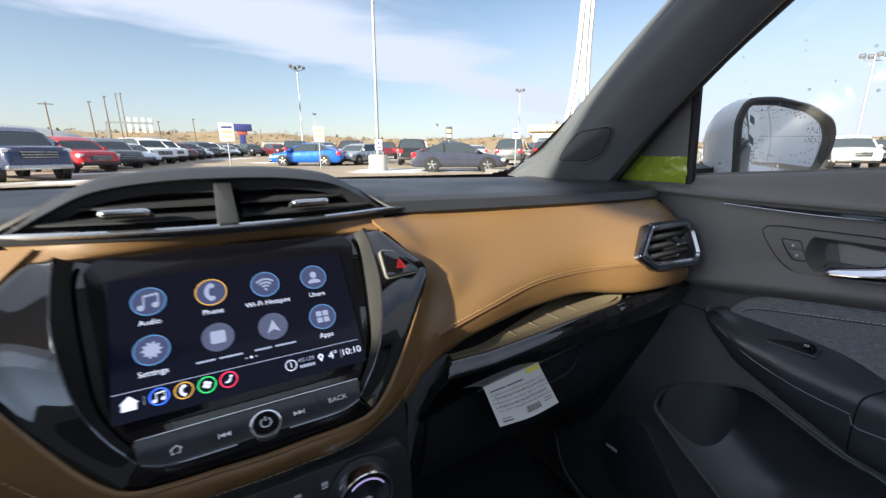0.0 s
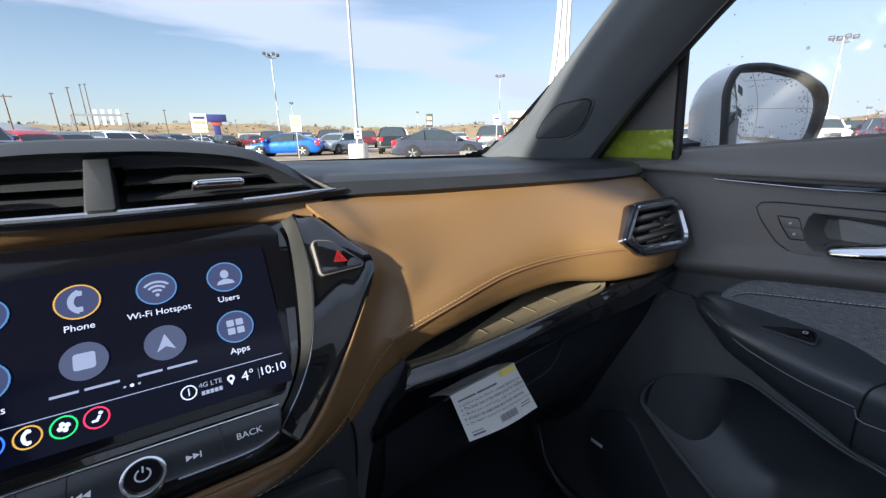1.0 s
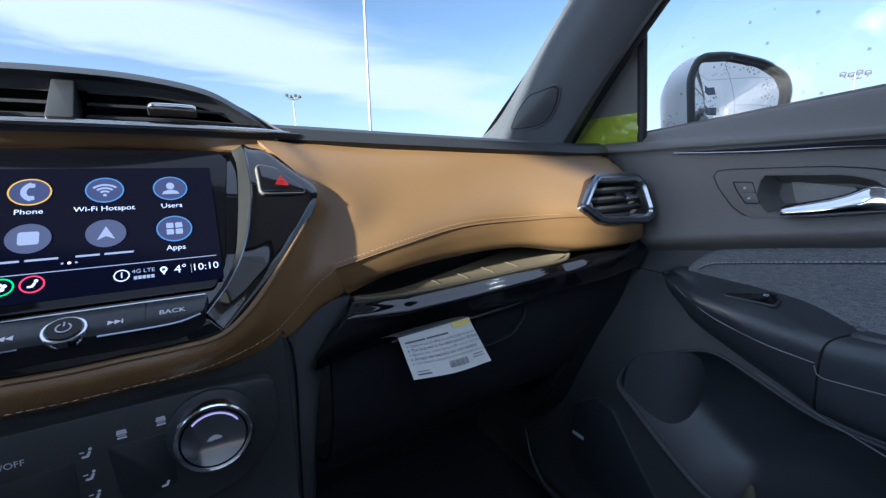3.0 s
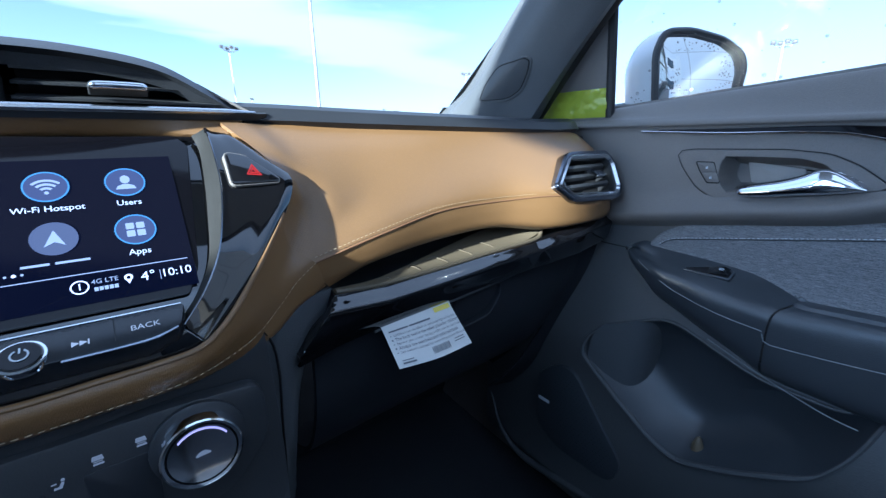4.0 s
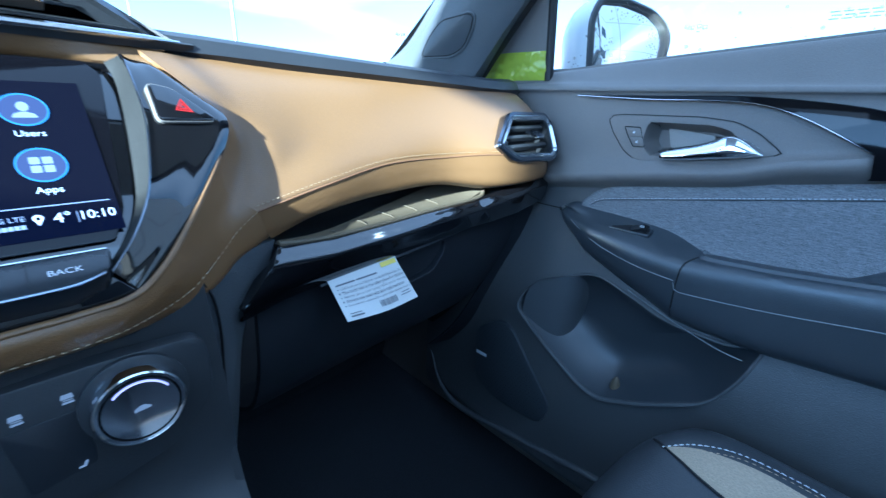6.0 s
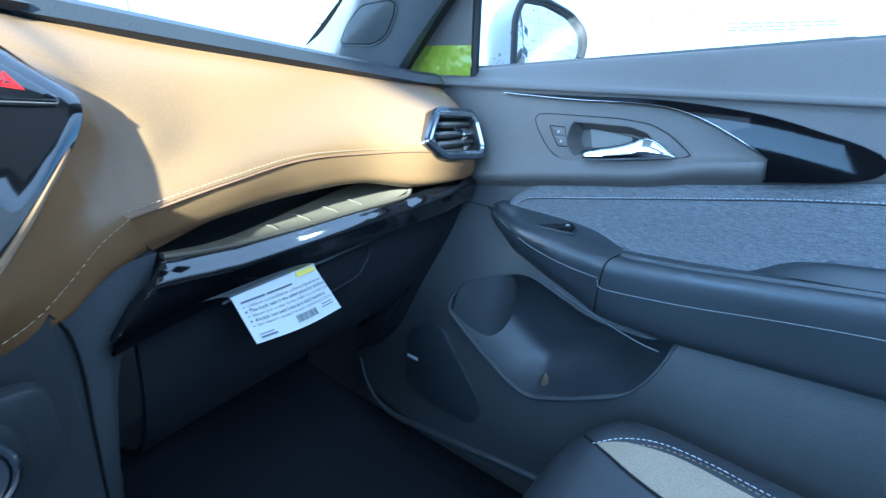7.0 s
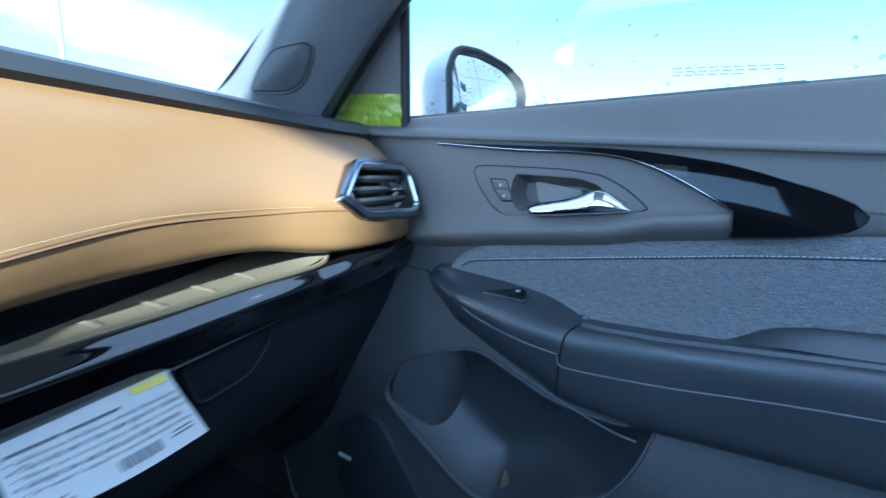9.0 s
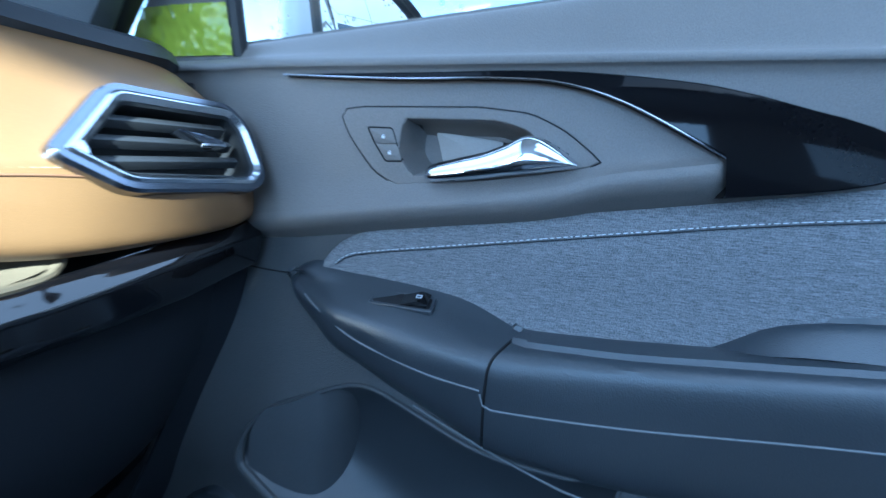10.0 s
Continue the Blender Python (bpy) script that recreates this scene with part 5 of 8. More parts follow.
part("inset", plate(CL, rounded([(-0.046, 0.006), (-0.006, 0.010), (-0.006, -0.030), (-0.040, -0.026)], 0.003), -0.004, 0.0005, 0.0003), BARMAT, climate)
for sx in (1, -1):
    DK = Face(CL.p(sx * 0.0690, 0.006, 0.0), CL.u, CL.v)
    dial = part("dial", lathe(DK, [(0.0240, -0.004), (0.0240, 0.014), (0.0234, 0.0162), (0.0224, 0.0168), (0.0205, 0.0160)]), CHROME, climate, "chrome-ringed rotary dial")
    part("dial_face", lathe(DK, [(0.0207, 0.010), (0.0205, 0.0163), (0.0150, 0.0150)]), FACEBLACK, dial)
    part("dial_collar", lathe(DK, [(0.0285, -0.004), (0.0282, 0.003), (0.0262, 0.0042)]), DARK, dial)
    DF = Face(DK.p(0, 0, 0.0155), CL.u, CL.v)
    if sx > 0:
        part("dial_mark", flat(DF, [arc(0, 0, 0.0166, 0.0174, 30 + 13 * k, 43 + 13 * k) for k in range(8)], 0.0010), SCALE, dial, "lit fan scale")
        part("dial_symbol", flat(DF, [[(-0.0042, -0.0008), (-0.0032, 0.0006), (-0.0008, 0.0019), (0.0016, 0.0019), (0.0034, 0.0006), (0.0045, 0.0), (0.0043, -0.0012), (-0.0042, -0.0016)]], 0.0006), KEYLIT, dial)
    else:
        part("dial_mark", flat(DF, [arc(0, 0, 0.0150, 0.0172, 60, 100)], 0.0010), CRIMSON, dial, "lit red warm mark")
        part("dial_mark", flat(DF, [arc(0, 0, 0.0150, 0.0172, 115, 160)], 0.0010), BLUE, dial, "lit blue cold mark")
        part("dial_symbol", flat(DF, [box2(-0.0045, -0.002, -0.001, 0.002), box2(0.0, -0.002, 0.004, 0.002)], 0.0006), MARK, dial)
MAX = [[(-0.0034, -0.0005), (0.0034, -0.0005), (0.0028, 0.0030), (-0.0028, 0.0030)], box2(-0.0026, -0.0018, 0.0026, -0.0011), box2(-0.0030, -0.0040, 0.0030, -0.0025)]
SEATS = [circle(0.0022, 0.0026, 0.0011, 10), [(-0.003, -0.0034), (0.001, -0.0034), (0.0028, 0.0008), (0.0012, 0.0012), (-0.0004, -0.0018), (-0.003, -0.0018)], box2(-0.0040, 0.0006, -0.0012, 0.0014)]
for x, y, sign in ((0.0395, 0.0215, MAX), (0.0185, 0.0195, MAX), (0.0005, 0.013, SEATS), (0.0005, -0.002, SEATS), (0.0015, -0.016, SEATS), (0.0375, -0.0225, SEATS[1:2])):
    part("key_symbol", flat(CL, [[(x + 0.85 * a, y + 0.85 * b) for a, b in pts] for pts in sign], 0.0012), KEYLIT, climate)
part("on_off_text", text_bm("ON/OFF", 0.0052, CL, -0.0365, 0.0175, 0.0004), MARK, climate)
part("red_readout", flat(CL, [box2(-0.0400 + 0.0045 * k, -0.0130, -0.0370 + 0.0045 * k, -0.0105) for k in range(4)], 0.0012), CRIMSON, climate, "red lit readout")

# ---- passenger's door ----
door = thing("door_1", (0.72, 0.1, 0.4), "charcoal car door panel with grey cloth insert and padded armrest", "car door", kind="structure")
OUTSIDE = (3.0, 0.0, 0.9)


def sill(y):
    return 1.127 + 0.078 * (0.40 - y)


def ledge(y):
    return 0.988 + (0.2 - y) * (0.155 if y > 0.05 else 0.20) - (0.03 * (0.05 - y) if y <= 0.05 else 0)


RD = Face((0.7005, 0.165, 1.036), (0, -1, 0), (0, 0, 1))  # u runs rearwards
rec = [(-0.107, 0.027), (-0.087, 0.0300), (0.015, 0.0310), (0.055, 0.0270), (0.081, 0.0150), (0.110, -0.0070), (0.096, -0.0110), (0.042, -0.0220), (-0.055, -0.0330), (-0.076, -0.0210), (-0.098, 0.0070)]
hole = [(-0.048, 0.0215), (0.030, 0.0215), (0.055, 0.0150), (0.066, 0.0), (0.040, -0.0160), (-0.040, -0.0240), (-0.052, -0.006)]


big_hole = inset2(ccw(hole), -0.006)
rows = []
for y in (0.50, 0.42, 0.34, 0.27, 0.18, 0.10, 0.05, 0.015, -0.010, -0.024, -0.036, -0.06, -0.10, -0.15, -0.35, -0.65):
    zs, zl = sill(y), ledge(y)
    swell = 0.010 if y > 0.40 else 0.0
    flush = min(1.0, max(0.0, (-0.010 - y) / 0.026))
    rows.append([(0.752, y, zs - 0.004), (0.744, y, zs + 0.002), (0.734, y, zs - 0.001), (0.716 + swell, y, 0.62 * 1.104 + 0.38 * zs), (0.7065 + swell, y, 1.1090), (0.7000 + swell, y, 1.1045), (0.6978 + swell, y, 1.1010), (0.6986 + swell, y, 1.0985), (0.7020 + swell, y, 1.0950), (0.7036 + swell, y, 1.0850),
                 (0.7020 + swell, y, 1.05), (0.7000 + swell + 0.003 * flush, y, 0.6 * zl + 0.4 * 1.05), (0.6920 + swell + 0.012 * flush, y, zl + 0.004), (0.6900 + swell + 0.014 * flush, y, zl - 0.003), (0.6950 + swell + 0.010 * flush, y, zl - 0.012), (0.709 + swell, y, zl - 0.022), (0.720 + swell, y, zl - 0.030)])
upper = bmesh.new()
sheet([r[:8] for r in rows], 150, 50, 0.004, OUTSIDE, bm=upper)
sheet([r[7:13] for r in rows], 180, 80, 0.004, OUTSIDE, keep=lambda c: not inside(big_hole, 0.165 - c.y, c.z - 1.036), bm=upper)
sheet([r[12:] for r in rows], 150, 20, 0.004, OUTSIDE, bm=upper)
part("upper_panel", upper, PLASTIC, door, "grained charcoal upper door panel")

# lower panel with the map pocket cut into it
pocket = [(0.373, 0.714), (0.366, 0.745), (0.340, 0.775), (0.245, 0.817), (0.190, 0.800), (0.125, 0.779), (0.040, 0.777), (0.006, 0.800), (0.024, 0.735), (0.050, 0.688), (0.125, 0.640), (0.195, 0.608), (0.236, 0.620), (0.305, 0.665)]
pocket_r = rounded(pocket, 0.025)


def lower_x(y, z):
    """The inner face of the lower door."""
    t = min(1.0, max(0.0, (0.93 - z) / 0.25))
    t = t * t * (3 - 2 * t)
    front = max(0.0, (y - 0.36)) * 0.10
    return 0.712 - 0.052 * t + front


rows = [[(lower_x(y, z), y, z) for z in (0.985, 0.94, 0.90, 0.85, 0.80, 0.75, 0.70, 0.65, 0.58, 0.50, 0.44, 0.40)] + [(0.70, y, 0.37)] for y in (0.64, 0.55, 0.45, 0.35, 0.25, 0.15, 0.0, -0.2, -0.65)]
part("lower_panel", sheet(rows, 320, 230, 0.003, OUTSIDE, keep=lambda c: not inside(pocket_r, c.y, c.z)), LOWERTRIM, door, "grained charcoal lower door panel, coloured darker for its shade")
part("panel_joint", tube([(lower_x(0.45, 0.908) - 0.0003, 0.45, 0.910), (lower_x(0.38, 0.9065) - 0.0003, 0.38, 0.9065), (lower_x(0.336, 0.9055) - 0.0003, 0.336, 0.9062)], 0.0009, 6, 12), VOID, door)
# pocket: rounded rim, walls, back
PK = [(p[0], p[1]) for p in ccw(pocket_r)]
rimline = [Vector((lower_x(y, z) - 0.0015, y, z)) for y, z in PK]
front_rim = [p for p, (y, z) in zip(rimline, PK) if y > 0.335 or z < 0.72]
start = max(range(len(front_rim)), key=lambda i: (front_rim[i] - front_rim[i - 1]).length)
front_rim = front_rim[start:] + front_rim[:start]
part("pocket_rim", tube(front_rim, 0.0046, 8, 80, up=(1, 0, 0), taper=lambda t: min(1.0, 0.25 + 6 * min(t, 1 - t))), LOWERTRIM, door, "rounded rim of the map pocket")
part("pocket_edge", tube([p + Vector((0.0012, 0, 0)) for p in rimline], 0.0026, 8, closed=True, up=(1, 0, 0)), LOWERTRIM, door)
# pocket black and front wall grey: shaded and lit sides put into the colours
wall_bm = bmesh.new()
k = len(PK)
pcy, pcz = 0.185, 0.712
loops = []
for sc in (1.0, 0.975, 0.94, 0.89, 0.82, 0.72, 0.58, 0.40, 0.20):
    deep = 1.0 - ((sc - 0.20) / 0.80) ** 3.2
    loops.append([wall_bm.verts.new((lower_x(y, z) + (0.731 - lower_x(y, z)) * deep, pcy + (y - pcy) * sc, pcz + (z - pcz) * sc)) for y, z in PK])
for a, b in zip(loops, loops[1:]):
    for i in range(k):
        wall_bm.faces.new((a[i], a[(i + 1) % k], b[(i + 1) % k], b[i]))
wall_bm.faces.new(loops[-1])
part("map_pocket", wall_bm, PAD, door, "deep map pocket, coloured black for its inner shade", sharp=75)
# cup bulge at the pocket's front and the small pale lug at its bottom
part("cup_wall", sheet([[(0.665, 0.362, 0.700), (0.665, 0.356, 0.748), (0.667, 0.338, 0.778)], [(0.671, 0.330, 0.680), (0.672, 0.320, 0.737), (0.673, 0.308, 0.790)], [(0.684, 0.302, 0.658), (0.684, 0.292, 0.725), (0.685, 0.280, 0.804)], [(0.704, 0.287, 0.648), (0.704, 0.278, 0.715), (0.705, 0.264, 0.812)], [(0.731, 0.278, 0.640), (0.731, 0.270, 0.712), (0.731, 0.256, 0.818)]], 30, 18, 0.003, OUTSIDE), TRIM, door, "sloping front wall of the map pocket, coloured lighter as its lit side")
part("lug", lathe(Face((0.690, 0.180, 0.6205), (1, 0, 0), (0, 1, 0)), [(0.009, 0.0), (0.008, 0.010), (0.004, 0.022), (0.0015, 0.025)], 12), RUBBER, door, "small pale lug in the pocket")
line = [(0.190, 0.808), (0.125, 0.787), (0.060, 0.770), (0.028, 0.7665)]
part("accent_line", tube([(lower_x(y, z) - 0.004, y, z) for y, z in line], 0.0009, 6, 24), JOINT, door, "fine pale line over the pocket")
# speaker grille and badge
SP = Face((0.6575, 0.365, 0.575), (0, -1, 0), (0, 0, 1))
spo = rounded([(-0.094, 0.060), (-0.041, 0.098), (-0.010, 0.092), (0.092, -0.035), (0.074, -0.085), (-0.031, -0.087), (-0.090, -0.060)], 0.022)
spk = part("speaker_grille", plate(SP, spo, -0.012, 0.0035, 0.002), PAD, door, "black speaker grille low in the door")
SPF = Face(SP.p(0, 0, 0.0036), SP.u, SP.v)
holes = []
for i in range(-12, 13):
    for j in range(-12, 13):
        a, b = i * 0.0075 + (j % 2) * 0.00375, j * 0.0066
        if inside(inset2(ccw(spo), 0.012), a, b):
            holes.append(circle(a, b, 0.0006, 6))
part("perforation", flat(SPF, holes, 0.0002), VOID, spk, kind="stuff")
part("badge", plate(Face((0.6545, 0.441, 0.579), (0, -1, 0), (0.1, 0, 1)), rounded(box2(-0.013, -0.0035, 0.013, 0.0035), 0.001), -0.004, 0.0012, 0.0004), MARK, spk, "small silver badge on the speaker grille")
part("sill_edge", tube([(0.694, 0.650, 0.53), (0.685, 0.6157, 0.470), (0.668, 0.5717, 0.4255), (0.660, 0.4954, 0.4000), (0.658, 0.3285, 0.4242), (0.658, 0.171, 0.4465), (0.658, -0.3, 0.50)], 0.007, 10, 60, taper=lambda t: min(1.0, 0.05 + 4 * t)), LOWERTRIM, door, "rounded lower edge of the door panel")

# piano-black accent with its bright line
GA = Face((0.6970, 0.10, 1.06), (0, -1, 0), (0.07, 0, 1))
gtop = [(0.325, 1.0925), (0.207, 1.0930), (0.100, 1.0935), (0.015, 1.0865), (-0.028, 1.0785), (-0.062, 1.0690), (-0.088, 1.0620), (-0.109, 1.0535), (-0.118, 1.0485), (-0.1215, 1.0430)]
gbot = [(-0.1205, 1.0370), (-0.113, 1.0290), (-0.102, 1.0240), (-0.076, 1.0180), (-0.022, 1.0100), (-0.032, 1.0305), (0.000, 1.0480), (0.048, 1.0715), (0.090, 1.0840), (0.140, 1.0875), (0.220, 1.0875)]
top2, bot2 = crom([(0, *p) for p in gtop], 30), crom([(0, *p) for p in gbot[:5]], 14) + crom([(0, *p) for p in gbot[5:]] + [(0, 0.323, 1.0905)], 26)
acc = [(0.10 - p.y, p.z - 1.06) for p in top2] + [(0.10 - p.y, p.z - 1.06) for p in bot2]


def accent_crown(u, v):
    """How far the accent's lacquered face swells out, over its middle line."""
    y = 0.10 - u
    top = next((a.z + (b.z - a.z) * (y - a.y) / (b.y - a.y) for a, b in zip(top2, top2[1:]) if b.y <= y <= a.y and a.y > b.y), 1.0430 if y < 0 else 1.0925)
    w = v - (top - 1.06 - 0.030)
    return 0.003 - 0.02 * w - 1.4 * w * w


acc_bm = plate(GA, acc, -0.012, 0.0010, 0.0010)
bmesh.ops.triangulate(acc_bm, faces=[f for f in acc_bm.faces if len(f.verts) > 4])
for k in range(30):
    bmesh.ops.bisect_plane(acc_bm, geom=acc_bm.verts[:] + acc_bm.edges[:] + acc_bm.faces[:], plane_co=GA.p(-0.23 + 0.0155 * k, 0, 0), plane_no=GA.u)
for k in range(22):
    bmesh.ops.bisect_plane(acc_bm, geom=acc_bm.verts[:] + acc_bm.edges[:] + acc_bm.faces[:], plane_co=GA.p(0, -0.052 + 0.004 * k, 0), plane_no=GA.v)
for w in acc_bm.verts:
    q = w.co - GA.p(0, 0, 0)
    if q.dot(GA.n) > -0.001:
        w.co += GA.n * accent_crown(q.dot(GA.u), q.dot(GA.v))
accent = part("gloss_accent", acc_bm, ACCENTBLACK, door, "piano-black accent swept along the door", sharp=12)
lower_line = [(0.6962 - accent_crown(0.10 - p.y, p.z - 1.06), p.y, p.z + 0.0002) for p in crom([(0, *p) for p in gbot[5:]] + [(0, 0.325, 1.0912)], 30)]
part("bright_line", tube(lower_line, 0.0008, 6), SATIN, accent, "fine bright line under the accent")

# handle bezel, well, lock keys, lever
RO = crom([(p[0], p[1], 0) for p in ccw(rounded(rec, 0.008)) + [ccw(rounded(rec, 0.008))[0]]], 61)[:60]
RI = crom([(p[0], p[1], 0) for p in ccw(rounded(hole, 0.008)) + [ccw(rounded(hole, 0.008))[0]]], 61)[:60]
RO, RI = [(p.x, p.y) for p in RO], [(p.x, p.y) for p in RI]


def by_angle(pts, cx, cy):
    i0 = min(range(len(pts)), key=lambda i: abs(math.atan2(pts[i][1] - cy, pts[i][0] - cx)))
    return pts[i0:] + pts[:i0]


RO, RI = by_angle(RO, 0.0, 0.0), by_angle(RI, 0.0, 0.0)
part("handle_bezel", ring(RD, RO, RI, -0.006, 0.0026, 0.0010), PLASTIC, door, "charcoal bezel of the door handle")
part("bezel_gap", ring(RD, inset2(ccw(RO), -0.0012), RO, -0.004, 0.0014, 0.0003), VOID, door)
well = bmesh.new()
loops = [[well.verts.new(RD.p(x, y, 0.0)) for x, y in RI], [well.verts.new(RD.p(x, y, -0.022)) for x, y in inset2(ccw(RI), 0.003)], [well.verts.new(RD.p(x, y, -0.034)) for x, y in inset2(ccw(RI), 0.010)]]
for a, b in zip(loops, loops[1:]):
    for i in range(60):
        well.faces.new((a[i], a[(i + 1) % 60], b[(i + 1) % 60], b[i]))
well.faces.new(loops[-1])
part("handle_well", well, PLASTIC, door, "hollow behind the door handle")
# the light on the well's back is put into this plate's pale grey
part("well_plate", plate(RD, rounded([(-0.030, 0.0145), (0.0310, 0.0075), (0.0300, -0.0125), (-0.0225, -0.0125)], 0.003), -0.036, -0.0310, 0.001), WELLGREY, door, "plate at the back of the handle well, coloured pale as lit")
lk = [(-0.0800, 0.0132), (-0.0565, 0.0132), (-0.0490, -0.0060), (-0.0462, -0.0122), (-0.0625, -0.0130), (-0.0740, 0.0020)]
part("lock_frame", ring(RD, rounded([(x * 1.0 - 0.001, y * 1.10) for x, y in lk], 0.003), inset2(ccw(rounded([(x * 1.0 - 0.001, y * 1.10) for x, y in lk], 0.003)), 0.0012), 0.0, 0.0034, 0.0004), VOID, door)
part("lock_key", plate(RD, rounded([(-0.0785, 0.0130), (-0.0575, 0.0130), (-0.0530, 0.0010), (-0.0722, 0.0010)], 0.002), 0.0, 0.0040, 0.0006), PLASTIC, door, "lock key with a small white symbol")
part("lock_key", plate(RD, rounded([(-0.0716, 0.0004), (-0.0526, 0.0004), (-0.0478, -0.0120), (-0.0620, -0.0128)], 0.002), 0.0, 0.0040, 0.0006), PLASTIC, door, "lock key with a small white symbol")
RDK = Face(RD.p(0, 0, 0.0041), RD.u, RD.v)
for cx, cy in ((-0.0650, 0.0070), (-0.0590, -0.0060)):
    part("lock_symbol", flat(RDK, [box2(cx - 0.0016, cy - 0.0018, cx + 0.0012, cy + 0.0002), arc(cx + 0.0002, cy + 0.0002, 0.0007, 0.0012, 0, 180, 8)], 0.0002), MARK, door)
lever = []
for y, zt, zb, x in ((0.1915, 1.0185, 1.0125, 0.6960), (0.186, 1.0220, 1.0090, 0.6885), (0.165, 1.0275, 1.0110, 0.6850), (0.145, 1.0325, 1.0140, 0.6835), (0.128, 1.0390, 1.0170, 0.6825), (0.1175, 1.0445, 1.0188, 0.6820), (0.109, 1.0465, 1.0200, 0.6822), (0.098, 1.0440, 1.0217, 0.6835), (0.085, 1.0375, 1.0237, 0.6865), (0.0735, 1.0300, 1.0252, 0.6920)):
    m, hgt = (zt + zb) / 2, (zt - zb) / 2
    lever.append([(x + 0.012, y, zb + 0.0005), (x + 0.003, y, zb), (x - 0.0010, y, m - hgt * 0.55), (x - 0.0008, y, m), (x + 0.0012, y, m + hgt * 0.55), (x + 0.005, y, zt - hgt * 0.06), (x + 0.009, y, zt), (x + 0.016, y, zt - 0.0008)])
part("lever", sheet(lever, 70, 36, 0.0006, OUTSIDE), CHROME, door, "polished chrome door lever")

# cloth insert with its stitched seam
ctop = [(0.296, 0.9245), (0.290, 0.932), (0.278, 0.9425), (0.254, 0.9545), (0.230, 0.9605), (0.120, 0.9785), (-0.013, 1.0000), (-0.140, 1.0225), (-0.40, 1.058), (-0.64, 1.075)]
rows = []
for y, z in ctop:
    zb = 0.895 if y > 0.20 else (0.885 if y > 0.13 else 0.868)
    zb = min(zb, z - 0.006)
    z6 = z - 0.6 * (z - zb)
    rows.append([(0.7125, y, z + 0.003), (0.7075, y, z - 0.0015), (0.7060, y, z - 0.25 * (z - zb)), (min(0.7070, lower_x(y, z6) - 0.002), y, z6), (lower_x(y, zb) - 0.002, y, zb)])
cloth = part("cloth_insert", sheet(rows, 80, 18, 0.004, OUTSIDE), CLOTH, door, "heathered grey cloth insert")
seam = [(0.7058, 0.282, 0.925), (0.7053, 0.270, 0.9335), (0.7050, 0.250, 0.9395), (0.7048, 0.168, 0.9545), (0.7048, 0.035, 0.9785), (0.7048, -0.100, 1.0005), (0.705, -0.40, 1.036)]
part("seam_fold", tube([(p[0] + 0.0008, p[1], p[2] - 0.0022) for p in seam], 0.0006, 6, 60), DARK, cloth)
part("cloth_stitching", stitches(seam, 0.0034, 0.0014, 0.00050, lift=(-0.0006, 0, 0)), WTHREAD, cloth, "white stitching on the cloth")

# armrest: switch panel in front, padded rest behind
arm = {0.333: (0.907, 0.907, 0.9065, 0.906, 0.9055, 0.905, 0.9045, 0.904, 0.7090), 0.327: (0.914, 0.912, 0.910, 0.907, 0.904, 0.900, 0.897, 0.895, 0.6990), 0.318: (0.920, 0.915, 0.910, 0.905, 0.899, 0.891, 0.886, 0.882, 0.6895), 0.305: (0.925, 0.915, 0.906, 0.900, 0.893, 0.883, 0.876, 0.870, 0.682), 0.265: (0.921, 0.912, 0.899, 0.892, 0.880, 0.860, 0.848, 0.840, 0.666),
       0.20: (0.917, 0.909, 0.892, 0.882, 0.865, 0.840, 0.823, 0.812, 0.656), 0.145: (0.909, 0.901, 0.886, 0.878, 0.858, 0.822, 0.802, 0.790, 0.653), 0.12: (0.897, 0.895, 0.885, 0.877, 0.857, 0.810, 0.790, 0.782, 0.652), 0.098: (0.880, 0.885, 0.887, 0.879, 0.857, 0.805, 0.787, 0.780, 0.652),
       0.02: (0.885, 0.8900, 0.8930, 0.8870, 0.8580, 0.8020, 0.7840, 0.7800, 0.6520), -0.15: (0.900, 0.9060, 0.9130, 0.9060, 0.8760, 0.8140, 0.7960, 0.7920, 0.6520), -0.40: (0.925, 0.9300, 0.9360, 0.9290, 0.899, 0.8340, 0.8160, 0.812, 0.6540), -0.64: (0.940, 0.9450, 0.9500, 0.9430, 0.913, 0.8500, 0.8320, 0.828, 0.6600)}


def arm_row(y):
    keys = sorted(arm)
    y = min(max(y, keys[0]), keys[-1])
    for a, b in zip(keys, keys[1:]):
        if a <= y <= b:
            t = (y - a) / (b - a)
            v = [p * (1 - t) + q * t for p, q in zip(arm[a], arm[b])]
            break
    z, xi = v[:8], v[8]
    return [(0.7130, y, z[0]), (0.7000, y, z[1]), (xi + 0.014, y, z[2]), (xi + 0.003, y, z[3]), (xi, y, z[4]), (xi + 0.004, y, z[5]), (xi + 0.020, y, z[6]), (max(0.706, xi + 0.03), y, z[7])]


def slanted(y, s):
    return [arm_row(y - s * k)[i] for i, k in enumerate((1.0, 0.8, 0.35, 0.08, 0.0, 0.0, 0.0, 0.0))]


def arm_x(y, z):
    """The armrest's inner face at a height."""
    pts = [p for p in crom(arm_row(y), 80) if p.x < arm_row(y)[2][0] + 0.012]
    return min(pts, key=lambda p: abs(p.z - z)).x


front_rows = [arm_row(y) for y in (0.333, 0.327, 0.318, 0.305, 0.285, 0.265, 0.23)] + [slanted(0.20, 0.004), slanted(0.16, 0.012), slanted(0.123, 0.026)]
rest_rows = [slanted(0.1205, 0.026), slanted(0.09, 0.018), slanted(0.06, 0.008)] + [arm_row(y) for y in (0.02, -0.06, -0.15, -0.27, -0.40, -0.64)]
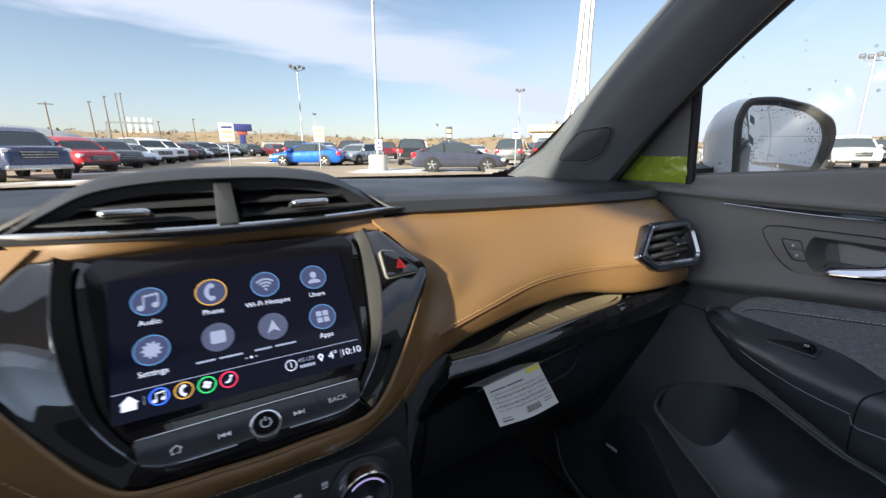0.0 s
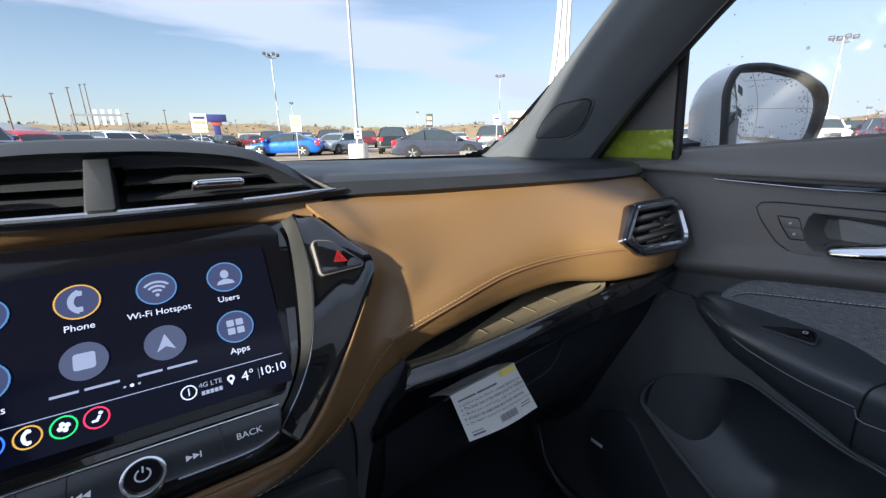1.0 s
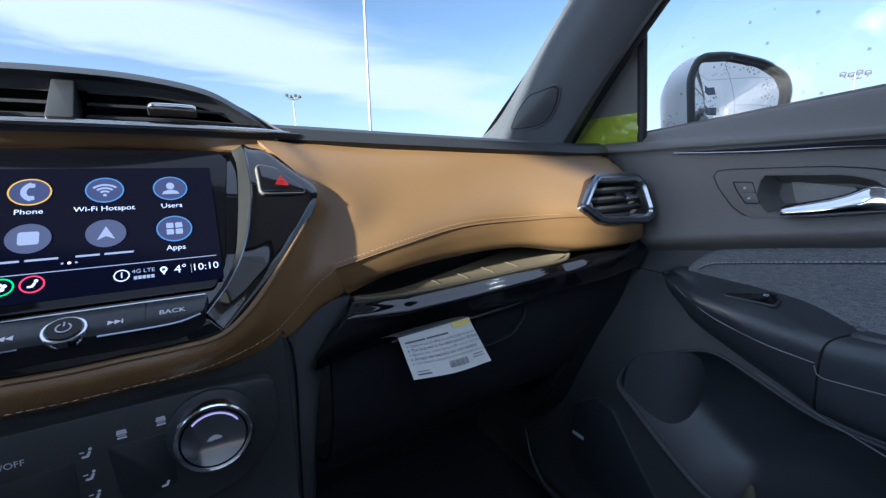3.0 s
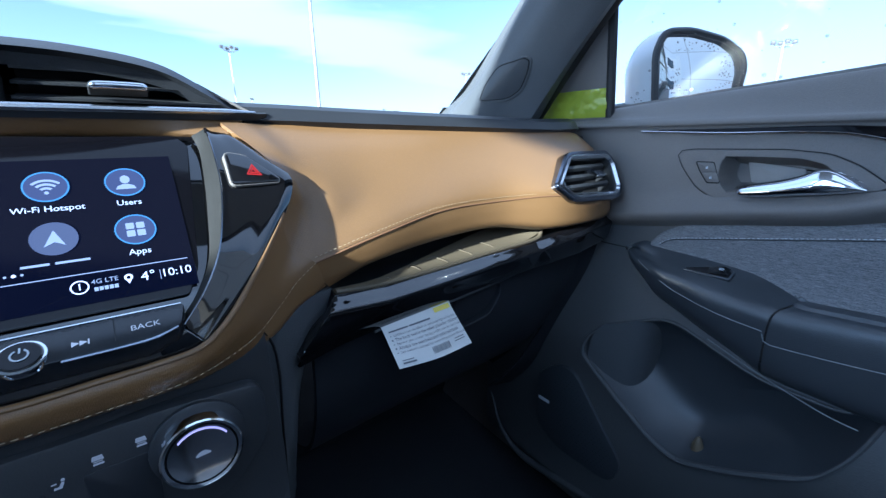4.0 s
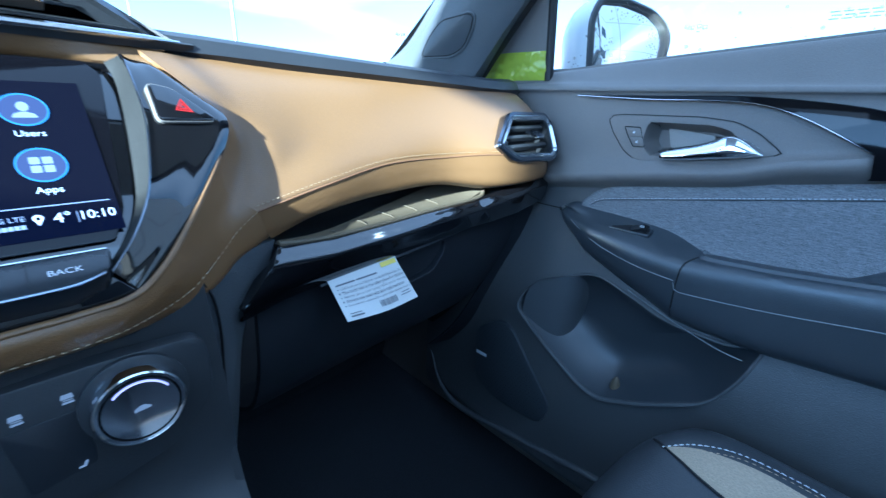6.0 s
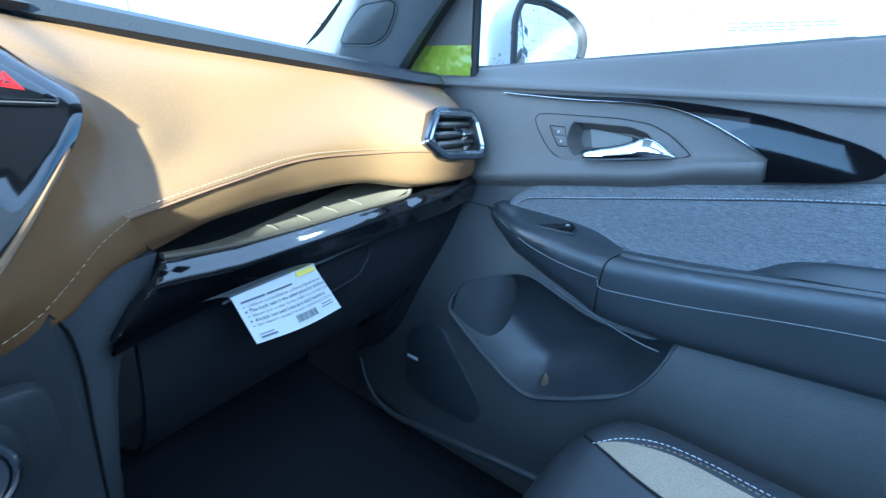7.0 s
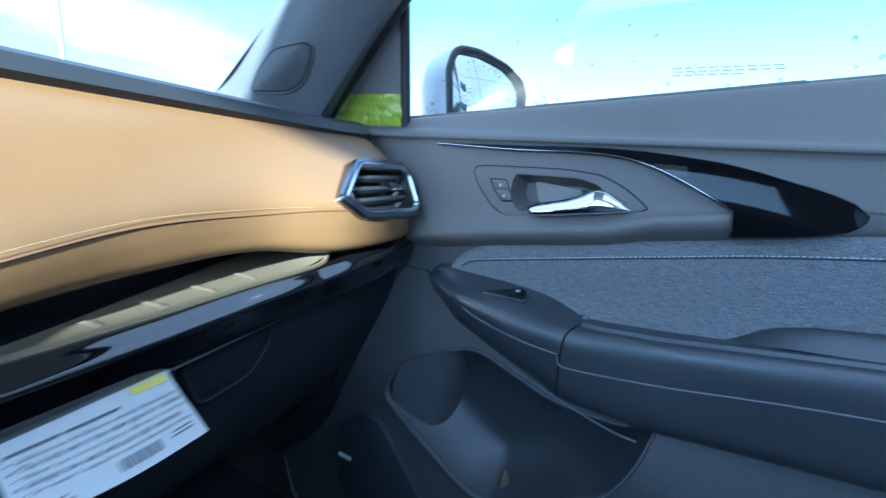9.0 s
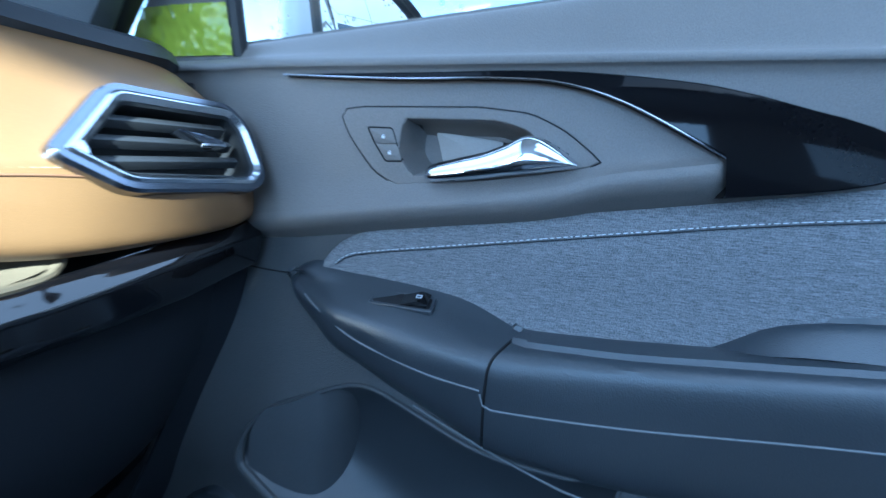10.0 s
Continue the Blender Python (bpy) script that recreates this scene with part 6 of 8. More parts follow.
armrest = part("armrest", sheet(rest_rows, 60, 44, 0.004, OUTSIDE), PAD, door, "padded black armrest")
armfront = part("switch_console", sheet(front_rows, 70, 44, 0.004, OUTSIDE), PAD, door, "black armrest front with window switch")
joint = grid([slanted(0.1230, 0.026), slanted(0.1210, 0.026)], 3, 44)[1]
part("armrest_joint", tube([p + Vector((0.0006, 0, 0.0)) for p in joint[7:30]], 0.0012, 6), VOID, door)
crease = [(arm_x(y, z) - 0.0006, y, z) for y, z in ((0.300, 0.8985), (0.285, 0.892), (0.25, 0.8775), (0.222, 0.869), (0.172, 0.859), (0.126, 0.855))]
part("crease_line", tube(crease, 0.0007, 6, 30), JOINT, armfront, "fine pale joint along the armrest")
crease2 = [(arm_x(y, z) - 0.0005, y, z) for y, z in ((0.1255, 0.852), (0.122, 0.845), (0.114, 0.8405), (0.02, 0.849), (-0.12, 0.869), (-0.35, 0.893))]
part("crease_line", tube(crease2, 0.0007, 6, 50), JOINT, armrest, "fine pale joint along the armrest")
# pull cup behind the cloth's lower edge
part("pull_cup", sheet([[(0.7135, -0.030, 0.890), (0.703, -0.030, 0.893), (0.690, -0.030, 0.893)], [(0.7125, -0.060, 0.912), (0.702, -0.060, 0.910), (0.688, -0.060, 0.902)], [(0.7115, -0.085, 0.9235), (0.701, -0.085, 0.922), (0.686, -0.085, 0.908)], [(0.7110, -0.16, 0.9345), (0.700, -0.16, 0.933), (0.684, -0.16, 0.914)], [(0.7110, -0.45, 0.955), (0.700, -0.45, 0.952), (0.684, -0.45, 0.932)]], 30, 10, 0.004, OUTSIDE), PAD, door, "raised black pull cup")
# window switch in a shallow dish
WS = Face((0.6890, 0.206, 0.9035), (0, -1, 0.02), (1, 0.0, 0.45))
part("switch_dish", ring(WS, rounded([(-0.028, 0.012), (0.030, 0.009), (0.030, -0.010), (-0.030, -0.008)], 0.004), rounded([(-0.025, 0.009), (0.027, 0.006), (0.027, -0.007), (-0.027, -0.005)], 0.003), -0.004, 0.0010, 0.0006), PAD, door)
# barely sunk plate, coloured near-black for the shade of a deeper well
part("switch_well", plate(WS, rounded([(-0.026, 0.010), (0.028, 0.007), (0.028, -0.008), (-0.028, -0.006)], 0.003), -0.006, 0.0006, 0.0002), VOID, door)
sw = part("window_switch", sheet([[WS.p(0.000, 0.007, 0.001), WS.p(0.000, -0.006, 0.001)], [WS.p(0.008, 0.007, 0.004), WS.p(0.008, -0.006, 0.004)], [WS.p(0.018, 0.0068, 0.0075), WS.p(0.018, -0.0065, 0.0075)], [WS.p(0.026, 0.0065, 0.005), WS.p(0.026, -0.0065, 0.005)]], 14, 8, 0.004, WS.p(0, 0, -1)), GLOSS, door, "window switch with a small white mark")
SWF = Face(WS.p(0.0175, 0.0, 0.0076), WS.u, WS.v)
part("switch_mark", ring(SWF, rounded(box2(-0.0030, -0.0018, 0.0022, 0.0018), 0.0005), rounded(box2(-0.0022, -0.0011, 0.0014, 0.0011), 0.0004), -0.0002, 0.0006, 0.0001), MARK, sw)

# sail panel with lime protective film, seals, window frame
SL = Face((0.728, 0.46, 1.12), (0, -1, 0), (-0.10, 0, 1))
sail = rounded([(-0.092, -0.010), (0.056, -0.010), (0.056, 0.150), (0.045, 0.160)], 0.004)
part("sail_panel", plate(SL, sail, -0.006, 0.0015, 0.001), PLASTIC, door, "charcoal triangle by the mirror")
film_bm = sheet([[SL.p(-0.086, -0.004, 0.0030), SL.p(-0.050, 0.0415, 0.0030)], [SL.p(-0.03, -0.004, 0.0042), SL.p(-0.02, 0.0420, 0.0028)], [SL.p(0.02, -0.004, 0.0030), SL.p(0.02, 0.0420, 0.0042)], [SL.p(0.0565, -0.004, 0.0026), SL.p(0.0560, 0.0420, 0.0026)]], 56, 28, 0.0004, OUTSIDE)
for v in film_bm.verts:
    v.co.x -= 0.0035 * max(0.0, noise.noise(Vector((0.3, v.co.y * 30, v.co.z * 55)))) + 0.0012 * noise.noise(v.co * 120)
part("protective_film", film_bm, LIME, door, "crinkled lime-green protective film")
part("division_bar", tube([(0.731, 0.401, 1.115), (0.722, 0.401, 1.20), (0.712, 0.4005, 1.285)], 0.0075, 8, 12), SEAL, door)
part("window_frame", tube([(0.690, 0.545, 1.105), (0.692, 0.468, 1.20), (0.690, 0.392, 1.283), (0.684, 0.31, 1.355), (0.668, 0.16, 1.455), (0.66, -0.05, 1.487), (0.655, -0.65, 1.487)], 0.017, 10, 40), SEAL, door, "black rubber window frame")
part("belt_seal", tube([(0.7490, 0.402, 1.122), (0.7490, 0.18, 1.1395), (0.7490, -0.05, 1.157), (0.7490, -0.65, 1.203)], 0.0042, 8, 30), SEAL, door)
win = part("side_pane", sheet([[(0.750, 0.400, 1.10), (0.714, 0.400, 1.30)], [(0.752, 0.15, 1.10), (0.683, 0.15, 1.47)], [(0.752, -0.65, 1.10), (0.675, -0.65, 1.49)]], 12, 12, 0.0, None), WINDOW, door, "clear side window")
win.visible_shadow = False
PRINT = mat("faint_window_print", (0.72, 0.73, 0.75), 0.6, vary=0.1)
for row_k in range(3):
    etched = bmesh.new()
    for k in range(9):
        y0 = 0.056 - 0.0112 * k - 0.002 * (row_k % 2)
        for yy, zz in ((y0, 1.1835 - 0.0035 * row_k),):
            if row_k == 2 and k > 5:
                continue
            xx = 0.7365 + (1.1835 - zz) * 0.184 - 0.0012
            etched.faces.new([etched.verts.new(p) for p in ((xx + 0.0002, yy, zz), (xx + 0.0002, yy - 0.0085, zz), (xx, yy - 0.0085, zz + 0.0013), (xx, yy, zz + 0.0013))])
    part("print_bar", etched, PRINT, door)
# rain drops on the outside of the pane
rain = random.Random(4)
drops = bmesh.new()
for i in range(120):
    y = rain.uniform(-0.25, 0.395)
    z = 1.135 + 0.078 * (0.4 - y) + rain.random() ** 1.6 * 0.24
    if y > 0.36 and z > 1.26:
        continue
    x = 0.752 - (z - 1.10) * 0.184
    r = rain.choice((0.0008, 0.001, 0.0013, 0.0018, 0.0026)) * rain.uniform(0.8, 1.1)
    F = Face((x + 0.001, y, z), (0, -1, 0), (-0.184, 0, 1))
    lathe(F, [(r, 0.0), (r * 0.85, -r * 0.4), (r * 0.4, -r * 0.62)], 8, drops)
dro = part("rain_drops", drops, DROP, door, "small rain drops on the window", kind="stuff")
dro.visible_shadow = False

# ---- passenger seat ----
seat = thing("bucket_seat", (0.40, -0.2, 0.30), "black leatherette front seat with taupe stitched insert", "car seat")


def seat_row(x, crown, back):
    crown = crown + 0.015
    return [(x, 0.075 - back, 0.52), (x, 0.108 - back, 0.590), (x, 0.114 - back, 0.640 + crown * 0.3), (x, 0.096 - back, 0.672 + crown * 0.7), (x, 0.050 - back * 0.7, 0.686 + crown), (x, -0.08, 0.682 + crown * 1.1), (x, -0.35, 0.664 + crown * 1.2), (x, -0.50, 0.655 + crown)]


SEAT_X = [(0.160, -0.08, 0.05), (0.180, -0.01, 0.03), (0.215, 0.014, 0.012), (0.265, 0.002, 0.0), (0.33, -0.006, -0.004), (0.43, -0.006, -0.004), (0.495, 0.002, 0.004), (0.540, 0.016, 0.018), (0.575, 0.012, 0.040), (0.598, -0.014, 0.062), (0.612, -0.08, 0.075)]
part("cushion", sheet([seat_row(*r) for r in SEAT_X], 70, 56, 0.02, (0.4, -0.2, 0.2)), SEATLEATHER, seat, "black leatherette cushion with raised bolsters")
cush = [p for r in grid([seat_row(*r) for r in SEAT_X], 120, 120) for p in r]


def on_seat(x, y, lift):
    """The cushion's skin above a place of the plan."""
    near = sorted(cush, key=lambda v: (v.x - x) ** 2 + (v.y - y) ** 2 - (0.002 if v.z > 0.66 else 0))[:6]
    ws = [1 / (1e-6 + (v.x - x) ** 2 + (v.y - y) ** 2) for v in near]
    return Vector((x, y, sum(v.z * w for v, w in zip(near, ws)) / sum(ws) + lift))


strip_in = [(0.512, 0.062), (0.5025, 0.042), (0.494, 0.022), (0.4845, -0.016), (0.478, -0.08), (0.474, -0.18), (0.472, -0.40)]
strip_out = [(0.514, 0.064), (0.5230, 0.044), (0.5290, 0.024), (0.5360, -0.022), (0.5330, -0.085), (0.5300, -0.18), (0.5280, -0.40)]
ins = [[on_seat(a[0] + (b[0] - a[0]) * q, a[1] + (b[1] - a[1]) * q, 0.0016) for q in (0, 0.33, 0.67, 1)] for a, b in zip(strip_in, strip_out)]
part("insert", sheet(ins, 40, 10, 0.003, (0.4, -0.2, 0.2)), SEATINSERT, seat, "taupe leatherette strip along the bolster")
part("insert_seam", tube([on_seat(x, y, 0.0016) for x, y in [(0.526, 0.078), (0.518, 0.070)] + strip_in], 0.0014, 6, 60), VOID, seat)
edge = [(0.5118, 0.0659), (0.5291, 0.0380), (0.5435, -0.0001), (0.5476, -0.0506), (0.5440, -0.0969), (0.541, -0.20), (0.539, -0.40)]
part("seat_stitching", stitches([on_seat(x, y, 0.0010) for x, y in edge], 0.0042, 0.0020, 0.0007, lift=(0, 0, 0.0012)), WTHREAD, seat, "double white stitching")
part("seat_stitching", stitches([on_seat(x - 0.0075, y - 0.003, 0.0030) for x, y in edge[1:]], 0.0034, 0.0030, 0.00045, lift=(0, 0, 0.0008)), THREAD, seat)
part("seat_base", brick((0.19, -0.48, 0.30), (0.585, 0.03, 0.60), 0.02), DARK, seat)
back_rows = [[(x, -0.47 - b, 0.60), (x, -0.54 - b, 0.85), (x, -0.62 - b, 1.15)] for x, b in ((0.17, 0.05), (0.24, 0.0), (0.40, 0.03), (0.55, 0.0), (0.62, 0.05))]
part("backrest", sheet(back_rows, 20, 12, 0.08, (0.4, -3, 0.9)), SEATLEATHER, seat)

# ---- wing mirror outside ----
mirror = thing("wing_mirror", (0.86, 0.42, 1.10), "white wing mirror with black frame, wet with rain", "wing mirror")
MG = Face((0.9165, 0.344, 1.196), (0.850, -0.527, 0), (0.02, 0, 1))
mo = rounded([(-0.083, -0.078), (-0.094, 0.030), (-0.079, 0.067), (-0.030, 0.069), (0.036, 0.054), (0.076, 0.030), (0.086, 0.004), (0.080, -0.048), (0.060, -0.080), (-0.060, -0.086)], 0.016, 4)
mi = rounded([(-0.074, -0.070), (-0.0835, 0.029), (-0.0730, 0.0560), (-0.026, 0.0575), (0.032, 0.0455), (0.067, 0.025), (0.0775, 0.001), (0.072, -0.048), (0.054, -0.073), (-0.054, -0.078)], 0.012, 4)
part("frame_ring", ring(MG, mo, mi, -0.008, 0.006, 0.004), DARK, mirror, "black mirror frame")
part("mirror_glass", plate(MG, inset2(ccw(mi), -0.002), -0.010, -0.003, 0.0004), MIRROR, mirror, "silvered mirror glass")
mo = ccw(mo)
for piece, coat, keepers in (("shell", WHITEPAINT, lambda y: y > -0.046), ("lower_shell", GLOSS, lambda y: y <= -0.046)):
    shell = bmesh.new()
    loops = []
    for t in range(12):
        a = t / 11
        sc = (1.0 + 0.06 * math.sin(a * 7.8)) if a < 0.2 else 1.06 * math.sqrt(max(0.0, 1 - ((a - 0.2) / 0.8 * 0.97) ** 2))
        dep = -0.006 - 0.108 * a
        loops.append([(MG.p(-0.005 + (x + 0.005) * sc - 0.030 * a, 0.002 + (y - 0.002) * sc - 0.024 * a, dep), y) for x, y in mo])
    n = len(mo)
    for a, b in zip(loops, loops[1:]):
        for i in range(n):
            q = (a[i], a[(i + 1) % n], b[(i + 1) % n], b[i])
            if keepers((q[0][1] + q[1][1]) / 2):
                shell.faces.new([shell.verts.new(p[0]) for p in q])
    bmesh.ops.remove_doubles(shell, verts=list(shell.verts), dist=1e-5)
    part(piece, shell, coat, mirror, "white painted mirror shell" if coat is WHITEPAINT else "black lower mirror shell")
part("foot", sheet([[(0.75, 0.47, 1.06), (0.75, 0.47, 1.125)], [(0.80, 0.46, 1.08), (0.80, 0.455, 1.135)], [(0.86, 0.43, 1.09), (0.86, 0.42, 1.140)]], 10, 6, 0.05, (0.8, 2, 1.1)), DARK, mirror, "black mirror foot")
wet = bmesh.new()
for i in range(90):
    a = rain.random() * 2 * math.pi
    q = rain.uniform(0.55, 1.0)
    x, y = 0.075 * q * math.cos(a), 0.064 * q * math.sin(a)
    r = rain.uniform(0.0007, 0.0019)
    lathe(Face(MG.p(x, y, 0.0002 if abs(x) < 0.06 and abs(y) < 0.05 else 0.008), MG.u, MG.v), [(r, 0.0), (r * 0.8, r * 0.4), (r * 0.3, r * 0.6)], 8, wet)
part("mirror_drops", wet, DROP, mirror, "rain drops on the mirror", kind="stuff")

# ---- outdoors: ground, far land, buildings ----


def gz(x, y):
    """The lot rises gently ahead of the car."""
    return 0.0087 * (0.5 * x + 0.866 * y)


def lot_material():
    """Worn asphalt with sandy dust and thin patches of old snow."""
    m = mat("sandy_asphalt", (0.25, 0.20, 0.145), 0.9, vary=0.30, scale=9, big=0.3, bump=0.01)
    nt = m.node_tree
    b = nt.nodes["Principled BSDF"]
    base = b.inputs["Base Color"].links[0].from_socket
    tc = nt.nodes.new("ShaderNodeTexCoord")
    no = nt.nodes.new("ShaderNodeTexNoise")
    no.inputs["Scale"].default_value, no.inputs["Detail"].default_value, no.inputs["Distortion"].default_value = 0.16, 6, 0.6
    nt.links.new(tc.outputs["Object"], no.inputs["Vector"])
    ra = nt.nodes.new("ShaderNodeMapRange")
    ra.interpolation_type = "SMOOTHSTEP"
    for i, v in enumerate((0.56, 0.66, 0.0, 0.8)):
        ra.inputs[i + 1].default_value = v
    nt.links.new(no.outputs["Fac"], ra.inputs[0])
    mixn = nt.nodes.new("ShaderNodeMix")
    mixn.data_type = "RGBA"
    nt.links.new(ra.outputs[0], mixn.inputs["Factor"])
    nt.links.new(base, mixn.inputs["A"])
    mixn.inputs["B"].default_value = (0.62, 0.66, 0.72, 1)
    nt.links.new(mixn.outputs["Result"], b.inputs["Base Color"])
    return m


ground_bm = bmesh.new()
N, R = 24, 1400
vs = {}
for i in range(N + 1):
    for j in range(N + 1):
        x, y = -R + 2 * R * i / N, -R + 2 * R * j / N
        far = min(1.0, math.hypot(x, y) / 300)
        vs[i, j] = ground_bm.verts.new((x, y, gz(x, y) if far < 1 else gz(x, y) * 300 / math.hypot(x, y)))
for i in range(N):
    for j in range(N):
        ground_bm.faces.new((vs[i, j], vs[i + 1, j], vs[i + 1, j + 1], vs[i, j + 1]))
bmesh.ops.subdivide_edges(ground_bm, edges=[e for e in ground_bm.edges if (e.verts[0].co.length < 200)], cuts=3, use_grid_fill=True)
for v in ground_bm.verts:
    d = math.hypot(v.co.x, v.co.y)
    v.co.z = gz(v.co.x, v.co.y) * min(1.0, 300 / max(d, 1))
lone("ground", ground_bm, lot_material(), "sandy worn asphalt car park with thin old snow", "ground", kind="structure")

SCRUB = mat("dry_hillside", (0.24, 0.172, 0.09), 0.95, vary=0.45, scale=0.5, big=0.03)
TREES = mat("bare_trees", (0.155, 0.105, 0.060), 0.95, vary=0.5, scale=0.6, big=0.05)
SPRUCE = mat("dark_spruce", (0.030, 0.045, 0.026), 0.95, vary=0.4, scale=0.6)
hill_rng = random.Random(11)


def polar(az, d, z=0.0):
    a = radians(az)
    return Vector((d * math.sin(a), d * math.cos(a), z))


def ridge_el(az):
    """How high the far valley side stands over the horizon, in degrees."""
    return 2.15 + 0.25 * math.sin(az * 0.16 + 1.0) - 0.010 * (az + 10) + 0.10 * math.sin(az * 0.9)


hill = bmesh.new()
cols = []
for i in range(140):
    az = -70 + 170 * i / 139
    col = []
    for k, (d, f) in enumerate(((330, -0.1), (380, 0.22), (440, 0.52), (520, 0.80), (620, 0.97), (700, 1.0), (820, 0.6))):
        el = max(1.0, ridge_el(az)) * f + 0.07 * (noise.noise(Vector((az * 0.3, k * 1.7, 0))))
        col.append(hill.verts.new(polar(az, d, 1.17 + d * math.tan(radians(el)))))
    cols.append(col)
for a, b in zip(cols, cols[1:]):
    for k in range(len(a) - 1):
        hill.faces.new((a[k], b[k], b[k + 1], a[k + 1]))
lone("hill", hill, SCRUB, "dry ochre valley side on the horizon", "hill", kind="structure")


def clump(bm, base, h, w, rng, kind):
    """A far tree: a thin stem and a ragged crown of small tufts."""
    if kind == "spruce":
        k = 5
        for t in range(3):
            z0, z1, r = h * (0.1 + 0.28 * t), h * (0.5 + 0.25 * t), w * (1 - 0.27 * t)
            ringv = [bm.verts.new(base + Vector((r * math.cos(6.283 * i / k + t), r * math.sin(6.283 * i / k + t), z0))) for i in range(k)]
            tip = bm.verts.new(base + Vector((0, 0, z1)))
            for i in range(k):
                bm.faces.new((ringv[i], ringv[(i + 1) % k], tip))
        return
    for t in range(9):
        c = base + Vector((rng.uniform(-w, w), rng.uniform(-w, w), h * rng.uniform(0.25, 1.0)))
        s = w * rng.uniform(0.25, 0.55)
        p = [bm.verts.new(c + Vector((rng.uniform(-s, s), rng.uniform(-s, s), rng.uniform(-s, s)))) for _ in range(4)]
        for q in ((0, 1, 2), (0, 1, 3), (0, 2, 3), (1, 2, 3)):
            bm.faces.new([p[i] for i in q])
    s = w * 0.06
    a = [bm.verts.new(base + Vector((x, y, 0))) for x, y in ((-s, 0), (s, 0), (0, s))]
    tip = bm.verts.new(base + Vector((0, 0, h * 0.9)))
    for i in range(3):
        bm.faces.new((a[i], a[(i + 1) % 3], tip))


woods, firs = bmesh.new(), bmesh.new()
for i in range(620):
    az, f = hill_rng.uniform(-30, 82), hill_rng.random()
    d = 350 + 330 * f
    el = max(1.0, ridge_el(az)) * min(1.0, max(0.0, (d - 335) / 260)) ** 0.8
    base = polar(az, d, 1.17 + d * math.tan(radians(el)) - 0.5)
    kind = "spruce" if hill_rng.random() < (0.22 if az < 0 else 0.06) else "bare"
    clump(firs if kind == "spruce" else woods, base, hill_rng.uniform(2.0, 4.6), hill_rng.uniform(1.4, 3.2), hill_rng, kind)
lone("far_woods", woods, TREES, "bare brown trees along the far slope", "trees", kind="stuff")
lone("far_firs", firs, SPRUCE, "dark spruces along the far slope", "trees", kind="stuff")

CONCRETE = mat("pale_concrete", (0.50, 0.47, 0.41), 0.85, vary=0.15, scale=12, big=0.8, bump=0.004)
STEEL = mat("galvanised_steel", (0.36, 0.37, 0.38), 0.5, metal=0.6, vary=0.12)
DARKSTEEL = mat("dark_steel", (0.10, 0.10, 0.11), 0.5, metal=0.4)
CLAD = mat("white_cladding", (0.74, 0.76, 0.78), 0.55, vary=0.06, scale=30, big=0.6)
SIGNWHITE = mat("sign_white", (0.80, 0.80, 0.78), 0.4, vary=0.04)
SIGNBLUE = mat("sign_blue", (0.05, 0.055, 0.20), 0.4, vary=0.08)
SIGNRED = mat("sign_red", (0.45, 0.10, 0.08), 0.4, vary=0.08)
SIGNTAN = mat("sign_tan", (0.55, 0.42, 0.22), 0.5)
WOODPOLE = mat("weathered_pole", (0.15, 0.115, 0.085), 0.9, vary=0.3, scale=8)
SHOPGLASS = mat("building_window", (0.06, 0.08, 0.10), 0.12, vary=0.2)


def box_part(name, lo, hi, material, parent, bevel=0.0, label=""):
    return part(name, brick(lo, hi, bevel), material, parent, label)


def parking_light(az, d, h, heads, r=0.09, lower=None):
    p = polar(az, d)
    z0 = gz(p.x, p.y)
    ob = thing("street_lamp", (p.x, p.y, z0), "tall grey steel parking-lot light with a cluster of lamps", "street lamp", "car park lights")
    part("pole", tube([(p.x, p.y, z0), (p.x, p.y, z0 + h * 0.5), (p.x, p.y, z0 + h)], r, 10, 8, taper=lambda t: 1.0 - 0.4 * t), STEEL, ob)
    a0 = radians(az)
    right, ahead = Vector((math.cos(a0), -math.sin(a0), 0)), Vector((math.sin(a0), math.cos(a0), 0))
    for k in range(heads):
        q = (k - (heads - 1) / 2)
        arm = Vector((p.x, p.y, z0 + h)) + right * q * 0.42 + ahead * (0.3 if k % 2 else -0.3)
        part("lamp_arm", tube([(p.x, p.y, z0 + h - 0.35), Vector((p.x, p.y, z0 + h - 0.3)) + (arm - Vector((p.x, p.y, z0 + h))) * 0.7, arm], 0.035, 6, 6), STEEL, ob)
        F = Face(arm, right, ahead + Vector((0, 0, 0.35)))
        part("lamp_head", plate(F, rounded(box2(-0.17, -0.19, 0.17, 0.19), 0.08), -0.12, 0.12, 0.05), DARKSTEEL, ob)
    return ob


parking_light(11.4, 47, 9.2, 4)
parking_light(40.2, 55, 8.2, 3)
parking_light(74.7, 42, 7.3, 4)
parking_light(13.1, 96, 8.3, 2)
parking_light(29.2, 120, 7.6, 2)
parking_light(77.6, 105, 4.6, 2)

# near pole on a drum-shaped concrete foot
px, py = 7.95, 20.6
pz = gz(px, py)
post = thing("light_pole", (px, py, pz), "slim steel light pole on a stained round concrete foot", "light pole")
part("shaft", tube([(px, py, pz + 0.7), (px, py, pz + 6), (px, py, pz + 12)], 0.085, 12, 10, taper=lambda t: 1 - 0.35 * t), STEEL, post)
part("foot", lathe(Face((px, py, pz), (1, 0, 0), (0, 1, 0)), [(0.50, 0.0), (0.50, 0.74), (0.47, 0.80), (0.2, 0.82)], 20), CONCRETE, post, "stained round concrete foot")
part("base_plate", brick((px - 0.16, py - 0.16, pz + 0.80), (px + 0.16, py + 0.16, pz + 0.85), 0.01), DARKSTEEL, post)
a0 = math.atan2(px, py)
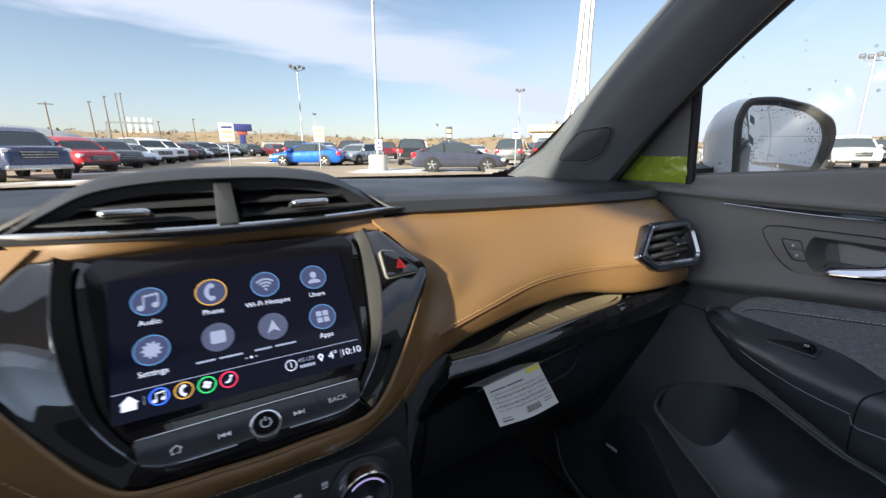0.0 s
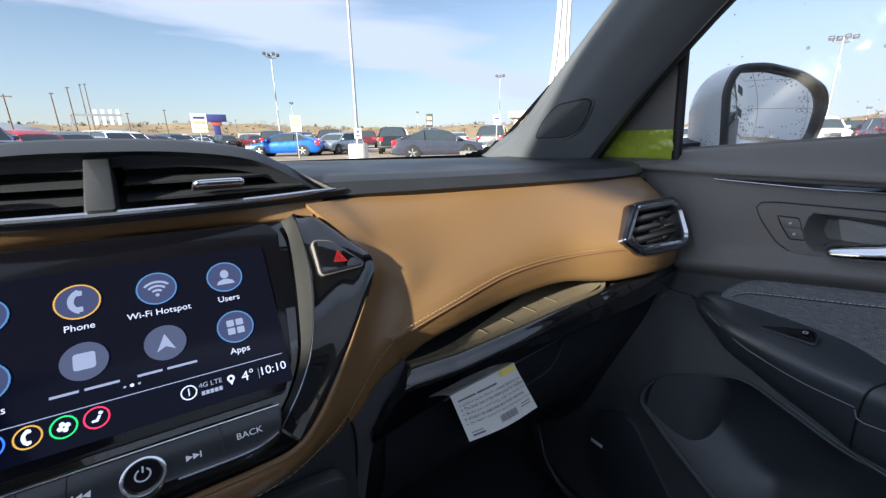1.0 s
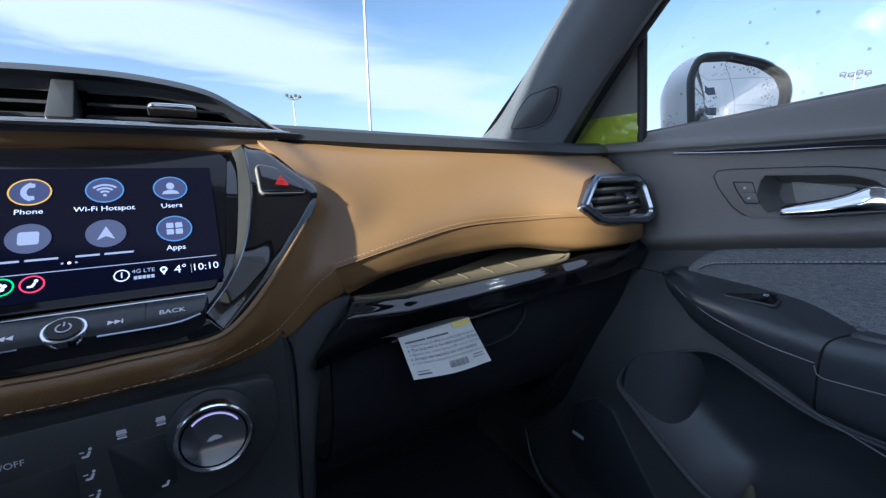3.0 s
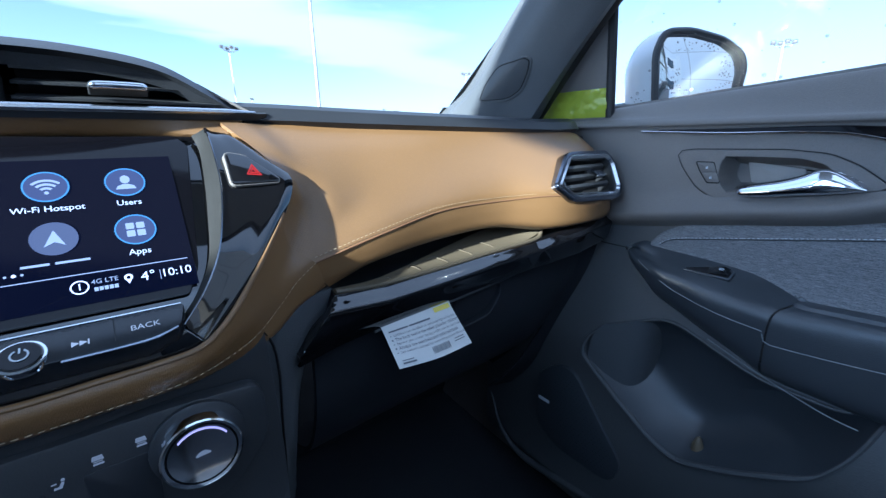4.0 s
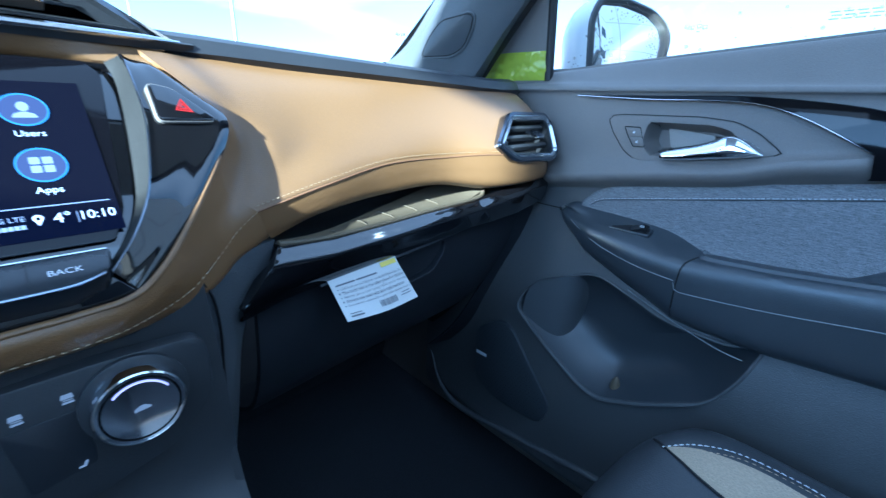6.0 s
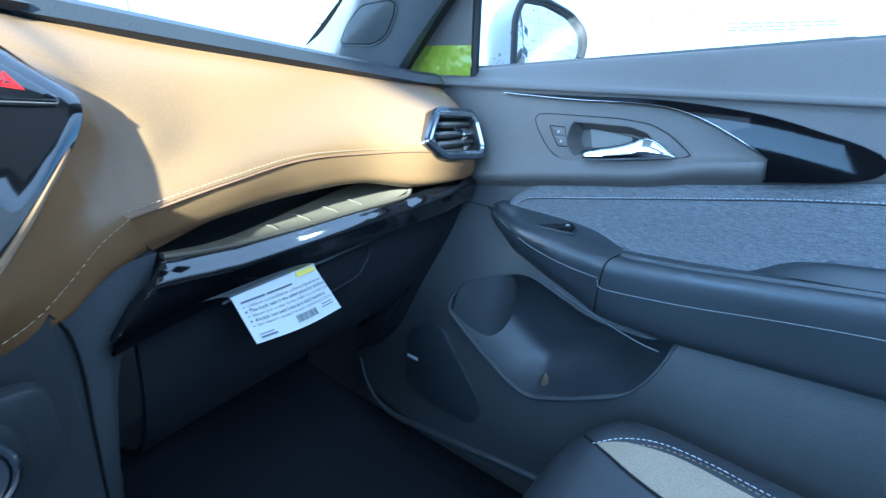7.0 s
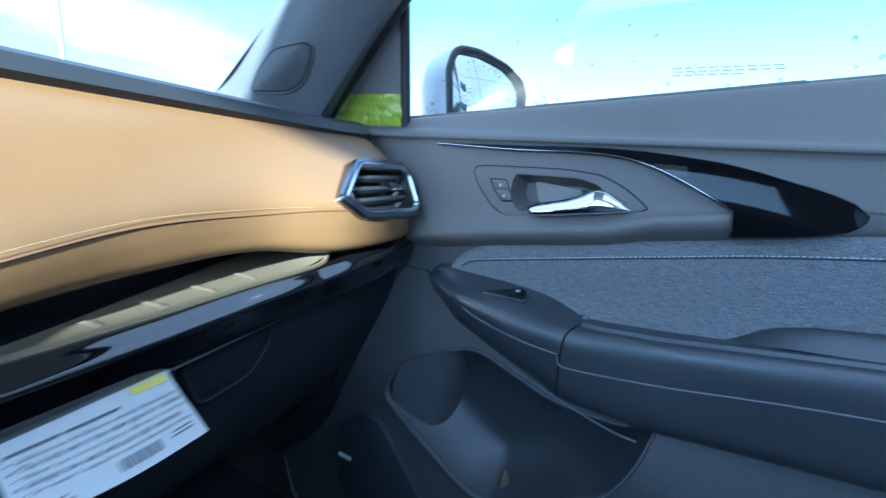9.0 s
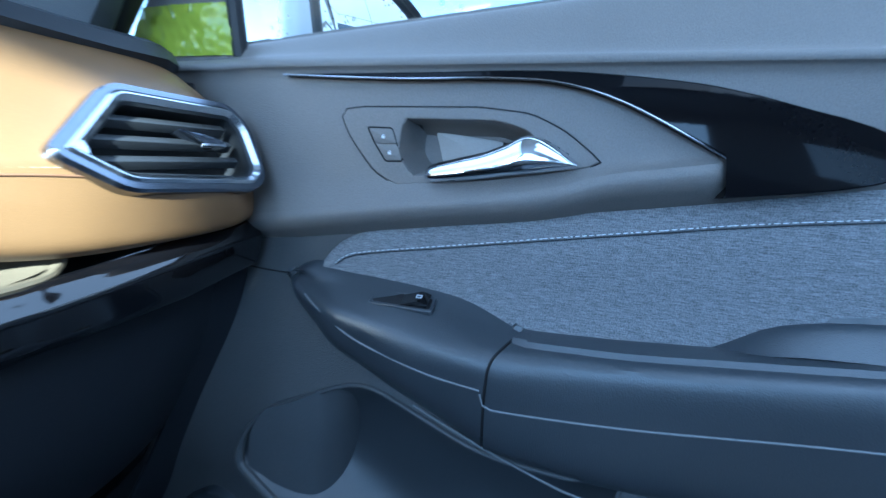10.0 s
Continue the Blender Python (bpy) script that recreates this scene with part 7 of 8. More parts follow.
F = Face((px - 0.02, py - 0.11, pz + 1.32), (math.cos(a0), -math.sin(a0), 0), (0, 0, 1))
board = part("small_sign", plate(F, rounded(box2(-0.16, -0.26, 0.20, 0.26), 0.02), -0.01, 0.01, 0.004), SIGNWHITE, post, "small white parking sign")
FS = Face(F.p(0, 0, 0.011), F.u, F.v)
part("sign_mark", flat(FS, [circle(0.02, 0.08, 0.07, 16), box2(-0.10, -0.16, 0.14, -0.08)], 0.002), SIGNBLUE, board)


def lot_sign(x, y, h, w, tall, panel, bars, label):
    z0 = gz(x, y)
    ob = thing("parking_sign", (x, y, z0), label, "sign", "car park signs")
    part("post", tube([(x, y, z0), (x, y, z0 + h)], 0.04, 8), STEEL, ob)
    a = math.atan2(x, y)
    F = Face((x - 0.05 * math.sin(a), y - 0.05 * math.cos(a), z0 + h - tall / 2), (math.cos(a), -math.sin(a), 0), (0, 0, 1))
    b = part("panel", plate(F, rounded(box2(-w / 2, -tall / 2, w / 2, tall / 2), 0.03), -0.01, 0.02, 0.005), panel, ob)
    FB = Face(F.p(0, 0, 0.021), F.u, F.v)
    for i, (b0, b1, col) in enumerate(bars):
        part("print_bar", flat(FB, [box2(-w * 0.36, tall * b0, w * 0.36, tall * b1)], 0.004), col, b)
    return ob


lot_sign(1.30, 27.4, 2.55, 0.78, 1.02, SIGNWHITE, ((0.22, 0.34, SIGNBLUE), (-0.05, 0.10, SIGNTAN), (-0.30, -0.22, SIGNTAN)), "white parking sign with coloured bars on a grey post")
lot_sign(5.85, 24.4, 2.35, 0.56, 0.86, SIGNWHITE, ((0.16, 0.34, SIGNTAN), (-0.20, -0.02, SIGNTAN)), "white parking sign with tan print on a grey post")
lot_sign(16.1, 27.0, 2.7, 0.50, 0.95, DARKSTEEL, ((0.05, 0.30, SIGNTAN), (-0.30, -0.1, SIGNWHITE)), "dark parking sign on a grey post")
lot_sign(17.4, 20.8, 2.35, 0.45, 0.6, SIGNWHITE, ((0.0, 0.25, SIGNBLUE),), "small white parking sign on a grey post")
lot_sign(19.0, 17.6, 2.1, 0.42, 0.55, SIGNWHITE, ((0.0, 0.25, SIGNRED),), "small white parking sign on a grey post")

# blue roadside sign
bs = polar(4.4, 90)
z0 = gz(bs.x, bs.y)
bsign = thing("road_sign", (bs.x, bs.y, z0), "large dark blue roadside sign on a wide stem", "sign")
box_part("stem", (bs.x - 0.55, bs.y - 0.3, z0), (bs.x + 0.55, bs.y + 0.3, z0 + 4.0), SIGNBLUE, bsign, 0.03)
box_part("band", (bs.x - 0.9, bs.y - 0.35, z0 + 3.6), (bs.x + 0.9, bs.y + 0.35, z0 + 4.3), SIGNRED, bsign, 0.03)
box_part("head", (bs.x - 1.75, bs.y - 0.5, z0 + 4.3), (bs.x + 1.75, bs.y + 0.5, z0 + 5.6), SIGNBLUE, bsign, 0.05)

# white spire and the low building at its foot
tw0 = polar(47.6, 62)
tz = gz(tw0.x, tw0.y)
right = Vector((math.cos(radians(47.6)), -math.sin(radians(47.6)), 0))
spire = thing("white_spire", (tw0.x, tw0.y, tz), "tall white tapering twin-bladed spire", "monument")
for sgn, off in ((-1, -0.31), (1, 0.31)):
    pts = []
    for t in range(9):
        q = t / 8
        c = tw0 + Vector((math.sin(radians(47.6)), math.cos(radians(47.6)), 0)) * (0.10 if sgn > 0 else 0.0) + right * (off * (0.85 + 0.3 * q) + sgn * 2.3 * (1 - q) ** 5 + 0.55 * q)
        pts.append(Vector((c.x, c.y, tz + 30 * q)))
    ahead = Vector((right.y, -right.x, 0))
    rows = [[p - right * w + ahead * 0.2, p - right * w - ahead * 0.4, p + right * w - ahead * 0.4, p + right * w + ahead * 0.2] for p, w in zip(pts, [0.44, 0.40, 0.37, 0.37, 0.38, 0.385, 0.39, 0.40, 0.41])]
    part("blade", sheet(rows, 24, 8, 0.25, (tw0.x * 3, tw0.y * 3, 10)), CLAD, spire, "white clad blade")
lb = polar(45.0, 58)
hall = thing("low_building", (lb.x, lb.y, gz(lb.x, lb.y)), "low flat-roofed pale building at the foot of the spire", "building")
LBF = Face((lb.x, lb.y, gz(lb.x, lb.y)), right, (0, 0, 1))
part("wall", plate(LBF, box2(-3.0, 0, 9.0, 3.3), -6, 0, 0.02), CONCRETE, hall)
part("roof", plate(LBF, box2(-3.6, 3.3, 9.6, 4.1), -6.6, 0.7, 0.05), SIGNTAN, hall, "flat tan roof edge")
part("roof_vent", plate(LBF, box2(-0.6, 4.1, 0.2, 4.8), -3, -2, 0.05), DARKSTEEL, hall)
for k in range(5):
    part("window", plate(LBF, box2(-2.4 + 2.2 * k, 1.0, -0.9 + 2.2 * k, 2.5), -0.05, 0.03, 0.01), SHOPGLASS, hall)

# utility poles, gantry and pale sheds on the far side of the road
for az, d, h, cross in ((-13.0, 110, 9.6, True), (-9.7, 115, 10.5, False), (-8.4, 120, 12.2, False), (-7.4, 150, 15.8, False), (-7.0, 150, 16.0, False), (-0.6, 130, 8.6, False), (-4.0, 128, 7.6, False), (6.5, 200, 9.0, False)):
    p = polar(az, d)
    z0 = gz(p.x, p.y)
    up = thing("utility_pole", (p.x, p.y, z0), "weathered wooden utility pole", "utility pole", "utility poles")
    part("pole", tube([(p.x, p.y, z0), (p.x - 0.12, p.y, z0 + h)], 0.16, 8, 6, taper=lambda t: 1 - 0.35 * t), WOODPOLE, up)
    if cross:
        part("crossarm", brick((p.x - 1.2, p.y - 0.08, z0 + h - 0.5), (p.x + 1.0, p.y + 0.08, z0 + h - 0.3)), WOODPOLE, up)
    else:
        part("cap", brick((p.x - 0.35, p.y - 0.08, z0 + h - 0.2), (p.x + 0.30, p.y + 0.08, z0 + h)), DARKSTEEL, up)
ga = polar(-6.2, 140)
z0 = gz(ga.x, ga.y)
gantry = thing("sign_gantry", (ga.x, ga.y, z0), "pale sign gantry with upright panels", "gantry")
box_part("beam", (ga.x - 6, ga.y - 0.2, z0 + 7.4), (ga.x + 4.2, ga.y + 0.2, z0 + 7.9), STEEL, gantry)
box_part("left_leg", (ga.x - 6.2, ga.y - 0.2, z0), (ga.x - 5.8, ga.y + 0.2, z0 + 7.6), STEEL, gantry)
for k in range(4):
    box_part("panel", (ga.x - 1.6 + 1.55 * k, ga.y - 0.1, z0 + 5.2), (ga.x - 0.9 + 1.55 * k, ga.y + 0.1, z0 + 9.0), SIGNWHITE, gantry)
shed_rng = random.Random(3)
for az, d, w, h in ((-11.2, 170, 7, 3.0), (-6.6, 165, 5, 2.6), (-4.6, 180, 4, 3.4), (7.8, 220, 10, 3.0), (14.0, 260, 12, 3.2), (18.0, 230, 8, 3.0)):
    p = polar(az, d)
    z0 = 1.0 + gz(p.x, p.y)
    sh = thing("shed", (p.x, p.y, z0), "pale low shed beyond the road", "building", "far sheds")
    box_part("wall", (p.x - w / 2, p.y - 2, z0 - 1), (p.x + w / 2, p.y + 2, z0 + h), CLAD if shed_rng.random() < 0.6 else CONCRETE, sh)
    box_part("roof", (p.x - w / 2 - 0.3, p.y - 2.3, z0 + h), (p.x + w / 2 + 0.3, p.y + 2.3, z0 + h + 0.35), STEEL, sh)
    for k in range(2):
        box_part("door", (p.x - w / 4 + k * w / 3, p.y - 2.06, z0 - 1), (p.x - w / 4 + k * w / 3 + 1.4, p.y - 1.98, z0 + h * 0.6), DARKSTEEL, sh)
ar = polar(-17.5, 190)
arena = thing("domed_hall", (ar.x, ar.y, gz(ar.x, ar.y)), "grey saddle-roofed hall in the distance", "building")
rows = [[(ar.x + a * 26, ar.y + b * 18, gz(ar.x, ar.y) + 1.5 + 6.8 * math.sqrt(max(0, 1 - a * a * 0.98)) * (1 - 0.35 * b * b)) for b in (-1, -0.5, 0, 0.5, 1)] for a in (-1, -0.8, -0.4, 0, 0.4, 0.8, 1)]
part("roof", sheet(rows, 24, 12, 0.5, (ar.x, ar.y, -30)), STEEL, arena)
part("wall", lathe(Face((ar.x, ar.y, gz(ar.x, ar.y) - 1), (1, 0, 0), (0, 1, 0)), [(24, 0), (24, 4.2), (20, 4.4)], 32), CONCRETE, arena)
fence = thing("guard_rail", (0, 100, gz(0, 100)), "low steel guard rail along the road", "guard rail")
for k in range(26):
    az = -20 + 1.6 * k
    p = polar(az, 105)
    part("rail_post", brick((p.x - 0.08, p.y - 0.08, gz(p.x, p.y)), (p.x + 0.08, p.y + 0.08, gz(p.x, p.y) + 0.95)), WOODPOLE, fence)
part("rail", tube([polar(-20 + 2 * k, 105, gz(*polar(-20 + 2 * k, 105)[:2]) + 0.8) for k in range(21)], 0.14, 6, 40), STEEL, fence)

# white building behind the car, seen in the wing mirror
BY = -6.5
white = thing("white_building", (2, BY, 0), "white panelled building with a glazed door behind the car", "building")
box_part("wall", (-9.0, BY - 3, -0.3), (14.0, BY, 6.5), CLAD, white)
for x in (-1.2, 1.9, 4.6, 7.3):
    box_part("panel_joint", (x - 0.02, BY - 0.01, 0.0), (x + 0.02, BY + 0.006, 6.4), STEEL, white)
for z in (1.9, 3.9):
    box_part("panel_joint", (-9, BY - 0.01, z - 0.02), (14, BY + 0.006, z + 0.02), STEEL, white)
dr = part("overhead_door", brick((-0.2, BY - 0.02, 0.0), (1.2, BY + 0.05, 3.4), 0.01), SIGNWHITE, white, "white overhead door with glazed panels")
for k in range(4):
    part("glazing", brick((0.02, BY + 0.03, 0.35 + 0.78 * k), (0.98, BY + 0.065, 0.95 + 0.78 * k), 0.01), SHOPGLASS if k in (1, 3) else CLAD, dr)
box_part("door_frame", (1.2, BY - 0.02, 0.0), (1.38, BY + 0.10, 3.6), SIGNWHITE, white)

# ---- parked cars ----
TYRE = mat("tyre_rubber", (0.02, 0.02, 0.021), 0.85, vary=0.2)
RIMMAT = mat("alloy_rim", (0.45, 0.46, 0.48), 0.3, metal=0.9)
CARGLASS = mat("car_window_glass", (0.035, 0.045, 0.055), 0.08, vary=0.15)
LAMP = mat("headlamp", (0.70, 0.72, 0.74), 0.12, vary=0.1)
TAIL = mat("tail_lamp", (0.55, 0.02, 0.03), 0.2)
BLACKTRIM = mat("black_trim", (0.012, 0.012, 0.013), 0.45)


def paint(name, color, metal=0.25):
    return mat(name, color, 0.25, metal=metal, vary=0.05, coat=0.7, big=1.5, scale=60, spec=0.5)


FORMS = {
    "sedan": dict(L=4.75, W=1.84, wheel=0.33, base=2.75, low=0.22, body=[(0, 0.50), (0.015, 0.66), (0.06, 0.76), (0.27, 0.93), (0.60, 0.97), (0.86, 1.02), (0.975, 0.98), (1.0, 0.66)],
                  top=[(0.255, 0.90), (0.40, 1.34), (0.50, 1.44), (0.66, 1.42), (0.80, 1.20), (0.90, 1.00)]),
    "suv": dict(L=4.75, W=1.92, wheel=0.38, base=2.85, low=0.30, body=[(0, 0.60), (0.012, 0.86), (0.05, 0.98), (0.25, 1.08), (0.60, 1.10), (0.96, 1.14), (0.99, 1.05), (1.0, 0.62)],
                top=[(0.235, 1.04), (0.35, 1.52), (0.43, 1.68), (0.62, 1.73), (0.88, 1.70), (0.975, 1.10)]),
    "wagon": dict(L=5.15, W=2.02, wheel=0.40, base=2.95, low=0.32, body=[(0, 0.65), (0.010, 0.98), (0.04, 1.10), (0.24, 1.18), (0.60, 1.20), (0.97, 1.22), (0.99, 1.1), (1.0, 0.66)],
                  top=[(0.23, 1.14), (0.33, 1.66), (0.40, 1.84), (0.62, 1.88), (0.92, 1.86), (0.985, 1.18)]),
    "pickup": dict(L=5.8, W=2.02, wheel=0.41, base=3.6, low=0.38, body=[(0, 0.70), (0.010, 1.10), (0.03, 1.18), (0.23, 1.26), (0.60, 1.26), (0.985, 1.28), (0.995, 1.2), (1.0, 0.72)],
                   top=[(0.22, 1.22), (0.31, 1.72), (0.37, 1.88), (0.50, 1.90), (0.60, 1.86), (0.64, 1.24)])}


def along(prof, f):
    for (a, za), (b, zb) in zip(prof, prof[1:]):
        if a <= f <= b:
            t = (f - a) / (b - a) if b > a else 0
            return za + (zb - za) * t
    return prof[-1][1]


def parked_car(form, coat, label):
    """A parked car at the origin, its nose along +x: body, glasshouse, roof, wheels, lamps, grille, mirrors."""
    f = FORMS[form]
    L, W, wr = f["L"], f["W"], f["wheel"]
    ob = thing("parked_car", (0, 0, 0), label, "car", "parked cars")
    X = lambda q: L / 2 - q * L
    rows = []
    for q in (0.0, 0.012, 0.05, 0.12, 0.20, 0.26, 0.40, 0.55, 0.70, 0.85, 0.95, 0.985, 1.0):
        z1 = along(f["body"], q)
        nose = 1 - 0.16 * max(0, (0.10 - q) / 0.10) ** 2 - 0.10 * max(0, (q - 0.90) / 0.10) ** 2
        w = W / 2 * nose
        z0 = f["low"] + 0.06 * (max(0, (0.05 - q) / 0.05) + max(0, (q - 0.95) / 0.05))
        zm = z0 + (z1 - z0) * 0.62
        half = [(w * 0.86, z0), (w * 0.97, z0 + 0.10), (w, zm - 0.08), (w * 0.985, zm + 0.05), (w * 0.93, z1 - 0.03), (w * 0.82, z1 + 0.005), (w * 0.45, z1 + 0.03)]
        rows.append([(X(q), y, z) for y, z in half] + [(X(q), 0, z1 + 0.035)] + [(X(q), -y, z) for y, z in reversed(half)])
    bm = sheet(rows, 44, 34, 0.0)
    for end in (0, 1):
        pts = crom(rows[0] if end == 0 else rows[-1], 34)
        bm.faces.new([bm.verts.new(p) for p in pts])
    bmesh.ops.remove_doubles(bm, verts=list(bm.verts), dist=0.0005)
    part("body", bm, coat, ob, sharp=50)
    # glasshouse and roof
    q0, q1 = f["top"][0][0], f["top"][-1][0]
    grows, rrows = [], []
    for i in range(15):
        q = q0 + (q1 - q0) * i / 14
        z1, zb = along(f["top"], q), along(f["body"], q) - 0.02
        h = max(0.02, z1 - zb)
        w = W / 2 * 0.93
        lean = 0.30 * h
        half = [(w, zb), (w - lean * 0.35, zb + h * 0.45), (w - lean * 0.85, zb + h * 0.88), (w - lean * 1.25, z1)]
        grows.append([(X(q), y, z) for y, z in half] + [(X(q), 0, z1 + 0.02)] + [(X(q), -y, z) for y, z in reversed(half)])
        if h > 0.30:
            rrows.append([(X(q), w - lean * 0.80, zb + h * 0.87), (X(q), w - lean * 1.1, z1 + 0.005), (X(q), (w - lean) * 0.4, z1 + 0.03), (X(q), 0, z1 + 0.034), (X(q), -(w - lean) * 0.4, z1 + 0.03), (X(q), -(w - lean * 1.1), z1 + 0.005), (X(q), -(w - lean * 0.80), zb + h * 0.87)])
    part("windows", sheet(grows, 30, 22, 0.0), CARGLASS, ob, "dark car windows")
    mid = [r for r in rrows if f["top"][1][0] - 0.02 <= (L / 2 - r[0][0]) / L <= f["top"][-2][0] + 0.03]
    part("roof", sheet(mid, 14, 14, 0.012, (0, 0, 0)), coat, ob)
    for s in (1, -1):
        for i0, i1 in ((0, 1), (-2, -1)):
            pa, pb = f["top"][i0], f["top"][i1]
            pts = []
            for t in (0, 0.33, 0.66, 1.0):
                q = pa[0] + (pb[0] - pa[0]) * t
                z1, zb = along(f["top"], q), along(f["body"], q) - 0.02
                h = max(0.02, z1 - zb)
                pts.append((X(q), s * (W / 2 * 0.93 - 0.30 * h * 0.95 + 0.012), zb + h * 0.90))
            part("pillar", tube(pts, 0.045, 6, 10), coat, ob)
        qm = (f["top"][2][0] + f["top"][-2][0]) / 2
        z1, zb = along(f["top"], qm), along(f["body"], qm)
        part("pillar", tube([(X(qm), s * W / 2 * 0.94, zb), (X(qm) - 0.05, s * (W / 2 * 0.93 - 0.3 * (z1 - zb) * 0.8), zb + (z1 - zb) * 0.86)], 0.04, 6, 6), BLACKTRIM, ob)
        mq = f["top"][0][0] + 0.05
        part("door_mirror", brick((X(mq) - 0.10, min(s * W / 2, s * (W / 2 + 0.17)), along(f["body"], mq) + 0.0), (X(mq) + 0.08, max(s * W / 2, s * (W / 2 + 0.17)), along(f["body"], mq) + 0.14), 0.04), coat, ob)
        for wx in (f["base"] / 2 + 0.06, -f["base"] / 2 + 0.06):
            wf = Face((wx, s * (W / 2 - 0.12), wr), (-s, 0, 0), (0, 0, 1))
            part("wheel_arch", lathe(wf, [(wr + 0.07, -0.10), (wr + 0.07, 0.128), (wr + 0.03, 0.130)], 24), BLACKTRIM, ob)
            tyre = part("tyre", lathe(wf, [(wr * 0.95, -0.12), (wr, -0.06), (wr, 0.10), (wr * 0.94, 0.138), (wr * 0.72, 0.142)], 24), TYRE, ob)
            part("rim", lathe(wf, [(wr * 0.72, 0.10), (wr * 0.70, 0.146), (wr * 0.62, 0.140), (wr * 0.20, 0.135)], 24), BLACKTRIM, tyre)
            bmr = bmesh.new()
            for k in range(5):
                a = 2 * math.pi * k / 5 + 0.3
                plate(wf, [(wr * 0.10 * math.cos(a + 1.5), wr * 0.10 * math.sin(a + 1.5)), (wr * 0.10 * math.cos(a - 1.5), wr * 0.10 * math.sin(a - 1.5)), (wr * 0.66 * math.cos(a - 0.16), wr * 0.66 * math.sin(a - 0.16)), (wr * 0.66 * math.cos(a + 0.16), wr * 0.66 * math.sin(a + 0.16))], 0.13, 0.155, 0.004, bmr)
            part("spokes", bmr, RIMMAT, tyre)
        zf, zr = along(f["body"], 0.03) - 0.10, along(f["body"], 0.97) - 0.16
        hx = X(0.022)
        part("headlight", brick((hx - 0.30, min(s * W * 0.27, s * W * 0.475), zf - 0.09), (hx + 0.06, max(s * W * 0.27, s * W * 0.475), zf + 0.06), 0.05), LAMP, ob)
        tx = X(0.985)
        part("tail_light", brick((tx - 0.05, min(s * W * 0.31, s * W * 0.48), zr - 0.16), (tx + 0.22, max(s * W * 0.31, s * W * 0.48), zr + 0.12), 0.04), TAIL, ob)
    gz1 = along(f["body"], 0.02) - 0.10
    gx = X(0.0)
    grille = part("grille", brick((gx - 0.12, -W * 0.25, gz1 - 0.26), (gx + 0.015, W * 0.25, gz1 + 0.02), 0.03), BLACKTRIM, ob)
    for k in range(3):
        part("grille_bar", brick((gx - 0.02, -W * 0.245, gz1 - 0.22 + 0.09 * k), (gx + 0.03, W * 0.245, gz1 - 0.19 + 0.09 * k), 0.01), RIMMAT, grille)
    part("front_bumper", brick((gx - 0.35, -W * 0.45, f["low"] + 0.02), (gx + 0.04, W * 0.45, f["low"] + 0.20), 0.06), BLACKTRIM if form != "pickup" else RIMMAT, ob)
    part("rear_bumper", brick((X(1.0) - 0.03, -W * 0.45, f["low"] + 0.05), (X(1.0) + 0.3, W * 0.45, f["low"] + 0.24), 0.06), BLACKTRIM, ob)
    return ob


def stand(ob, x, y, heading):
    m = Matrix.Translation((x, y, gz(x, y))) @ Matrix.Rotation(radians(heading), 4, "Z")
    ob.matrix_basis = m
    return ob


def heading_of(dx, dy):
    return math.degrees(math.atan2(dy, dx))


FAR = heading_of(1.9, -2.7)
stand(parked_car("pickup", paint("navy_paint", (0.022, 0.032, 0.085)), "navy pickup truck with a broad chrome grille"), -6.6, 22.2, heading_of(1.7, -2.6))
stand(parked_car("suv", paint("red_paint", (0.42, 0.012, 0.020)), "deep red sport utility parked in the row"), -5.9, 27.6, heading_of(2.2, -2.5))
stand(parked_car("suv", paint("grey_paint", (0.09, 0.10, 0.115)), "dark grey crossover parked in the row"), -5.1, 31.4, FAR)
silver = stand(parked_car("sedan", paint("silver_paint", (0.55, 0.60, 0.64), 0.5), "silver sedan parked in the row"), -4.5, 34.9, FAR)
white_big = stand(parked_car("wagon", paint("white_paint", (0.74, 0.75, 0.76), 0.0), "white full-size sport utility parked in the row"), -3.9, 38.6, FAR)
stand(parked_car("sedan", paint("blue_paint", (0.010, 0.11, 0.55)), "bright blue compact car across the lane"), 6.15, 28.8, heading_of(-2.32, 1.4))
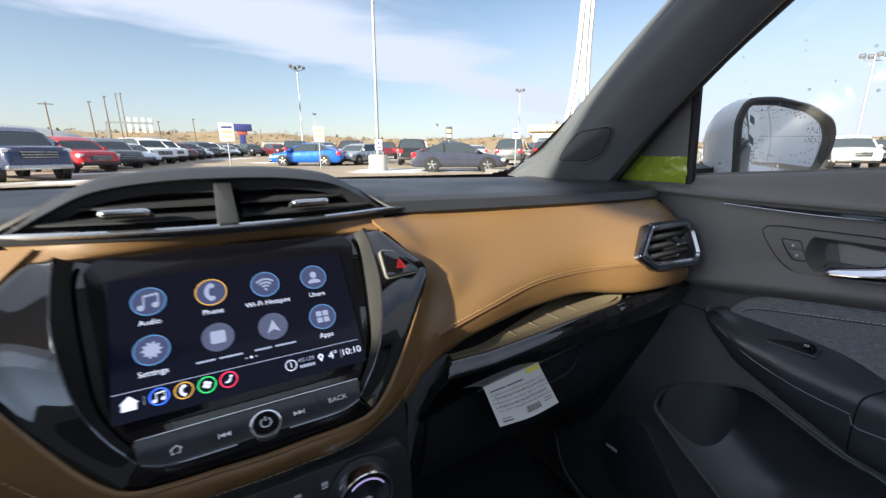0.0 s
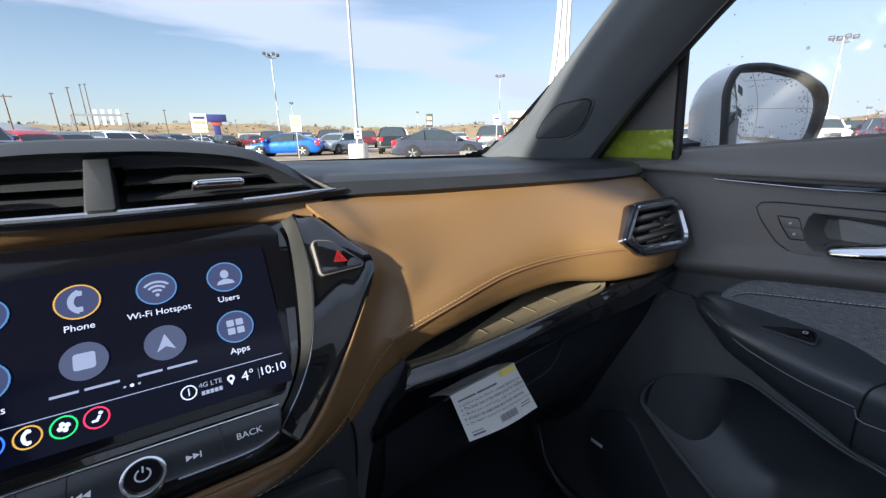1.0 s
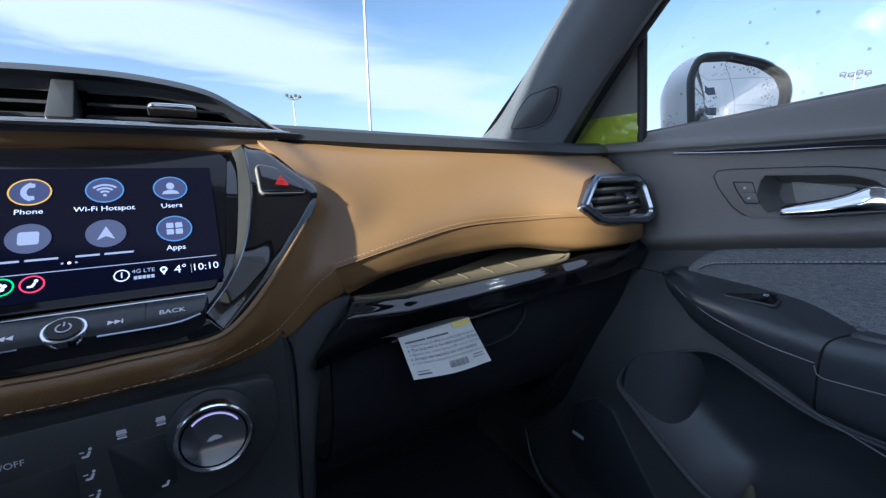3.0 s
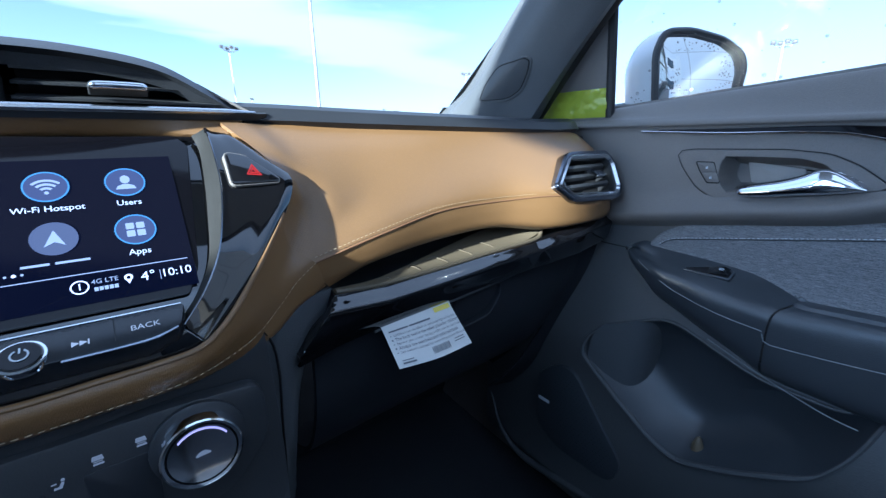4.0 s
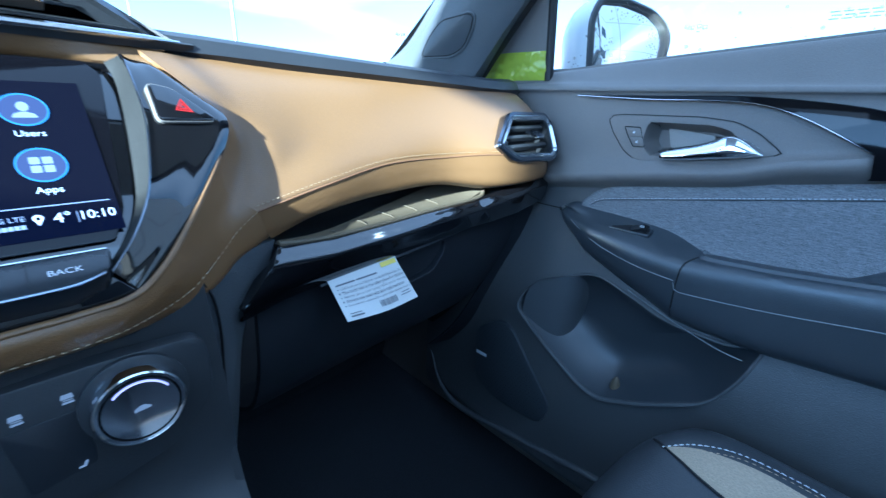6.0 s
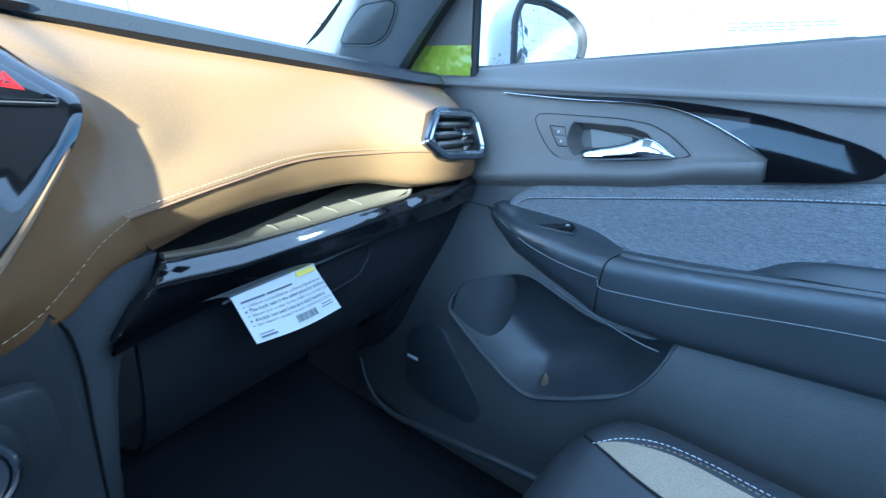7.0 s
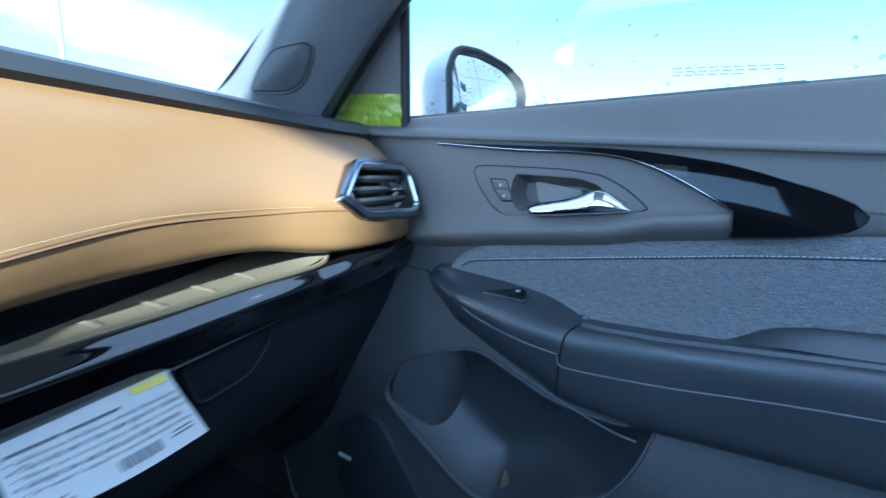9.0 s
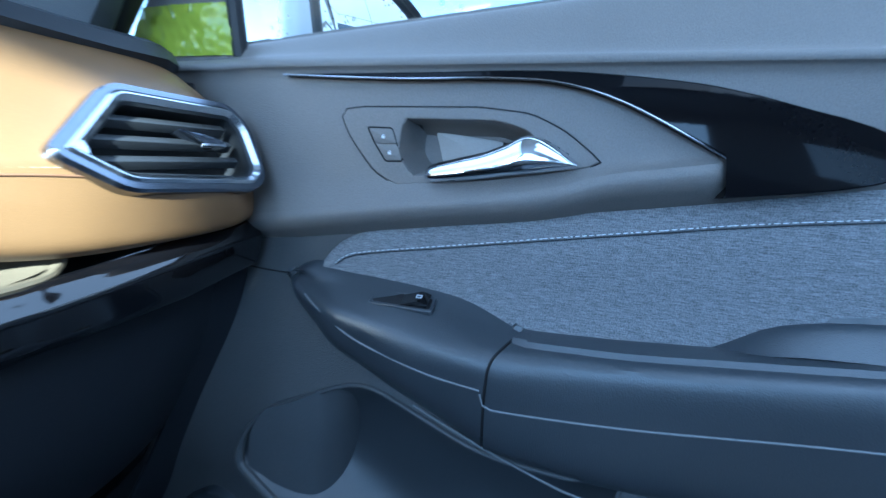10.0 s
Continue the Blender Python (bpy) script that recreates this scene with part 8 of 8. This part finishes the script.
stand(parked_car("sedan", paint("slate_paint", (0.045, 0.050, 0.075)), "slate blue sedan with pale headlamps"), 11.35, 18.1, heading_of(4.4, -2.6))
black_suv = stand(parked_car("suv", paint("black_paint", (0.018, 0.019, 0.022)), "black sport utility with red tail lamps"), 13.2, 27.2, heading_of(1.6, 3.0))
stand(parked_car("sedan", paint("pale_grey_paint", (0.42, 0.45, 0.48), 0.5), "pale grey hatchback beside the light pole"), 9.9, 29.5, heading_of(-2.0, -1.6))
stand(parked_car("suv", paint("charcoal_paint", (0.05, 0.052, 0.058)), "charcoal crossover with red tail lamps"), 19.5, 23.4, heading_of(2.6, 2.2))
navy_suv = stand(parked_car("wagon", paint("dark_blue_paint", (0.025, 0.032, 0.065)), "dark blue full-size sport utility"), 21.5, 18.6, heading_of(2.6, 2.0))
maroon = stand(parked_car("suv", paint("maroon_paint", (0.12, 0.015, 0.022)), "maroon crossover seen from behind"), 11.2, 34.5, heading_of(1.6, 3.0))

# the rest of the lot: further rows of the same kinds
lot = random.Random(8)
kinds = [silver, white_big, black_suv, navy_suv, maroon]


def repeat(src, x, y, heading):
    return copy_thing(src, Matrix.Translation((x, y, gz(x, y))) @ Matrix.Rotation(radians(heading), 4, "Z"))


for k in range(14):
    repeat(kinds[(k * 3 + 1) % 5], -3.3 + 0.75 * k, 42.6 + 3.9 * k, FAR)
for k in range(7):
    repeat(kinds[(k * 2) % 5], 3.0 + 2.9 * k, 66.0 + lot.uniform(-0.5, 0.5) - 2.0 * k, heading_of(0.3, -1))
for k in range(12):
    repeat(kinds[(k * 2 + 3) % 5], 9.0 + 2.8 * k, 47.0 - 1.6 * k + lot.uniform(-0.3, 0.3), heading_of(1.2, 2.6))
for k in range(9):
    repeat(kinds[(k + 2) % 5], -14.0 - 0.4 * k, 30 + 3.4 * k, heading_of(-1, 0.3))
for k in range(8):
    repeat(kinds[(k * 3) % 5], 31.0 + 0.9 * k, 15.5 - 3.1 * k, heading_of(-1.0, -0.55))
for k in range(8):
    repeat(kinds[(k * 2 + 1) % 5], 43.0 + 1.0 * k, 20.5 - 3.1 * k, heading_of(1.0, 0.55))
